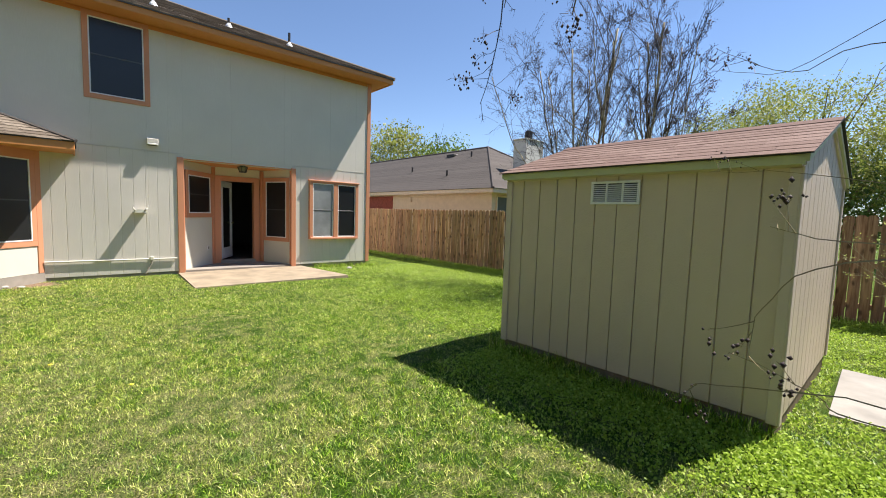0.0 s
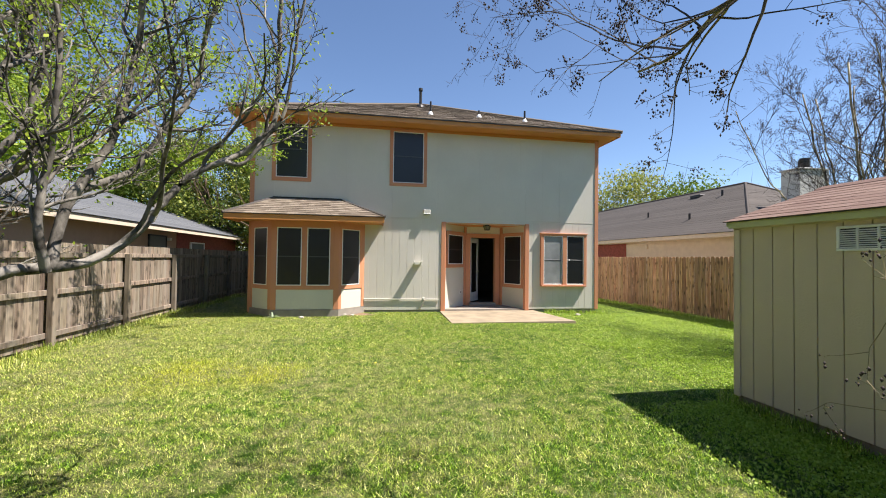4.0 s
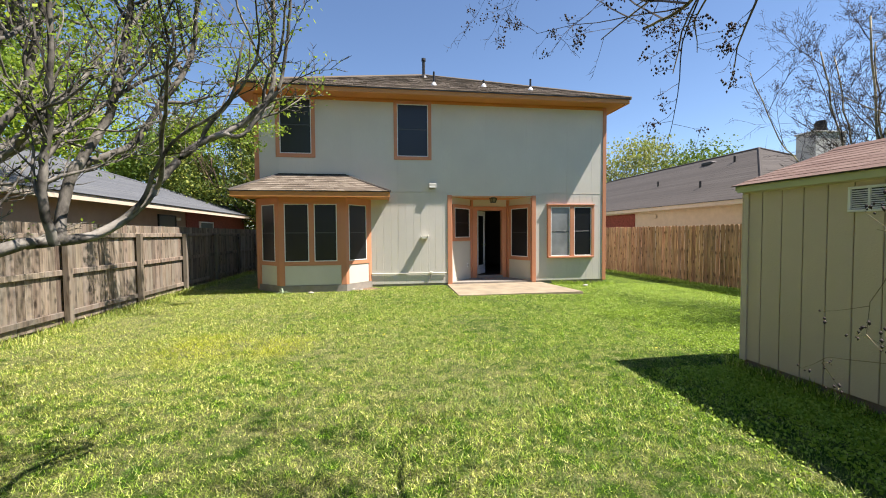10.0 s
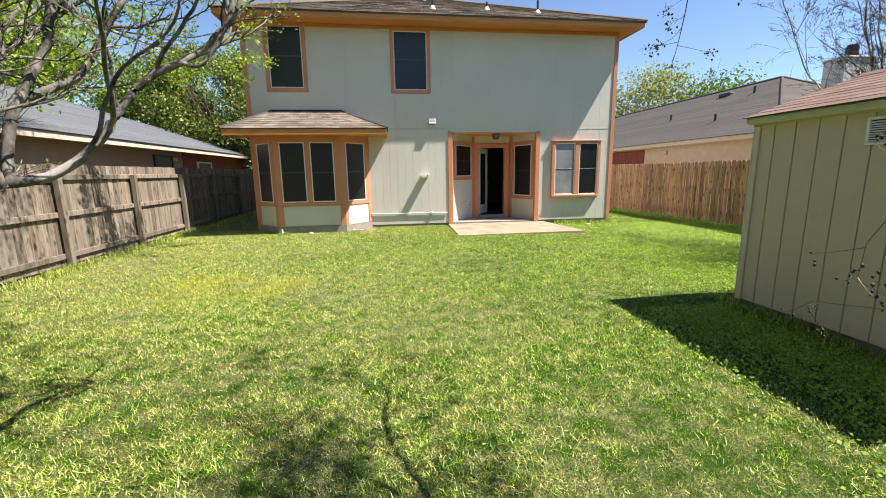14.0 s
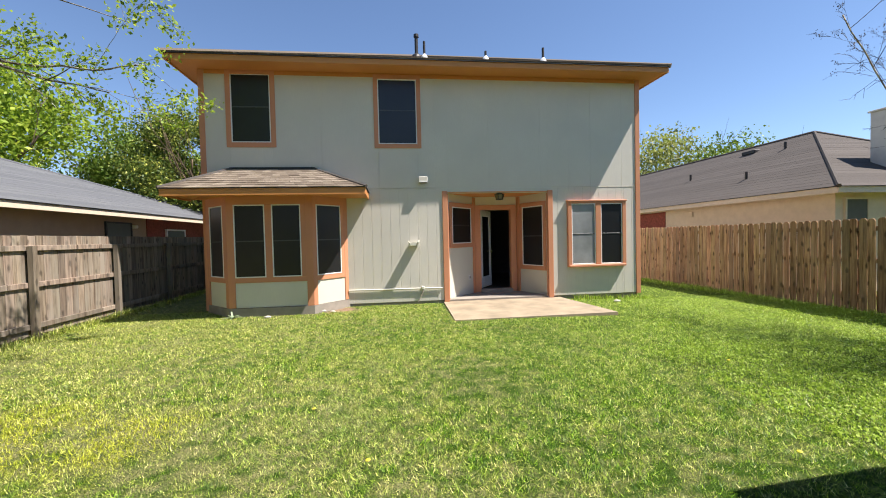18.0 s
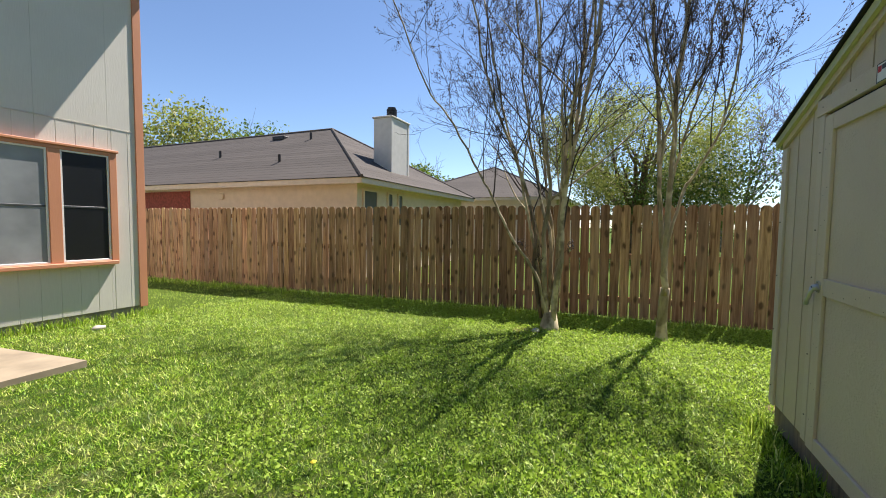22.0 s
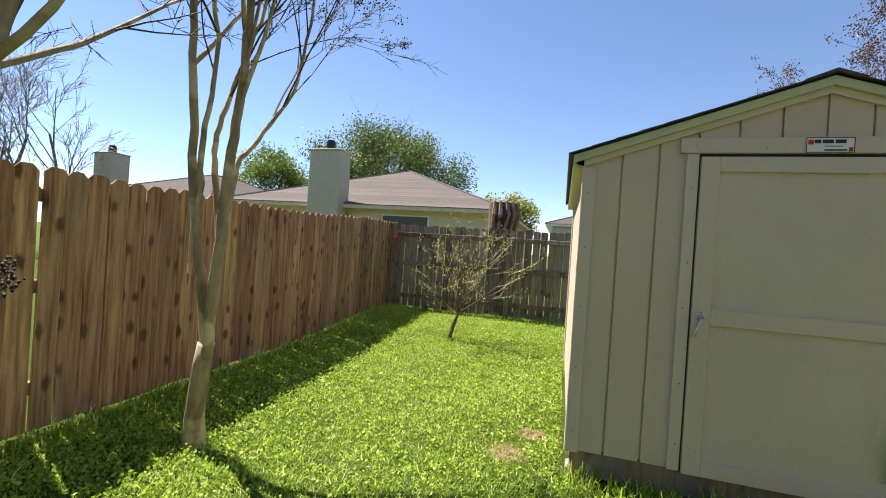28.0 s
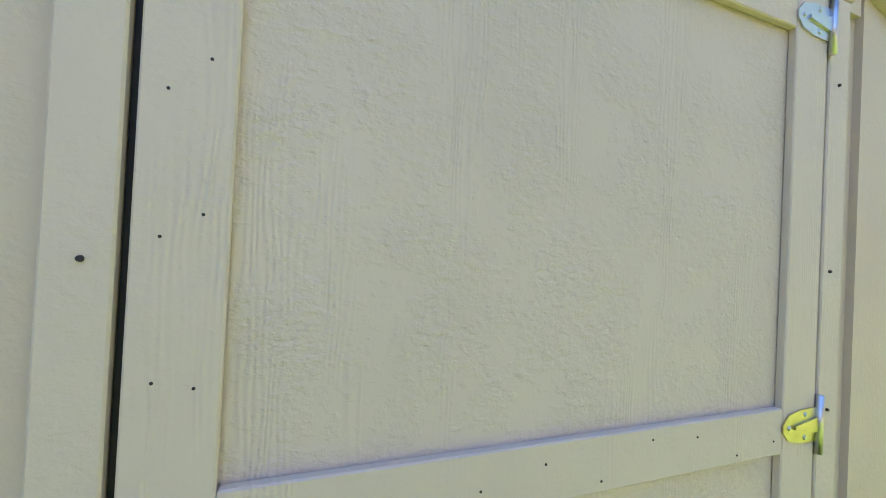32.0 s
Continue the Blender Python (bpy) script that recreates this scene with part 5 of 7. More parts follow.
def blades(name, pts, height, width, material, label, seed, spread=1.0, category="grass", bent=True):
    """Grass as many single blades: bent ones of a quad and a tip, or plain pointed ones."""
    rng = np.random.default_rng(seed)
    n = len(pts)
    base = np.array([(x, y, ground_z(x, y) - 0.008) for x, y in pts])
    a = rng.uniform(0, 2 * np.pi, n)
    clump = np.sin(7.1 * base[:, 0] + 1.9 * np.sin(5.3 * base[:, 1])) * np.sin(6.3 * base[:, 1] + 1.7 * np.sin(8.2 * base[:, 0] + 1.0))
    h = height * rng.uniform(0.4, 1.35, n) * (1.0 + 0.25 * clump)
    w = width * rng.uniform(0.7, 1.3, n)
    side = np.stack([np.cos(a), np.sin(a), 0 * a], 1) * w[:, None]
    bend = rng.uniform(0.15, 1.0, n) * spread
    ba = a + np.pi / 2 + rng.normal(0, 0.4, n)
    tip = np.stack([np.cos(ba) * bend * h, np.sin(ba) * bend * h, h * (1 - 0.35 * bend)], 1)
    mid = tip * np.array([0.38, 0.38, 0.62])
    v = np.stack([base - side, base + side, base + mid + side * 0.8, base + mid - side * 0.8, base + tip], 1).reshape(-1, 3)
    if not bent:
        v = np.stack([base - side, base + side, base + tip], 1).reshape(-1, 3)
        me = bpy.data.meshes.new(name)
        me.vertices.add(3 * n)
        me.vertices.foreach_set("co", v.ravel())
        me.loops.add(3 * n)
        me.loops.foreach_set("vertex_index", np.arange(3 * n))
        me.polygons.add(n)
        me.polygons.foreach_set("loop_start", np.arange(n) * 3)
        me.update(calc_edges=True)
        me.materials.append(material)
        return tagged(new(name, me), label, category, kind="stuff")
    k = np.arange(n)[:, None] * 5
    loops = np.concatenate([k + [0, 1, 2, 3], k + [3, 2, 4]], 1)
    me = bpy.data.meshes.new(name)
    me.vertices.add(5 * n)
    me.vertices.foreach_set("co", v.ravel())
    me.loops.add(7 * n)
    me.loops.foreach_set("vertex_index", loops.ravel())
    me.polygons.add(2 * n)
    me.polygons.foreach_set("loop_start", (np.arange(n)[:, None] * 7 + [0, 4]).ravel())
    me.update(calc_edges=True)
    me.materials.append(material)
    return tagged(new(name, me), label, category, kind="stuff")


def on_lawn(x, y):
    """Not under the house, the patio, the shed or the pad."""
    ok = (x > WX + 0.06) & (x < 2.78 - 0.033 * y) & (y > BACK + 0.06)
    ok &= ~((y > -0.01) & (x > HX0) & (x < 0.02))
    ok &= ~((x > -9.86) & (x < -6.83) & (y > -0.74 + np.maximum(0, np.maximum(-9.13 - x, x + 7.5)) * 1.1))
    ok &= ~((x > -4.86) & (x < -1.70 - (y + 2.06) * 0.12) & (y > -2.13))
    ok &= ~((x > SX0 - 0.02) & (x < SX1 + 0.02) & (y > SY0) & (y < SY1))
    ok &= ~((x > -1.97) & (x < -0.42) & (y < -10.18) & (y > -11.1))
    return ok


rg = np.random.default_rng(7)


def scatter(x0, x1, y0, y1, per_m2):
    n = int((x1 - x0) * (y1 - y0) * per_m2)
    x, y = rg.uniform(x0, x1, n), rg.uniform(y0, y1, n)
    k = on_lawn(x, y)
    return np.stack([x[k], y[k]], 1)


def bald(pts):
    """Thin the blades out on worn and dirt patches."""
    keep = []
    for x, y in pts:
        d = noise.noise((x * 1.1, y * 1.1, 9)) * 0.5 + noise.noise((x * 3.1, y * 3.1, 4)) * 0.5
        worn = max(0.0, 1 - math.hypot((x + 0.02) / 0.45, (y + 7.9) / 0.6))
        gap = noise.noise((x * 14, y * 14, 2)) + 0.5 * noise.noise((x * 29, y * 29, 6))
        keep.append(rg.random() < 1.0 - max(0, d) * 0.3 - worn * 0.5 - max(0.0, 1 - math.hypot((x + 7.0) / 0.75, (y + 0.35) / 0.4)) * 1.6 - max(0.0, gap - 0.05) * 0.9)
    return pts[np.array(keep)]


near = np.concatenate([scatter(-9.5, -3.2, -10.8, -6.2, 8800), scatter(-7.0, -3.2, -6.2, -3.0, 8800), scatter(-3.2, 2.95, -7.6, -3.2, 7000), scatter(-2.8, 3.3, -13, -7.6, 5500)])
near = bald(near)
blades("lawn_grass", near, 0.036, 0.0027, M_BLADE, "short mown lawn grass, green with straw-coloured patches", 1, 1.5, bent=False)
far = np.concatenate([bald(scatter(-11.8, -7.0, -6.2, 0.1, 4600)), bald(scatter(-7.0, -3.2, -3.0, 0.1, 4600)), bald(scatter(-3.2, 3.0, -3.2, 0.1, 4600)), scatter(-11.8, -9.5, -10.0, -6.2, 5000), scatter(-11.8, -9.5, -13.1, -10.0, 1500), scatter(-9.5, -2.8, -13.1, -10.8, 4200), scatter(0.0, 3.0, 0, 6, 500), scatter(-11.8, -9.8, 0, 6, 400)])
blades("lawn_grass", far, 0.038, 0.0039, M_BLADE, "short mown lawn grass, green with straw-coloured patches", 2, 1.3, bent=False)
edge = []
for _ in range(9000):
    y = rg.uniform(-13, 5)
    edge.append((2.78 - 0.033 * y - abs(rg.normal(0, 0.16)) - 0.02, y))
for _ in range(900):
    edge.append((rg.uniform(-2.9, -0.3), SY1 + abs(rg.normal(0, 0.08)) + 0.03))
for _ in range(3000):
    edge.append((SX0 - abs(rg.normal(0, 0.08)) - 0.01, rg.uniform(SY0, SY1)))
for _ in range(6000):
    edge.append((WX + 0.12 + abs(rg.normal(0, 0.16)), rg.uniform(-13, 5)))
for _ in range(900):
    edge.append((rg.uniform(-1.7, 0.3), -0.03 - abs(rg.normal(0, 0.06))))
for _ in range(5000):
    edge.append((rg.uniform(-11.7, 3.1), BACK + 0.1 + abs(rg.normal(0, 0.16))))
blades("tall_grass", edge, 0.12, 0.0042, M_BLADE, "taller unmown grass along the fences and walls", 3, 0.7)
# broad-leaved weeds in the damp strip along the east fence and round the shed
weeds = []
for _ in range(16000):
    u = rg.random()
    if u < 0.35:
        y = rg.uniform(-13, -1.5)
        c = (2.75 - 0.033 * y - abs(rg.normal(0, 0.45)), y)
    elif u < 0.55:
        c = (SX0 - abs(rg.normal(0, 0.5)), rg.uniform(SY0 - 0.8, SY1))
    else:
        c = (rg.uniform(-2.8, 2.8), rg.uniform(-12.6, -4.2))
    z = ground_z(*c)
    for _ in range(8):
        weeds.append((c[0] + rg.normal(0, 0.045), c[1] + rg.normal(0, 0.045), z + rg.uniform(0.005, 0.05)))
w = np.array(weeds)
w = w[on_lawn(w[:, 0], w[:, 1])]
weed = cloud("lawn_weed", w, 0.0115, M_WEED, None, 4, 0.8)
tagged(weed, "low broad-leaved weeds and clover in the lawn", "weeds", kind="stuff")


def dandelion(x, y):
    z = ground_z(x, y)
    d = thing("dandelion", "small yellow dandelion flower in the grass", "flower", (x, y, z), group="dandelions in the lawn")
    part("stalk", Mesh().tube([(0, 0, -0.01), (0.004, 0.002, 0.055)], [0.0025, 0.002], 5), M_WEED, d)
    part("bloom", Mesh().tube([(0.004, 0.002, 0.053), (0.004, 0.002, 0.060), (0.004, 0.002, 0.065)], [0.008, 0.017, 0.010], 10), M_YELLOW, d)


for x, y in ((-3.35, -6.95), (-6.1, -6.6), (-6.6, -5.7), (-2.2, -5.1), (0.9, -9.7), (1.5, -8.9)):
    dandelion(x, y)


def thistle(x, y):
    """A grey-green rosette with raised pointed leaves."""
    t = thing("thistle", "pale grey-green thistle growing at the foot of the bay", "plant", (x, y, 0))
    r = random.Random(12)
    for i in range(15):
        a, up, ln = i * 2.4, r.uniform(0.3, 1.2), r.uniform(0.10, 0.20)
        d, s = Vector((math.cos(a) * math.cos(up), math.sin(a) * math.cos(up), math.sin(up))), Vector((-math.sin(a), math.cos(a), 0))
        pts = []
        for k, w in ((0.05, 0.006), (0.35, 0.022), (0.55, 0.014), (0.75, 0.018), (1.0, 0.002)):
            c = d * ln * k + Vector((0, 0, -0.05 * k * k))
            pts += [c - s * w + Vector((0, 0, 0.006)), c + Vector((0, 0, -0.002)), c + s * w + Vector((0, 0, 0.006))]
        part("leaf", Mesh().add(pts, [(j * 3 + e, j * 3 + e + 1, j * 3 + e + 4, j * 3 + e + 3) for j in range(4) for e in (0, 1)]), M_THISTLE, t)


thistle(-9.02, -0.86)


def stone(x, y, s, seed, label):
    m = Mesh()
    bm = bmesh.new()
    bmesh.ops.create_icosphere(bm, subdivisions=2, radius=1)
    for v in bm.verts:
        k = 1 + 0.25 * noise.noise(v.co * 1.7 + Vector((seed, 0, 0)))
        v.co = Vector((v.co.x * s * k, v.co.y * s * 0.7 * k, v.co.z * s * 0.4 * k))
    m.add([tuple(v.co) for v in bm.verts], [tuple(v.index for v in f.verts) for f in bm.faces])
    bm.free()
    m.moved(Matrix.Translation((x, y, ground_z(x, y) + s * 0.2)))
    single("stone", m, M_STONE, label, "stone", group="loose stones", smooth=True)


stone(-8.35, -0.93, 0.07, 1, "small pale stone at the foot of the bay")
stone(-7.40, -0.52, 0.10, 2, "flat tan stone on bare dirt beside the bay")
stone(-7.15, -0.62, 0.06, 3, "small tan stone on bare dirt beside the bay")
stone(-0.87, -0.50, 0.08, 4, "pale flat stone in the grass by the house wall")
stone(1.72, -5.55, 0.08, 5, "pale stone at the foot of the crape myrtle")

# string of small lights along the top of the south fence
lights = thing("string_lights", "string of small white drop lights hung along the fence top", "string lights", (0, 0, 0))
rl = random.Random(31)
drop = Mesh().tube([(0, 0, 0), (0, 0, -0.012), (0, 0, -0.045), (0, 0, -0.065)], [0.005, 0.012, 0.011, 0.004], 7).mesh("drop_light", M_WHITE, True)
wire = []
for i in range(25):
    x = -9.15 - i * 0.093
    z = 1.80 + 0.10 * smooth_step(-x, 9.2, 11.2) - 0.03 * (i % 2)
    wire.append((x, BACK + 0.02, z))
    part("drop_light", drop, M_WHITE, lights, m=Matrix.Translation((x, BACK + 0.03, z - (0.0 if i % 4 else rl.uniform(0.02, 0.12)))))
part("wire", Mesh().tube(wire, [0.004] * 25, 5), M_WHITE, lights)

# ---- neighbouring houses ----
def hip_house(label, x0, x1, y0, y1, eave, slope, wall_mat, roof_mat, rows=16, over=0.42, fascia=M_CREAM, seed=1):
    h = thing("neighbour_house", label, "house", ((x0 + x1) / 2, (y0 + y1) / 2, 0))
    back = Matrix.Translation(-h.location)
    add = lambda name, mesh, mat, lab="": part(name, mesh.moved(back), mat, h, lab)
    add("wall", Mesh().box(x0 + over, x1 - over, y0 + over, y1 - over, -0.2, eave - 0.08), wall_mat)
    add("soffit", Mesh().box(x0 + 0.02, x1 - 0.02, y0 + 0.02, y1 - 0.02, eave - 0.1, eave - 0.06), fascia)
    for a, b, c, d in ((x0, x1, y0, y0 + 0.03), (x0, x1, y1 - 0.03, y1), (x0, x0 + 0.03, y0 + 0.031, y1 - 0.031), (x1 - 0.03, x1, y0 + 0.031, y1 - 0.031)):
        add("fascia", Mesh().cbox(a, b, c, d, eave - 0.15, eave, 0.004), fascia)
    kids = set(h.children)
    hip_roof(h, x0 - 0.03, x1 + 0.03, y0 - 0.03, y1 + 0.03, eave + 0.01, slope, roof_mat, rows, seed=seed, lift=0.004)
    for o in h.children:
        if o not in kids:
            o.matrix_basis = back
    return h, add


def small_window(add, x0, x1, y0, y1, z0, z1, frame_mat=M_WHITE):
    add("window", Mesh().box(x0, x1, y0, y1, z0, z1), M_FARGLASS)
    t = 0.05
    if x1 - x0 > y1 - y0:
        for a, b, c, d in ((x0 - t, x1 + t, z1, z1 + t), (x0 - t, x1 + t, z0 - t, z0), (x0 - t, x0, z0, z1), (x1, x1 + t, z0, z1)):
            add("window_frame", Mesh().box(a, b, y0 - 0.02, y1, c, d), frame_mat)
    else:
        for a, b, c, d in ((y0 - t, y1 + t, z1, z1 + t), (y0 - t, y1 + t, z0 - t, z0), (y0 - t, y0, z0, z1), (y1, y1 + t, z0, z1)):
            add("window_frame", Mesh().box(x0 - 0.02, x1 + 0.02, a, b, c, d), frame_mat)


def chimney(add, x0, x1, y0, y1, z0, z1, mat, cap=True):
    add("chimney", Mesh().cbox(x0, x1, y0, y1, z0, z1, 0.015), mat, "boarded chimney with a metal cap")
    add("chimney_crown", Mesh().cbox(x0 - 0.04, x1 + 0.04, y0 - 0.04, y1 + 0.04, z1, z1 + 0.05, 0.01), mat)
    for a, b in ((x0 - 0.012, x0 + 0.10), (x1 - 0.10, x1 + 0.012)):
        add("corner_board", Mesh().box(a, b, y0 - 0.014, y0 - 0.001, z0, z1), mat)
    if cap:
        cx, cy = (x0 + x1) / 2, (y0 + y1) / 2
        m = Mesh()
        for i in range(5):
            z = z1 + 0.06 + i * 0.07
            m.tube([(cx, cy, z), (cx, cy, z + 0.05)], [0.17, 0.17], 12)
        m.tube([(cx, cy, z1 + 0.02), (cx, cy, z1 + 0.45)], [0.14, 0.14], 12)
        add("chimney_cap", m, M_DARKMETAL)


east, add = hip_house("single-storey cream house with a brown hip roof", 4.66, 13.1, -0.68, 19.0, 2.48, 0.56, M_CREAM, M_ROOF_DARK, 24, seed=30)
chimney(add, 7.45, 8.6, 0.12, 0.78, 2.7, 4.68, M_CHIM)
small_window(add, 5.35, 5.95, -0.30, -0.24, 1.3, 2.2, M_CREAM)
small_window(add, 6.6, 6.8, -0.30, -0.24, 1.3, 2.2, M_CREAM)
small_window(add, 7.2, 7.4, -0.30, -0.24, 1.3, 2.2, M_CREAM)
add("wall_vent", Mesh().cbox(5.02, 5.078, 4.6, 4.78, 2.02, 2.2, 0.02), M_CREAM)
add("brick_panel", Mesh().box(5.05, 5.10, 6.15, 12.2, 0.0, 2.30), M_BRICKRED, "red brick wall panel")
for x, y in ((5.9, 3.2), (6.7, 6.8), (7.9, 3.7)):
    z = 2.49 + (x - 4.63) * 0.56
    add("roof_vent", Mesh().tube([(x, y, z - 0.1), (x, y, z + 0.24)], [0.045, 0.045], 8), M_DARKMETAL)
add("ridge_vent", Mesh().cbox(8.15, 8.55, 5.2, 5.8, 4.48, 4.62, 0.02), M_DARKMETAL)
add("ridge_vent", Mesh().cbox(9.3, 9.75, 3.0, 3.4, 4.28, 4.42, 0.02), M_DARKMETAL)

west, add = hip_house("single-storey tan house with a grey hip roof", -25.0, -13.35, -12.0, 12.5, 2.42, 0.36, M_TAN, M_ROOF_GRAY, 22, seed=40)
add("brick_panel", Mesh().box(-13.79, -13.745, 5.1, 11.6, 0.0, 2.32), M_BRICKRED, "red brick wall panel")
small_window(add, -13.80, -13.74, 3.2, 4.25, 1.0, 2.1, M_DARKMETAL)
small_window(add, -13.80, -13.70, 6.2, 7.4, 1.0, 1.95)
add("wall_lamp", Mesh().cbox(-13.78, -13.62, 4.32, 4.44, 1.98, 2.08, 0.02), M_WHITE)
for x, y in ((-15.6, -1.5), (-16.5, 2.5)):
    z = 2.43 + (-13.32 - x) * 0.36
    add("roof_vent", Mesh().tube([(x, y, z - 0.1), (x, y, z + 0.42)], [0.06, 0.06], 8), M_DARKMETAL)
add("ridge_vent", Mesh().cbox(-16.0, -15.4, -3.8, -3.2, 3.18, 3.3, 0.02), M_DARKMETAL)

south_e, add = hip_house("single-storey cream house with a tan hip roof and tall chimney", 1.6, 13.8, -33.0, -18.9, 2.75, 0.40, M_CREAM, M_ROOF_TAN, 20, seed=50)
chimney(add, 7.9, 9.2, -19.2, -18.45, 0.0, 4.7, M_CHIM_TAN)
small_window(add, 4.6, 6.4, -19.34, -19.28, 1.4, 2.4)
small_window(add, 6.9, 7.5, -19.34, -19.28, 1.5, 2.3)
south_f, add = hip_house("far house with a brown hip roof", 14.6, 26.0, -32.7, -19.2, 2.5, 0.40, M_CREAM, M_ROOF_DARK, 18, seed=55)
chimney(add, 20.4, 21.6, -19.9, -19.1, 0.0, 4.75, M_CHIM_TAN)
south_w, add = hip_house("white house with a grey-brown hip roof", -9.0, 0.9, -44.0, -32.0, 3.35, 0.38, M_CHIM, M_ROOF_DARK, 18, fascia=M_WHITE, seed=60)
small_window(add, -2.6, -0.4, -32.5, -32.4, 1.2, 2.6)
red, add = hip_house("single-storey house with a red shingle roof", -30.0, -9.6, -31.0, -18.6, 2.75, 0.44, M_CREAM, M_ROOF_RED, 18, seed=65)
chimney(add, -11.9, -11.2, -20.6, -19.9, 2.6, 4.3, M_CHIM, False)
small_window(add, -12.4, -11.2, -19.05, -18.98, 1.5, 2.4)
east_f, add = hip_house("brown-roofed house beyond the east fence", 17.0, 29.0, -4.0, 6.0, 2.8, 0.45, M_CREAM, M_ROOF_DARK, 16, seed=70)

# torn cover over a stack behind the south fence
junk = thing("tarped_bundle", "torn brown tarp over a drum behind the fence", "bundle", (1.05, -13.9, 0))
jm = Mesh()
jm.tube([(0, 0, 0), (0, 0, 1.6), (0, 0, 2.36), (0, 0, 2.40)], [0.30, 0.31, 0.33, 0.25], 14)
jm.v = [(x + 0.05 * noise.noise((x * 6, y * 6, z * 5)), y + 0.05 * noise.noise((x * 5, y * 5, z * 6 + 3)), z) for x, y, z in jm.v]
part("drum", jm, plain("tarp", (0.20, 0.13, 0.085, 1), 0.85, vary=0.6, scale=5), junk)
fold = Mesh()
for a in (1.1, 1.5, 1.9, 2.3, 2.7):
    fold.tube([(0.33 * math.cos(a), 0.33 * math.sin(a), 2.38), (0.38 * math.cos(a + 0.1), 0.38 * math.sin(a + 0.1), 2.1), (0.34 * math.cos(a - 0.05), 0.34 * math.sin(a - 0.05), 1.75)], [0.03, 0.055, 0.02], 6)
part("tarp_fold", fold, plain("tarp_fold", (0.38, 0.25, 0.17, 1), 0.8, vary=0.5, scale=7), junk)
part("dark_hole", Mesh().tube([(0, 0.30, 2.1), (0.02, 0.37, 2.12)], [0.2, 0.15], 9), M_BLACK, junk)

# ---- trees ----
def smooth_path(path, k, r):
    """A smooth line through the given places, with a little wobble between them."""
    q = [Vector(p) for p in path]
    q = [q[0] * 2 - q[1]] + q + [q[-1] * 2 - q[-2]]
    out = []
    for a, b, c, d in zip(q, q[1:], q[2:], q[3:]):
        for i in range(k):
            t = i / k
            p = ((b * 2) + (c - a) * t + (a * 2 - b * 5 + c * 4 - d) * t * t + (b * 3 - a - c * 3 + d) * t ** 3) * 0.5
            out.append(p + Vector((r.gauss(0, 1), r.gauss(0, 1), r.gauss(0, 1))) * 0.010 * (c - b).length * (i > 0))
    return out + [q[-2]]


class Wood:
    """Limbs by recursion. Thick limbs go to one mesh, twigs to another; tips are kept for leaves and pods."""

    def __init__(self, seed, thin=0.008):
        self.r, self.twigs, self.tips, self.thin = random.Random(seed), Mesh(), [], thin
        self.stems, self.thick = [], None

    def start(self):
        """Begin the next stem."""
        self.thick = Mesh()
        self.stems.append(self.thick)

    def limb(self, p, d, length, rad, depth, spec, path=None, top=True):
        r = self.r
        if rad > self.thin and (top is True or top is None):
            self.start()
        p, d = Vector(p), Vector(d).normalized()
        seg = spec["seg"]
        n = max(3, int(length / seg))
        pts, rads = [p.copy()], [rad]
        taper = spec.get("taper", 0.45)
        if path:
            pts = smooth_path(path, 5, r)
            n = len(pts) - 1
            rads = [rad * (1 - (1 - taper) * i / n) for i in range(n + 1)]
        else:
            for i in range(n):
                d = (d + Vector((r.gauss(0, 1), r.gauss(0, 1), r.gauss(0, 1))) * spec["wob"] + Vector((0, 0, spec["up"]))).normalized()
                p = p + d * length / n
                pts.append(p.copy())
                rads.append(rad * (1 - (1 - taper) * (i + 1) / n))
        (self.thick if rad > self.thin else self.twigs).tube(pts, rads, 8 if rad > 0.03 else 5 if rad > self.thin else 3, rad > 0.02)
        if depth <= 0:
            self.tips.append((pts[-1], (pts[-1] - pts[-2]).normalized()))
            if len(pts) > 2:
                self.tips.append((pts[len(pts) // 2], d))
            return
        kids = spec["kids"][min(depth, len(spec["kids"]) - 1)]
        first = spec.get("bare", 0.25)
        for k in range(kids):
            u = first + (1 - first) * (k + r.uniform(0.2, 1.0)) / kids
            u = min(u, 1.0)
            i = min(n - 1, int(u * n))
            q = pts[i].lerp(pts[i + 1], u * n - i) if u < 1 else pts[-1]
            along = (pts[i + 1] - pts[i]).normalized()
            ax = along.cross(Vector((r.gauss(0, 1), r.gauss(0, 1), r.gauss(0, 1)))).normalized()
            ang = radians(r.uniform(*spec["angle"]))
            nd = along * math.cos(ang) + ax * math.sin(ang)
            if "floor" in spec and nd.z < spec["floor"]:
                nd.z = spec["floor"] + 0.4 * (spec["floor"] - nd.z)
                nd.normalize()
            self.limb(q, nd, length * r.uniform(*spec["short"]), max(rads[i] * r.uniform(0.42, 0.68), spec.get("least", 0.0018)), depth - 1, spec, top=None)

    def into(self, tree, bark_mat, twig_mat):
        for i, m in enumerate(m for m in self.stems if m.v):
            part("trunk" if i == 0 else "limb" if len(m.v) > 150 else "branch", m, bark_mat, tree, smooth=True)
        if self.twigs.v:
            me = bpy.data.meshes.new("twig_mass")
            me.from_pydata(self.twigs.v, [], self.twigs.f)
            me.materials.append(twig_mat)
            tagged(part("twig_mass", me, twig_mat, tree), kind="stuff")
        return self.tips


def pods(tips, share, per, spread, seed):
    r = random.Random(seed)
    out = []
    for p, d in tips:
        if r.random() < share:
            for _ in range(per):
                out.append(p + Vector((r.gauss(0, spread), r.gauss(0, spread), r.gauss(0, spread))))
    return out


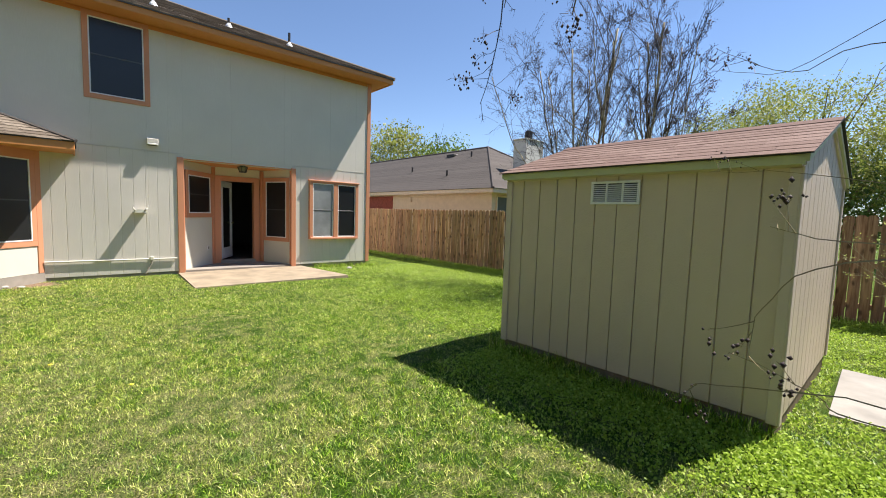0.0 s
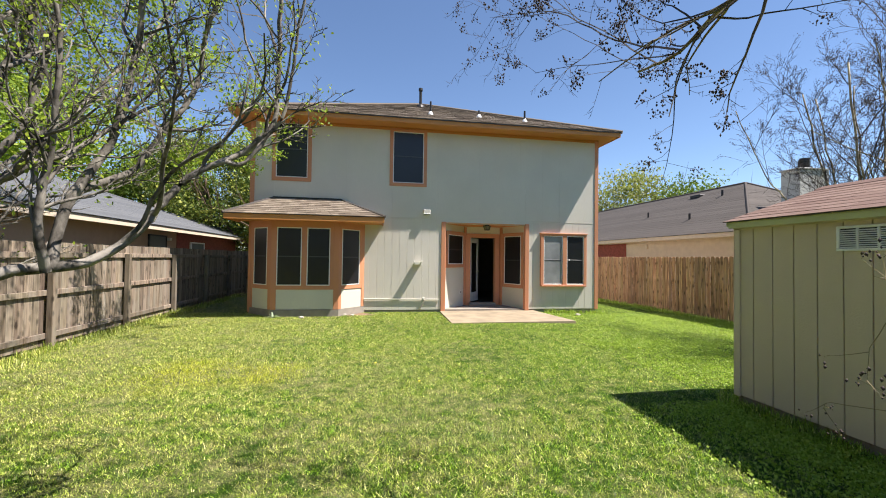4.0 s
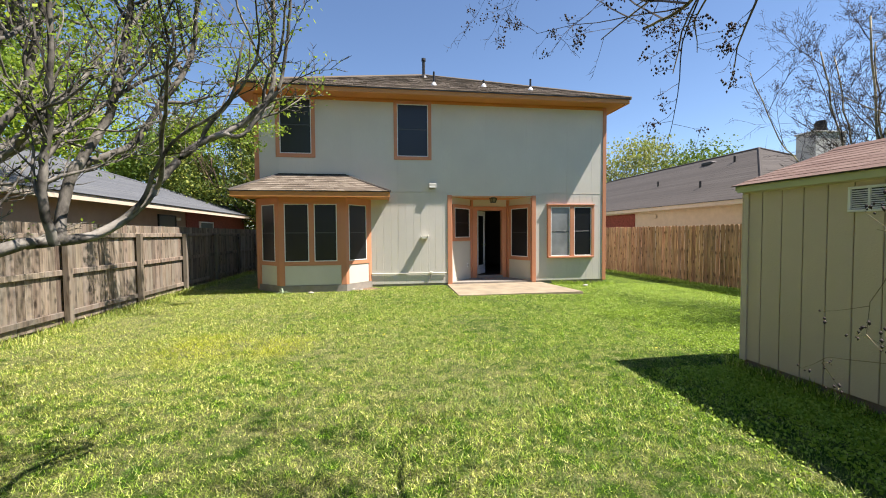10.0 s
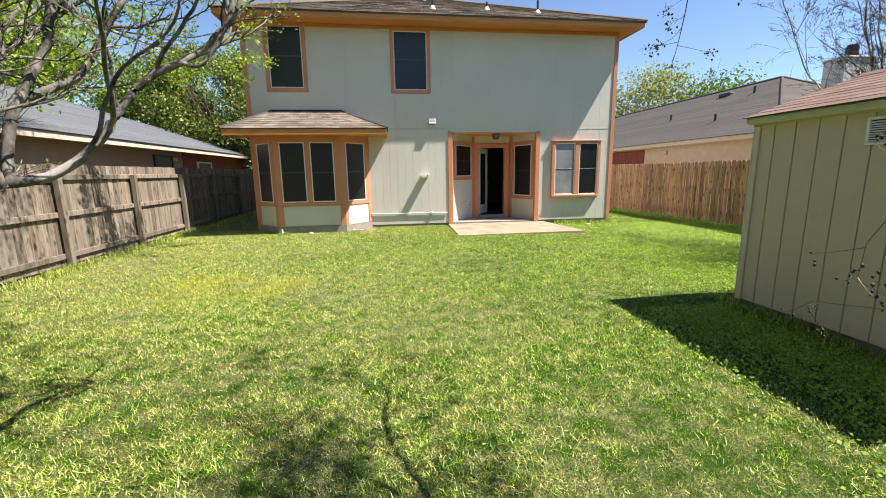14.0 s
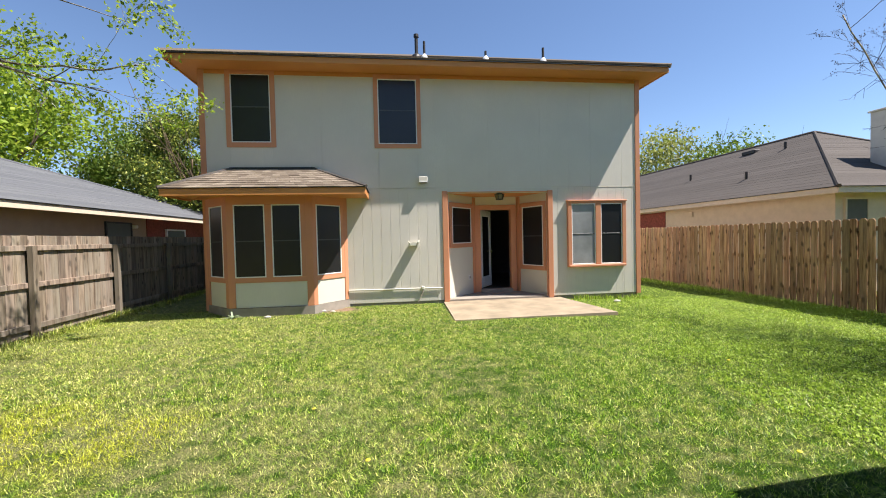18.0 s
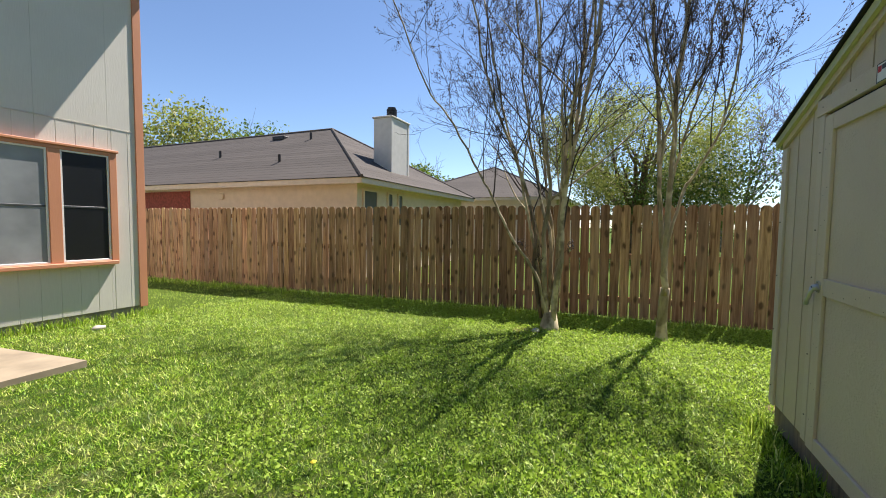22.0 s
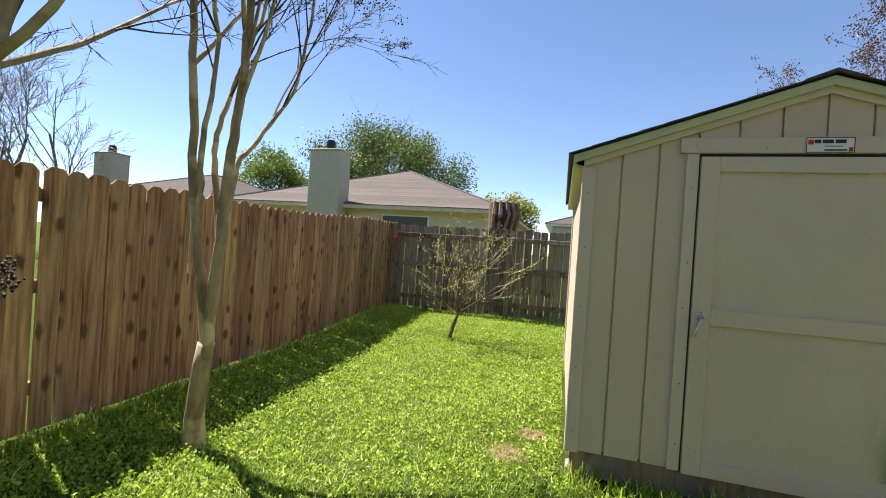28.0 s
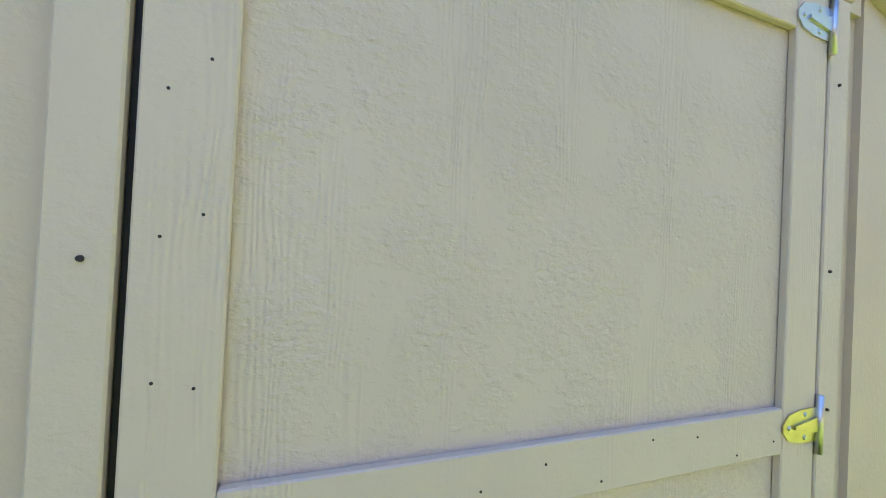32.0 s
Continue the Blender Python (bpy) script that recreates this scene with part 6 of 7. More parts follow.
def pod_cluster(name, places, size, material, parent, seed):
    """Seed capsules as small faceted lumps."""
    rng = np.random.default_rng(seed)
    c = np.asarray([tuple(p) for p in places])
    n = len(c)
    s = size * rng.uniform(0.6, 1.3, (n, 1, 1))
    octa = np.array([(1, 0, 0), (-1, 0, 0), (0, 1, 0), (0, -1, 0), (0, 0, 1.3), (0, 0, -1.3)], float)
    v = (c[:, None] + octa[None] * s + rng.normal(0, size * 0.18, (n, 6, 3))).reshape(-1, 3)
    tri = np.array([(0, 2, 4), (2, 1, 4), (1, 3, 4), (3, 0, 4), (2, 0, 5), (1, 2, 5), (3, 1, 5), (0, 3, 5)])
    f = (np.arange(n)[:, None, None] * 6 + tri[None]).reshape(-1)
    me = bpy.data.meshes.new(name)
    me.vertices.add(6 * n)
    me.vertices.foreach_set("co", v.ravel())
    me.loops.add(24 * n)
    me.loops.foreach_set("vertex_index", f)
    me.polygons.add(8 * n)
    me.polygons.foreach_set("loop_start", np.arange(8 * n) * 3)
    me.update(calc_edges=True)
    me.materials.append(material)
    return tagged(part(name, me, material, parent), kind="stuff")


def leaves_round(tips, per, spread, seed):
    rng = np.random.default_rng(seed)
    c = np.repeat(np.array([tuple(p) for p, _ in tips]), per, 0)
    return c + rng.normal(0, spread, c.shape)


# many-stemmed bare crape myrtle by the east fence
CRAPE = dict(seg=0.14, wob=0.06, up=0.028, kids=[0, 4, 5, 6, 6], angle=(18, 48), short=(0.36, 0.60), bare=0.34, taper=0.38, least=0.0024)


def lean(az, tilt):
    a, t = radians(az), radians(tilt)
    return Vector((math.cos(a) * math.sin(t), math.sin(a) * math.sin(t), math.cos(t)))


def stool(wood, x, y, z, stems, spec, ring=0.09, depth=3, rise=0.3):
    """Stems that stand close together at the foot and then spread."""
    for az, tilt, ln, rad in stems:
        a = radians(az)
        foot = Vector((x + ring * math.cos(a), y + ring * math.sin(a), z))
        knee = foot + Vector((math.cos(a), math.sin(a), 0)) * 0.03 + Vector((0, 0, rise))
        wood.start()
        wood.thick.tube([foot, foot.lerp(knee, 0.5), knee], [rad * 1.5, rad * 1.25, rad], 8)
        wood.limb(knee - Vector((0, 0, 0.02)), lean(az, tilt), ln, rad, depth, spec, top=False)


BX, BYY = 1.98, -5.70
t1 = thing("crape_myrtle", "bare crape myrtle with many smooth pale stems from one base", "tree", (0, 0, 0), group="crape myrtles")
wd = Wood(101, 0.013)
gz = ground_z(BX, BYY) - 0.06
STEM = dict(CRAPE, kids=[0, 4, 4, 6, 9], angle=(16, 56), short=(0.26, 0.50), bare=0.40, taper=0.42, least=0.0030)


def onward(path, d):
    """A place further on past the end of a stem, a little more upright."""
    a, b = Vector(path[-2]), Vector(path[-1])
    return tuple(b + ((b - a).normalized() + Vector((0, 0, 0.6))).normalized() * d)


wd.start()
wd.thick.tube([(BX, BYY, gz), (BX, BYY + 0.01, gz + 0.10), (BX + 0.01, BYY, gz + 0.30)], [0.165, 0.13, 0.085], 12)
for rad, path in ((0.024, [(1.95, -5.66, 0.05), (1.90, -5.50, 0.64), (1.86, -5.15, 1.16), (1.83, -4.88, 1.70), (1.80, -4.66, 2.10), (1.74, -4.20, 2.90), (1.70, -3.85, 3.40)]),
                  (0.032, [(2.00, -5.64, 0.10), (2.04, -5.50, 1.06), (2.05, -5.36, 1.64), (2.05, -5.10, 2.41), (2.04, -4.77, 3.28)]),
                  (0.037, [(1.96, -5.66, 0.00), (1.92, -5.61, 0.71), (1.90, -5.60, 1.23), (1.87, -5.66, 1.60), (1.84, -5.67, 1.94), (1.83, -5.60, 2.40), (1.80, -5.50, 3.40)]),
                  (0.046, [(1.95, -5.74, -0.05), (1.91, -5.77, 0.43), (1.88, -5.84, 0.83), (1.87, -5.84, 1.43), (1.85, -5.88, 1.82), (1.83, -5.95, 2.30), (1.76, -6.20, 3.50)]),
                  (0.040, [(2.05, -5.75, 0.05), (2.10, -5.77, 0.97), (2.13, -5.78, 1.51), (2.16, -5.82, 1.85), (2.20, -5.93, 2.41), (2.22, -6.00, 3.50)]),
                  (0.030, [(2.04, -5.68, 0.20), (2.10, -5.66, 1.10), (2.18, -5.50, 1.66), (2.22, -5.45, 1.94), (2.35, -5.20, 3.20)]),
                  (0.030, [(2.06, -5.68, 0.20), (2.22, -5.66, 1.25), (2.30, -5.58, 1.62), (2.39, -5.52, 2.06), (2.55, -5.40, 3.20)]),
                  (0.034, [(2.02, -5.76, 0.20), (2.05, -5.80, 1.29), (2.08, -5.83, 2.27), (2.10, -5.95, 3.14), (2.12, -6.05, 3.60)]),
                  (0.030, [(2.00, -5.60, 0.05), (2.04, -5.46, 0.94), (2.05, -5.40, 1.17), (2.07, -5.33, 1.51), (2.10, -5.15, 2.30), (2.10, -4.90, 3.10)]),
                  (0.013, [(1.88, -5.84, 1.18), (1.93, -5.98, 2.11), (2.00, -6.36, 2.74), (2.06, -6.82, 3.02)])):
    wd.limb(path[0], (0, 0, 1), 3.6 if rad > 0.02 else 2.0, rad, 4, STEM, path=path + ([onward(path, 1.75)] if rad > 0.02 else []))
low_tip = len(wd.tips)
for path in ([(1.90, -5.78, 0.85), (1.86, -5.90, 0.98), (1.84, -5.98, 1.06)], [(2.02, -5.46, 0.70), (1.98, -5.34, 0.98), (1.97, -5.28, 1.05)], [(1.93, -5.62, 0.5), (1.90, -5.55, 0.75), (1.93, -5.50, 1.02)]):
    wd.limb(path[0], (0, 0, 1), 0.3, 0.004, 1, dict(CRAPE, kids=[0, 5], bare=0.5, short=(0.15, 0.3)), path=path)
tips = wd.into(t1, M_BARK_PALE, M_TWIG)
pod_cluster("seed_pod_mass", pods([t for t in tips[:low_tip] if t[0].z > 3.4], 0.10, 9, 0.03, 1) + pods(tips[low_tip:], 0.6, 7, 0.018, 7), 0.0075, M_POD_BACKLIT, t1, 1)
dead = [(BX, BYY + 0.12, gz + 0.2), (BX - 0.01, BYY + 0.24, gz + 0.85), (BX - 0.05, BYY + 0.22, gz + 1.25), (BX - 0.03, BYY + 0.25, gz + 1.5), (BX - 0.05, BYY + 0.32, gz + 1.80)]
part("dead_stem", Mesh().tube(smooth_path(dead, 4, wd.r), [0.030 - 0.0008 * i for i in range(17)], 8), M_BARK_DARK, t1, "dark dead stump of a stem", smooth=True)

t2 = thing("crape_myrtle", "bare crape myrtle with two slim smooth stems", "tree", (0, 0, 0), group="crape myrtles")
wd = Wood(102, 0.013)
X2, Y2 = 2.04, -7.10
wd.start()
wd.thick.tube(smooth_path([(X2, Y2, -0.20), (X2, Y2, -0.08), (2.04, -7.10, 0.14), (2.01, -7.12, 0.55)], 3, wd.r), [0.10, 0.09, 0.08, 0.072, 0.066, 0.063, 0.061, 0.059, 0.057, 0.055], 12)
for rad, path in ((0.037, [(2.01, -7.12, 0.42), (2.04, -7.10, 0.84), (2.08, -7.05, 1.32), (2.12, -7.00, 2.12), (2.15, -6.97, 2.91), (2.17, -6.90, 3.60)]),
                  (0.042, [(2.00, -7.11, 0.45), (1.94, -7.10, 1.13), (1.91, -7.11, 1.73), (1.87, -7.13, 2.24), (1.84, -7.13, 2.89), (1.80, -7.20, 3.70)]),
                  (0.022, [(1.95, -7.11, 1.10), (2.00, -7.27, 1.76), (1.97, -7.34, 1.90), (1.88, -7.48, 2.18), (1.80, -7.61, 2.51), (1.78, -7.72, 3.20)]),
                  (0.024, [(1.94, -7.11, 1.15), (2.05, -7.13, 1.78), (2.07, -7.17, 2.02), (2.01, -7.27, 2.48), (1.91, -7.42, 3.20)]),
                  (0.022, [(2.08, -7.05, 1.40), (2.02, -7.00, 1.90), (1.98, -7.02, 2.40), (1.95, -6.90, 3.30)])):
    wd.limb(path[0], (0, 0, 1), 3.1, rad, 4, dict(STEM, angle=(12, 38), bare=0.45), path=path + [onward(path, 1.4)])
tips = wd.into(t2, M_BARK_PALE, M_TWIG)
pod_cluster("seed_pod_mass", pods([t for t in tips if t[0].z > 3.2], 0.09, 9, 0.03, 2), 0.0075, M_POD_BACKLIT, t2, 2)

# crape myrtle south-west of the shed whose limb hangs over the lawn
t3 = thing("crape_myrtle", "bare crape myrtle with rust seed heads and backlit-dark ones on one overhanging limb", "tree", (0, 0, 0), group="crape myrtles")
wd = Wood(103)
X3, Y3 = -4.35, -11.6
g3 = ground_z(X3, Y3) - 0.05
stool(wd, X3, Y3, g3, [(100, 4, 3.6, 0.034), (155, 6, 3.7, 0.036), (205, 8, 3.6, 0.036), (255, 7, 3.6, 0.034), (320, 7, 3.7, 0.036), (30, 5, 3.7, 0.036), (60, 2, 4.0, 0.036)], dict(CRAPE, kids=[0, 5, 5, 6], angle=(12, 36), short=(0.30, 0.50), bare=0.40), 0.08)
crown_tips = len(wd.tips)
spec4 = dict(seg=0.09, wob=0.13, up=0.01, kids=[0, 4, 5, 11], angle=(28, 75), short=(0.26, 0.42), bare=0.42, taper=0.28, least=0.0017)
F = [(X3 + 0.03, Y3 + 0.05, g3 + 0.2), (-4.25, -11.3, 1.5), (-4.55, -10.75, 2.45), (-4.66, -10.4, 2.75), (-4.75, -10.1, 2.83), (-4.84, -9.83, 2.86), (-4.9, -9.57, 2.81), (-4.93, -9.33, 2.71), (-5.02, -9.08, 2.70)]
wd.limb(F[0], (0, 0, 1), 4.2, 0.026, 3, dict(spec4, kids=[0, 4, 6, 16], bare=0.55, short=(0.15, 0.27), taper=0.3), path=F)
F2 = [(-4.93, -9.35, 2.71), (-5.14, -9.02, 2.92), (-5.45, -8.8, 3.2), (-5.8, -8.5, 3.3)]
wd.limb(F2[0], (0, 0, 1), 1.5, 0.008, 3, dict(spec4, bare=0.2), path=F2)
G = [(-4.6, -10.6, 2.6), (-4.74, -10.25, 2.94), (-4.9, -10.05, 3.28), (-5.18, -9.8, 3.48), (-5.57, -9.5, 3.62), (-5.88, -9.4, 3.8)]
wd.limb(G[0], (0, 0, 1), 1.9, 0.013, 3, dict(spec4, bare=0.3), path=G)
low_wood = Wood(113)
low = dict(spec4, kids=[0, 2, 3], bare=0.75, short=(0.06, 0.14), wob=0.07)
for twig in ([(-4.4, -11.4, 0.9), (-4.75, -10.85, 1.36), (-5.00, -10.45, 1.38), (-5.00, -10.30, 1.24), (-5.00, -10.28, 1.10)], [(-4.4, -11.45, 0.5), (-4.75, -10.9, 0.95), (-5.00, -10.50, 1.01), (-5.00, -10.43, 1.04), (-5.00, -10.30, 1.09)],
             [(-4.4, -11.4, 1.2), (-4.8, -10.9, 1.40), (-5.00, -10.44, 1.43), (-5.00, -10.30, 1.46)], [(-4.4, -11.4, 0.5), (-4.8, -10.7, 0.98), (-5.00, -10.22, 1.00), (-5.00, -10.14, 0.96)],
             [(-4.3, -11.2, 1.2), (-4.2, -10.5, 1.62), (-4.05, -9.87, 1.72)], [(-4.3, -11.2, 1.7), (-4.45, -10.5, 2.04), (-4.27, -10.19, 2.06), (-4.19, -9.9, 2.25)], [(-4.2, -11.3, 1.8), (-4.0, -10.6, 2.3), (-3.8, -10.1, 2.2), (-3.6, -9.7, 2.35)],
             [(-4.0, -11.4, 1.6), (-3.7, -10.8, 2.1), (-3.4, -10.5, 2.5)]):
    low_wood.limb(twig[0], (0, 0, 1), 1.0, 0.0032, 2, low, path=twig)
tips = wd.into(t3, M_BARK_SHADE, M_TWIG)
low_tips = low_wood.into(t3, M_TWIG_SUNLIT, M_TWIG_SUNLIT)
pod_cluster("seed_pod_mass", pods(low_tips, 0.35, 3, 0.014, 9), 0.0052, M_POD_BACKLIT, t3, 9)
pod_cluster("seed_pod_mass", pods(tips[:crown_tips], 0.75, 12, 0.040, 4), 0.0110, M_POD_RUST, t3, 4)
pod_cluster("seed_pod_mass", pods([t for t in tips[crown_tips:] if t[0].z > 2.0], 0.14, 14, 0.020, 3), 0.0058, M_POD_BACKLIT, t3, 3)

# pale sprawling tree by the west fence, barely in leaf
t4 = thing("fruit_tree", "low spreading tree with silver branches and sparse new leaves", "tree", (0, 0, 0))
wd = Wood(104, 0.006)
X4, Y4 = -8.95, -9.75
g4 = ground_z(X4, Y4) - 0.05
wd.limb((X4, Y4, g4), (0.05, 0.0, 1), 0.80, 0.10, 0, dict(CRAPE, taper=0.8))
spec5 = dict(seg=0.055, wob=0.15, up=0.06, kids=[0, 6, 8, 13], angle=(24, 62), short=(0.15, 0.36), bare=0.16, taper=0.34, least=0.0026, floor=0.05)
top4 = (X4 + 0.04, Y4, g4 + 0.70)
knee4 = (-8.62, -9.70, 1.16)
limbs4 = ((0.030, (top4, knee4, (-8.15, -9.52, 1.40), (-8.10, -9.42, 1.43), (-7.99, -9.28, 1.45), (-7.91, -9.17, 1.52), (-7.82, -9.08, 1.65), (-7.75, -9.00, 1.81), (-7.65, -8.93, 1.95), (-7.47, -8.79, 2.10), (-7.37, -8.78, 2.19), (-7.28, -8.74, 2.33), (-7.26, -8.74, 2.60), (-7.25, -8.77, 2.86), (-7.24, -8.90, 3.28), (-7.35, -9.05, 3.52), (-7.32, -9.18, 3.81))),
          (0.016, ((-7.65, -8.93, 1.95), (-7.52, -8.90, 2.03), (-7.41, -8.86, 2.04), (-7.29, -8.82, 2.23), (-7.21, -8.84, 2.33), (-7.15, -8.86, 2.62), (-7.12, -8.91, 2.84), (-7.06, -8.97, 3.07), (-7.02, -9.08, 3.31), (-7.05, -9.15, 3.48))),
          (0.025, ((-8.04, -9.37, 1.42), (-8.05, -9.32, 1.58), (-8.04, -9.27, 1.74), (-7.99, -9.20, 1.91), (-7.95, -9.15, 2.04), (-7.91, -9.16, 2.15), (-7.90, -9.10, 2.35), (-7.88, -9.06, 2.63), (-7.85, -9.09, 2.85), (-7.80, -9.08, 2.98), (-7.84, -9.12, 3.11), (-7.92, -9.18, 3.22), (-7.95, -9.25, 3.37), (-7.99, -9.35, 3.69))),
          (0.013, ((-7.80, -9.08, 2.98), (-7.72, -9.13, 3.10), (-7.66, -9.16, 3.28), (-7.63, -9.22, 3.45), (-7.65, -9.34, 3.64))),
          (0.022, ((-8.04, -9.27, 1.74), (-8.03, -9.21, 1.80), (-7.97, -9.13, 1.86), (-7.90, -9.04, 1.94), (-7.84, -8.99, 2.07), (-7.76, -8.98, 2.21), (-7.69, -8.94, 2.35), (-7.66, -8.87, 2.54), (-7.64, -8.87, 2.73), (-7.58, -8.92, 2.87), (-7.51, -8.94, 3.04), (-7.41, -8.95, 3.20), (-7.30, -8.94, 3.31))),
          (0.012, ((-7.69, -8.94, 2.35), (-7.75, -8.91, 2.46), (-7.78, -9.00, 2.76), (-7.79, -9.04, 2.93), (-7.83, -9.10, 3.30))),
          (0.020, ((-8.02, -9.42, 1.42), (-8.01, -9.48, 1.57), (-8.00, -9.49, 1.76), (-7.98, -9.49, 1.87), (-7.94, -9.52, 2.07), (-7.92, -9.54, 2.40), (-7.96, -9.62, 2.80), (-7.98, -9.66, 3.10))),
          (0.026, (top4, (-8.65, -9.78, 1.30), (-8.34, -9.70, 1.75), (-8.18, -9.66, 2.10), (-8.14, -9.67, 2.24), (-8.12, -9.68, 2.43), (-8.09, -9.73, 2.66), (-8.09, -9.76, 2.81), (-8.07, -9.82, 2.98), (-8.07, -9.87, 3.12), (-8.06, -9.95, 3.50))),
          (0.013, ((-8.09, -9.76, 2.80), (-8.05, -9.78, 2.96), (-8.00, -9.78, 3.17), (-7.97, -9.79, 3.35))),
          (0.022, (top4, (-8.60, -9.60, 1.40), (-8.30, -9.46, 1.72), (-8.19, -9.39, 1.82), (-8.13, -9.35, 1.89), (-8.07, -9.27, 1.95), (-8.00, -9.19, 2.05), (-7.90, -9.08, 2.20), (-7.70, -8.92, 2.42))),
          (0.020, ((-8.45, -9.52, 1.58), (-8.36, -9.40, 1.95), (-8.27, -9.29, 2.38), (-8.20, -9.29, 2.61), (-8.11, -9.32, 2.88), (-8.05, -9.33, 3.14), (-7.97, -9.41, 3.45))),
          (0.018, ((-8.36, -9.48, 1.66), (-8.18, -9.37, 2.01), (-8.14, -9.34, 2.22), (-8.10, -9.33, 2.44), (-8.04, -9.36, 2.69), (-8.04, -9.40, 2.86), (-8.04, -9.53, 3.12), (-8.01, -9.64, 3.34))),
          (0.016, ((-8.40, -9.72, 1.68), (-8.10, -9.85, 2.15), (-7.96, -10.10, 2.49), (-7.89, -10.09, 2.57), (-7.84, -10.11, 2.65), (-7.84, -10.15, 2.76), (-7.80, -10.2, 3.1))),
          (0.024, (top4, (-8.75, -9.50, 1.30), (-8.60, -9.00, 1.80), (-8.50, -8.50, 2.40), (-8.30, -8.10, 3.10), (-8.20, -7.80, 3.70))),
          (0.024, (top4, (-8.90, -9.40, 1.20), (-9.00, -8.80, 1.65), (-9.00, -8.20, 2.20), (-8.90, -7.60, 2.80), (-8.80, -7.10, 3.30))))
for rad, lp in limbs4:
    wd.limb(lp[0], (0, 0, 1), sum((Vector(b) - Vector(a)).length for a, b in zip(lp, lp[1:])) * 0.8, rad, 3, dict(spec5, bare=0.3 if len(lp) > 8 else 0.12), path=lp)
for az, tilt, ln, rad in ((150, 48, 2.4, 0.03), (190, 42, 2.4, 0.03), (250, 46, 2.4, 0.03), (310, 50, 2.1, 0.028), (350, 42, 2.1, 0.028), (100, 25, 2.8, 0.032)):
    wd.limb((X4 + 0.04, Y4, g4 + 0.62 + 0.1 * wd.r.random()), lean(az, tilt), ln, rad, 3, spec5)
tips = wd.into(t4, M_BARK_SILVER, M_BARK_SILVER)
cloud("foliage", leaves_round([t for t in tips if t[0].y > -8.5 and t[0].z > 2.2 and wd.r.random() < 0.5], 5, 0.04, 15), 0.016, M_LEAF_BRIGHT, t4, 15, 0.5)
cloud("foliage", leaves_round([t for t in tips if wd.r.random() < 0.10], 4, 0.035, 5), 0.012, M_LEAF_BRIGHT, t4, 5, 0.5)

# young fruit tree in the south-east corner
t5 = thing("sapling", "small leaning fruit sapling with opening leaves", "tree", (0, 0, 0))
wd = Wood(105, 0.004)
X5, Y5 = 1.30, -10.88
g5 = ground_z(X5, Y5) - 0.04
trunk5 = [(X5, Y5, g5), (X5 - 0.04, Y5 + 0.0, g5 + 0.2), (X5 - 0.10, Y5 - 0.02, g5 + 0.42)]
wd.limb(trunk5[0], (0, 0, 1), 0.45, 0.03, 0, dict(CRAPE, taper=0.85), path=trunk5)
spec6 = dict(seg=0.08, wob=0.07, up=0.03, kids=[0, 4, 5], angle=(20, 55), short=(0.3, 0.55), bare=0.2, taper=0.3, least=0.002)
for az, tilt, ln, rad in ((0, 40, 0.9, 0.014), (60, 30, 1.0, 0.014), (120, 50, 1.0, 0.014), (170, 45, 1.1, 0.014), (190, 60, 1.15, 0.013), (240, 35, 1.0, 0.014), (300, 45, 0.9, 0.013), (30, 12, 1.15, 0.015), (200, 20, 1.1, 0.014), (350, 62, 0.85, 0.012)):
    a, t = radians(az), radians(tilt)
    d = Vector((math.cos(a) * math.sin(t), math.sin(a) * math.sin(t), math.cos(t)))
    wd.limb((trunk5[2][0], trunk5[2][1], trunk5[2][2] - 0.05 + 0.08 * wd.r.random()), d, ln, rad, 2, spec6)
tips = wd.into(t5, M_BARK_DARK, M_TWIG_PALE)
cloud("foliage", leaves_round(tips, 4, 0.022, 6), 0.012, M_LEAF_BUD, t5, 6, 0.5)


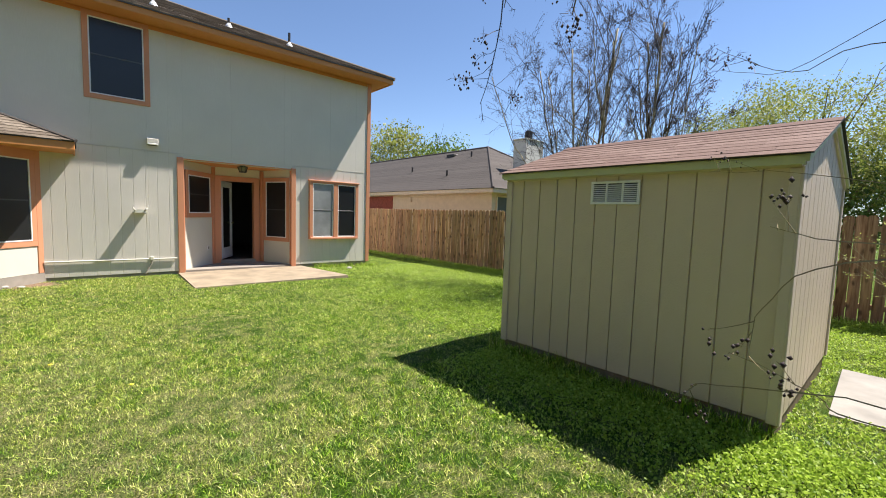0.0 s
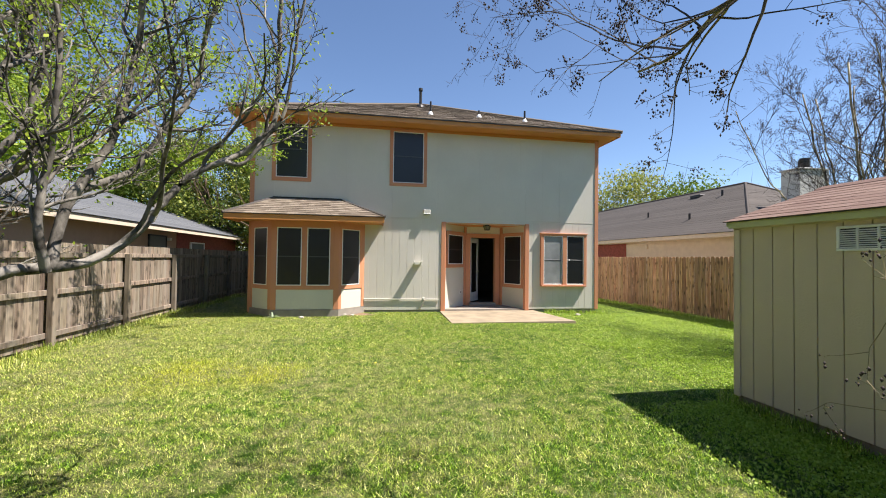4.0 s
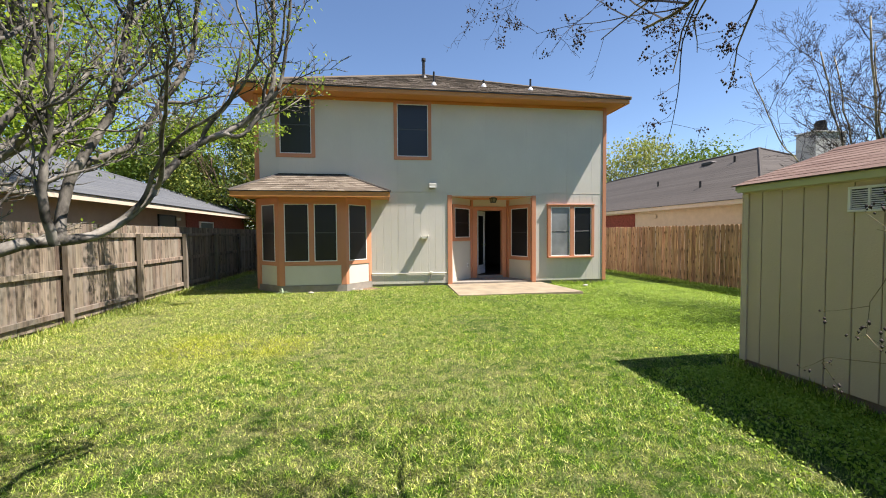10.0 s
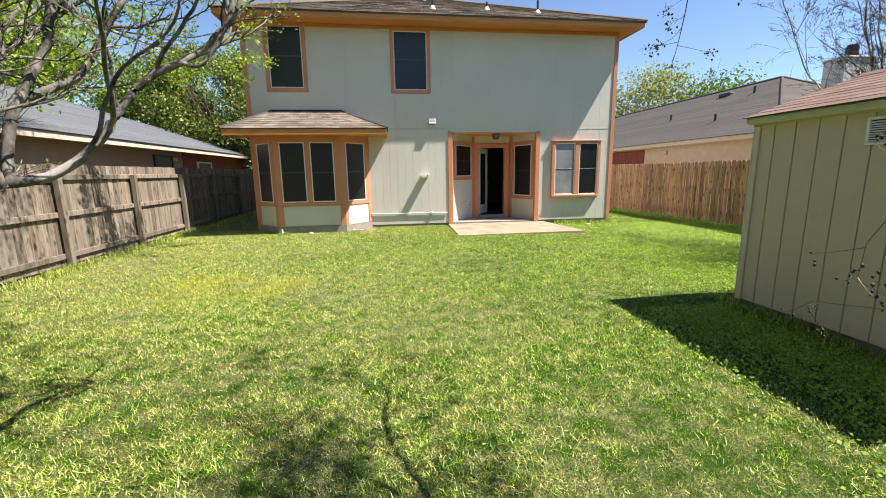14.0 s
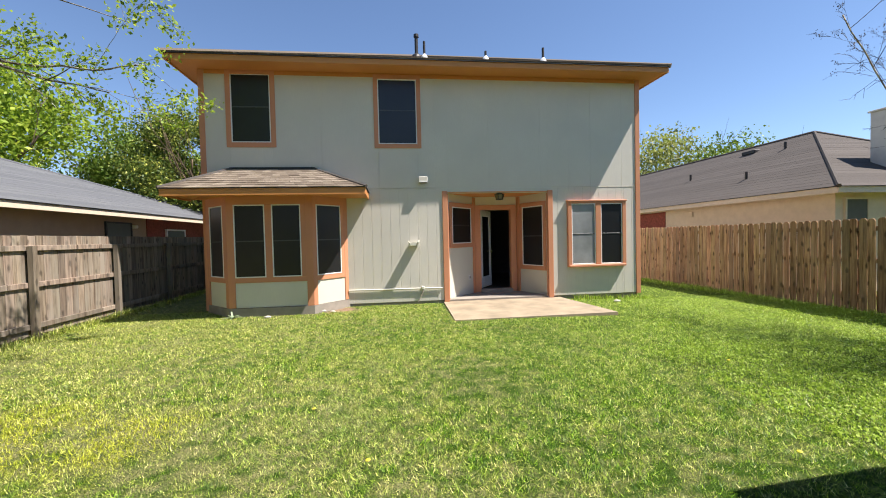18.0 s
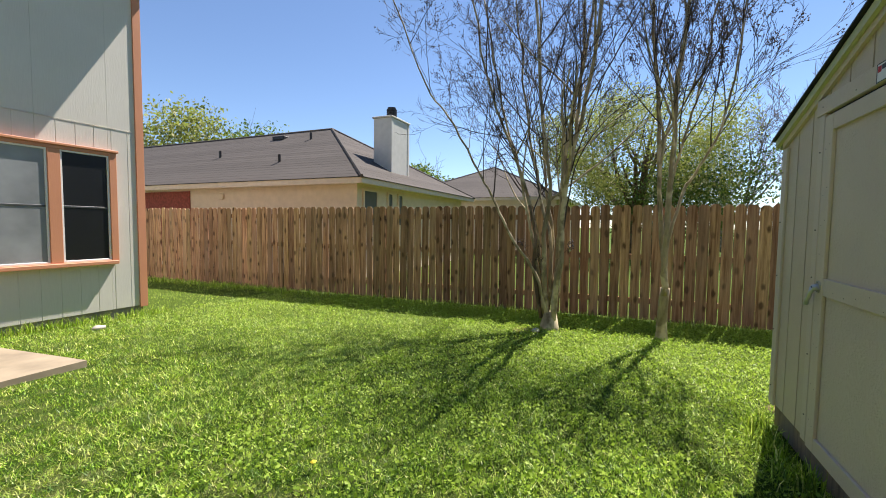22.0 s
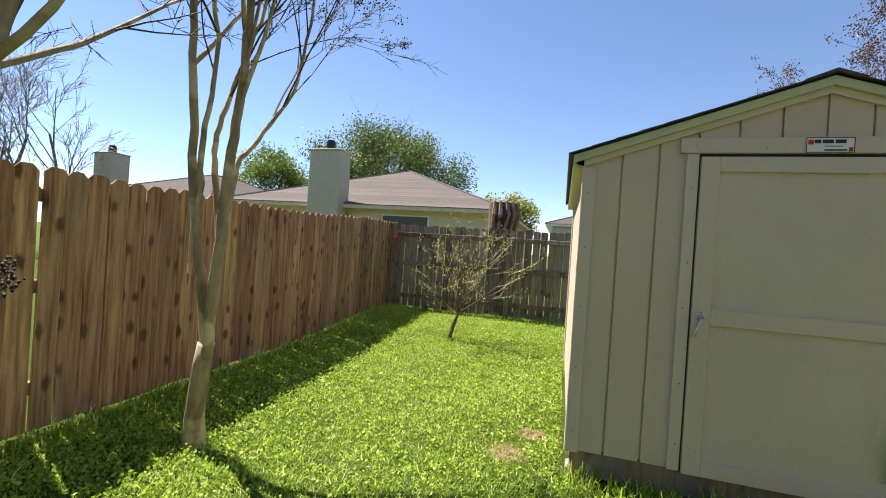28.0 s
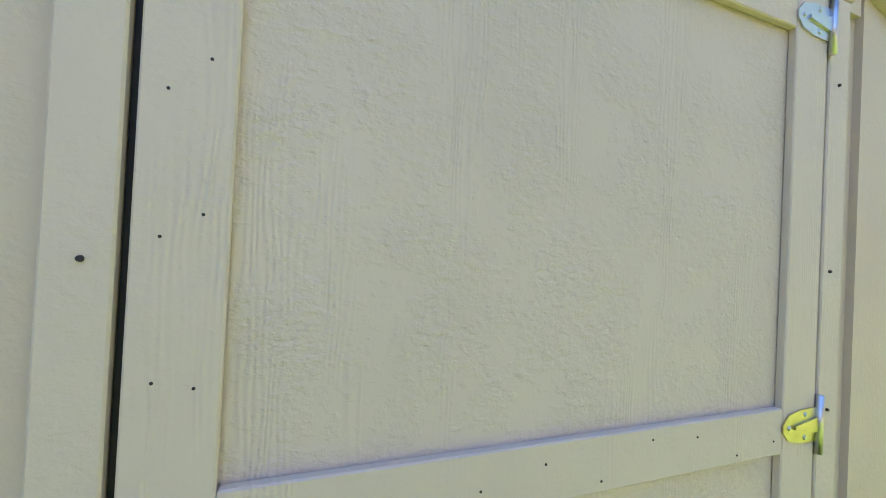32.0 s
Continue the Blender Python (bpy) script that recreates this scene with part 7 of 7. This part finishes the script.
def leafy_tree(label, x, y, height, radius, leaf_mat, seed, count=9000, size=0.09, trunk_r=0.18, low=0.3, bark_mat=None, group="far trees", flat=0.8, open_=0.35, hollow=0.5, boughs=()):
    """A tree beyond the yard: tapered trunk, limbs, and a crown of clumps of leaves with gaps between."""
    tree = thing("tree", label, "tree", (0, 0, 0), group=group)
    rng = np.random.default_rng(seed)
    wd = Wood(seed, 0.03)
    z0 = height * low
    wd.limb((x, y, -0.1), (0, 0, 1), z0 + 0.1, trunk_r, 0, dict(CRAPE, seg=0.5, taper=0.8))
    spec = dict(seg=0.5, wob=0.10, up=0.05, kids=[0, 3, 4], angle=(20, 50), short=(0.4, 0.65), bare=0.3, taper=0.35, least=0.015)
    for i in range(7):
        a, t = 6.283 * i / 7 + wd.r.uniform(-0.3, 0.3), radians(wd.r.uniform(10, 62))
        d = Vector((math.cos(a) * math.sin(t), math.sin(a) * math.sin(t), math.cos(t)))
        wd.limb((x, y, z0 * wd.r.uniform(0.8, 1.0)), d, (height - z0) * wd.r.uniform(0.6, 0.85), trunk_r * 0.5, 2, spec)
    hung = len(wd.tips)
    for path in boughs:
        wd.limb(path[0], (0, 0, 1), 3.6, 0.032, 2, dict(spec, seg=0.12, up=-0.02, kids=[0, 5, 7], short=(0.16, 0.30), bare=0.45, taper=0.25, least=0.004), path=path)
    tips = wd.into(tree, bark_mat or M_BARK_DARK, bark_mat or M_BARK_DARK)
    if boughs:
        cloud("bough_leaves", leaves_round(tips[hung:], 16, 0.075, seed + 2), size, leaf_mat, tree, seed + 3, 0.55)
    clumps = max(30, int(70 * flat))
    dirs = rng.normal(size=(clumps, 3))
    dirs /= np.linalg.norm(dirs, axis=1, keepdims=True)
    cz = z0 + (height - z0) * 0.5
    rad = rng.uniform(hollow, 1.0, (clumps, 1)) ** 0.6
    cen = np.array([x, y, cz]) + dirs * rad * np.array([radius, radius, (height - z0) * 0.5]) * rng.uniform(0.75, 1.05, (clumps, 1))
    which = rng.integers(0, clumps, count)
    offs = np.clip(rng.normal(size=(count, 3)), -1.9, 1.9) * radius * open_ * np.array([0.42, 0.42, 0.34])
    pts = cen[which] + offs
    pts[:, 2] = np.maximum(pts[:, 2], 0.5)
    cloud("crown", pts, size, leaf_mat, tree, seed + 1, 0.55)
    return tree


def bare_tree(label, x, y, height, seed, twig_mat, rad=0.11, depth=3, kids=(0, 4, 4, 5), pods_share=0.0, pod_mat=None, bark_mat=None, stems=1, tilt=12):
    tree = thing("tree", label, "tree", (0, 0, 0), group="bare trees")
    wd = Wood(seed, 0.012)
    spec = dict(seg=0.35, wob=0.07, up=0.04, kids=list(kids), angle=(16, 42), short=(0.42, 0.66), bare=0.28, taper=0.4, least=0.011)
    for i in range(stems):
        a, t = 6.283 * i / stems + 0.4, radians(tilt if stems > 1 else 3)
        wd.limb((x + 0.1 * math.cos(a), y + 0.1 * math.sin(a), -0.1), (math.cos(a) * math.sin(t), math.sin(a) * math.sin(t), math.cos(t)), height * 0.75, rad, depth, spec)
    tips = wd.into(tree, bark_mat or M_BARK_GRAY, twig_mat)
    if pods_share:
        pod_cluster("seed_pod_mass", pods(tips, pods_share, 7, 0.07, seed), 0.022, pod_mat, tree, seed)
    return tree


# west side
leafy_tree("tall pecan in bright new leaf over the west fence", -13.0, -5.6, 10.5, 4.2, M_LEAF_BRIGHT, 201, 125000, 0.030, 0.2, 0.34, M_BARK_GRAY, open_=0.22, flat=2.0,
           boughs=([(-13.0, -5.6, 4.1), (-12.4, -4.4, 4.62), (-11.9, -3.6, 4.42), (-10.9, -3.45, 3.87), (-9.85, -3.35, 3.77), (-9.1, -3.25, 3.88)],
                   [(-13.0, -5.6, 4.4), (-12.3, -4.5, 4.75), (-11.5, -3.6, 4.38), (-11.0, -3.5, 4.42), (-10.5, -3.4, 4.78), (-9.95, -3.3, 4.87), (-9.1, -3.2, 4.92)],
                   [(-11.6, -3.56, 4.25), (-10.9, -3.4, 3.85), (-10.4, -3.3, 3.68), (-9.6, -3.2, 3.52)]))
leafy_tree("tall tree in bright spring leaf beyond the west house", -23.0, 9.0, 10.5, 3.8, M_LEAF_BRIGHT, 202, 20000, 0.11, open_=0.5)
leafy_tree("dense sunlit evergreen tree behind the west house", -15.2, 13.2, 8.2, 3.6, M_LEAF_SUN, 203, 60000, 0.070, low=0.12, open_=0.30, hollow=0.7, flat=1.3)
leafy_tree("olive-green leafy tree behind the west house", -12.0, 12.4, 7.4, 2.3, M_LEAF_SUN, 204, 30000, 0.062, low=0.12, open_=0.32, hollow=0.65)
leafy_tree("dense green tree beside the west house", -19.0, 15.5, 8.4, 3.4, M_LEAF_MID, 205, 20000, 0.10, low=0.15)
# north-east, behind the cream house
leafy_tree("light green open tree behind the cream house", 16.5, 23.5, 9.6, 4.0, M_LEAF_OLIVE, 206, 9000, 0.13, open_=0.5)
leafy_tree("light green open tree behind the cream house", 21.5, 21.0, 8.8, 3.6, M_LEAF_MID, 207, 8000, 0.13, open_=0.5)
# east
leafy_tree("broad live oak with olive leaves beyond the east fence", 17.5, -7.2, 7.3, 4.6, M_LEAF_OLIVE, 208, 46000, 0.05, 0.3, 0.28, open_=0.30, hollow=0.6)
leafy_tree("dark green oak below it beyond the east fence", 18.6, -8.2, 4.9, 4.2, M_LEAF_DARK, 209, 16000, 0.07, 0.3, 0.2)
leafy_tree("low green tree behind the cream house", 21.0, 6.5, 5.4, 2.4, M_LEAF_MID, 210, 7000, 0.10)
for i, (x, y, h) in enumerate(((20.5, -14.8, 6.6), (22, -18.2, 7.2), (24, -12, 6.4), (23.5, -15.5, 7.0), (19, -11.6, 5.6))):
    bare_tree("far bare tree with fine purple-brown twigs", x, y, h, 230 + i, M_LEAF_DRY, 0.11, 4, (0, 4, 4, 5, 7), bark_mat=M_BARK_GRAY)
# south
leafy_tree("round bright green tree behind the south-east house", 25.5, -36.0, 9.0, 3.7, M_LEAF_MID, 211, 18000, 0.11)
leafy_tree("large dark evergreen oak behind the south house", 15.0, -38.0, 11.2, 6.4, M_LEAF_DARK, 212, 70000, 0.10, 0.4, 0.2, open_=0.32, hollow=0.75, flat=1.5)
leafy_tree("light green bush tree beyond the south fence", 5.0, -44.0, 6.8, 3.0, M_LEAF_OLIVE, 213, 6000, 0.15)
bare_tree("tall bare tree beyond the south-west corner", -15.5, -16.5, 8.2, 215, M_LEAF_DRY, 0.09, 3, (0, 5, 5, 6), 0.1, M_POD_RUST, M_BARK_GRAY, 4, 14)
bare_tree("tall bare tree beyond the south-west corner", -18.0, -15.0, 8.0, 216, M_LEAF_DRY, 0.09, 3, (0, 5, 5, 6), 0.1, M_POD_RUST, M_BARK_GRAY, 4, 14)
leafy_tree("tree turning gold-green beyond the south-west corner", -13.6, -12.6, 6.6, 2.6, M_LEAF_GOLD, 217, 14000, 0.05, 0.1, open_=0.5, low=0.2)
leafy_tree("green tree beyond the west fence", -15.5, -10.6, 7.6, 2.8, M_LEAF_BRIGHT, 218, 13000, 0.06, open_=0.5)
leafy_tree("olive bush behind the red-roofed house", -12.5, -34.0, 6.6, 4.5, M_LEAF_OLIVE, 219, 9000, 0.16)
leafy_tree("bright green tree top behind the shed", -9.0, -38.0, 7.0, 3.0, M_LEAF_BRIGHT, 220, 6000, 0.16)
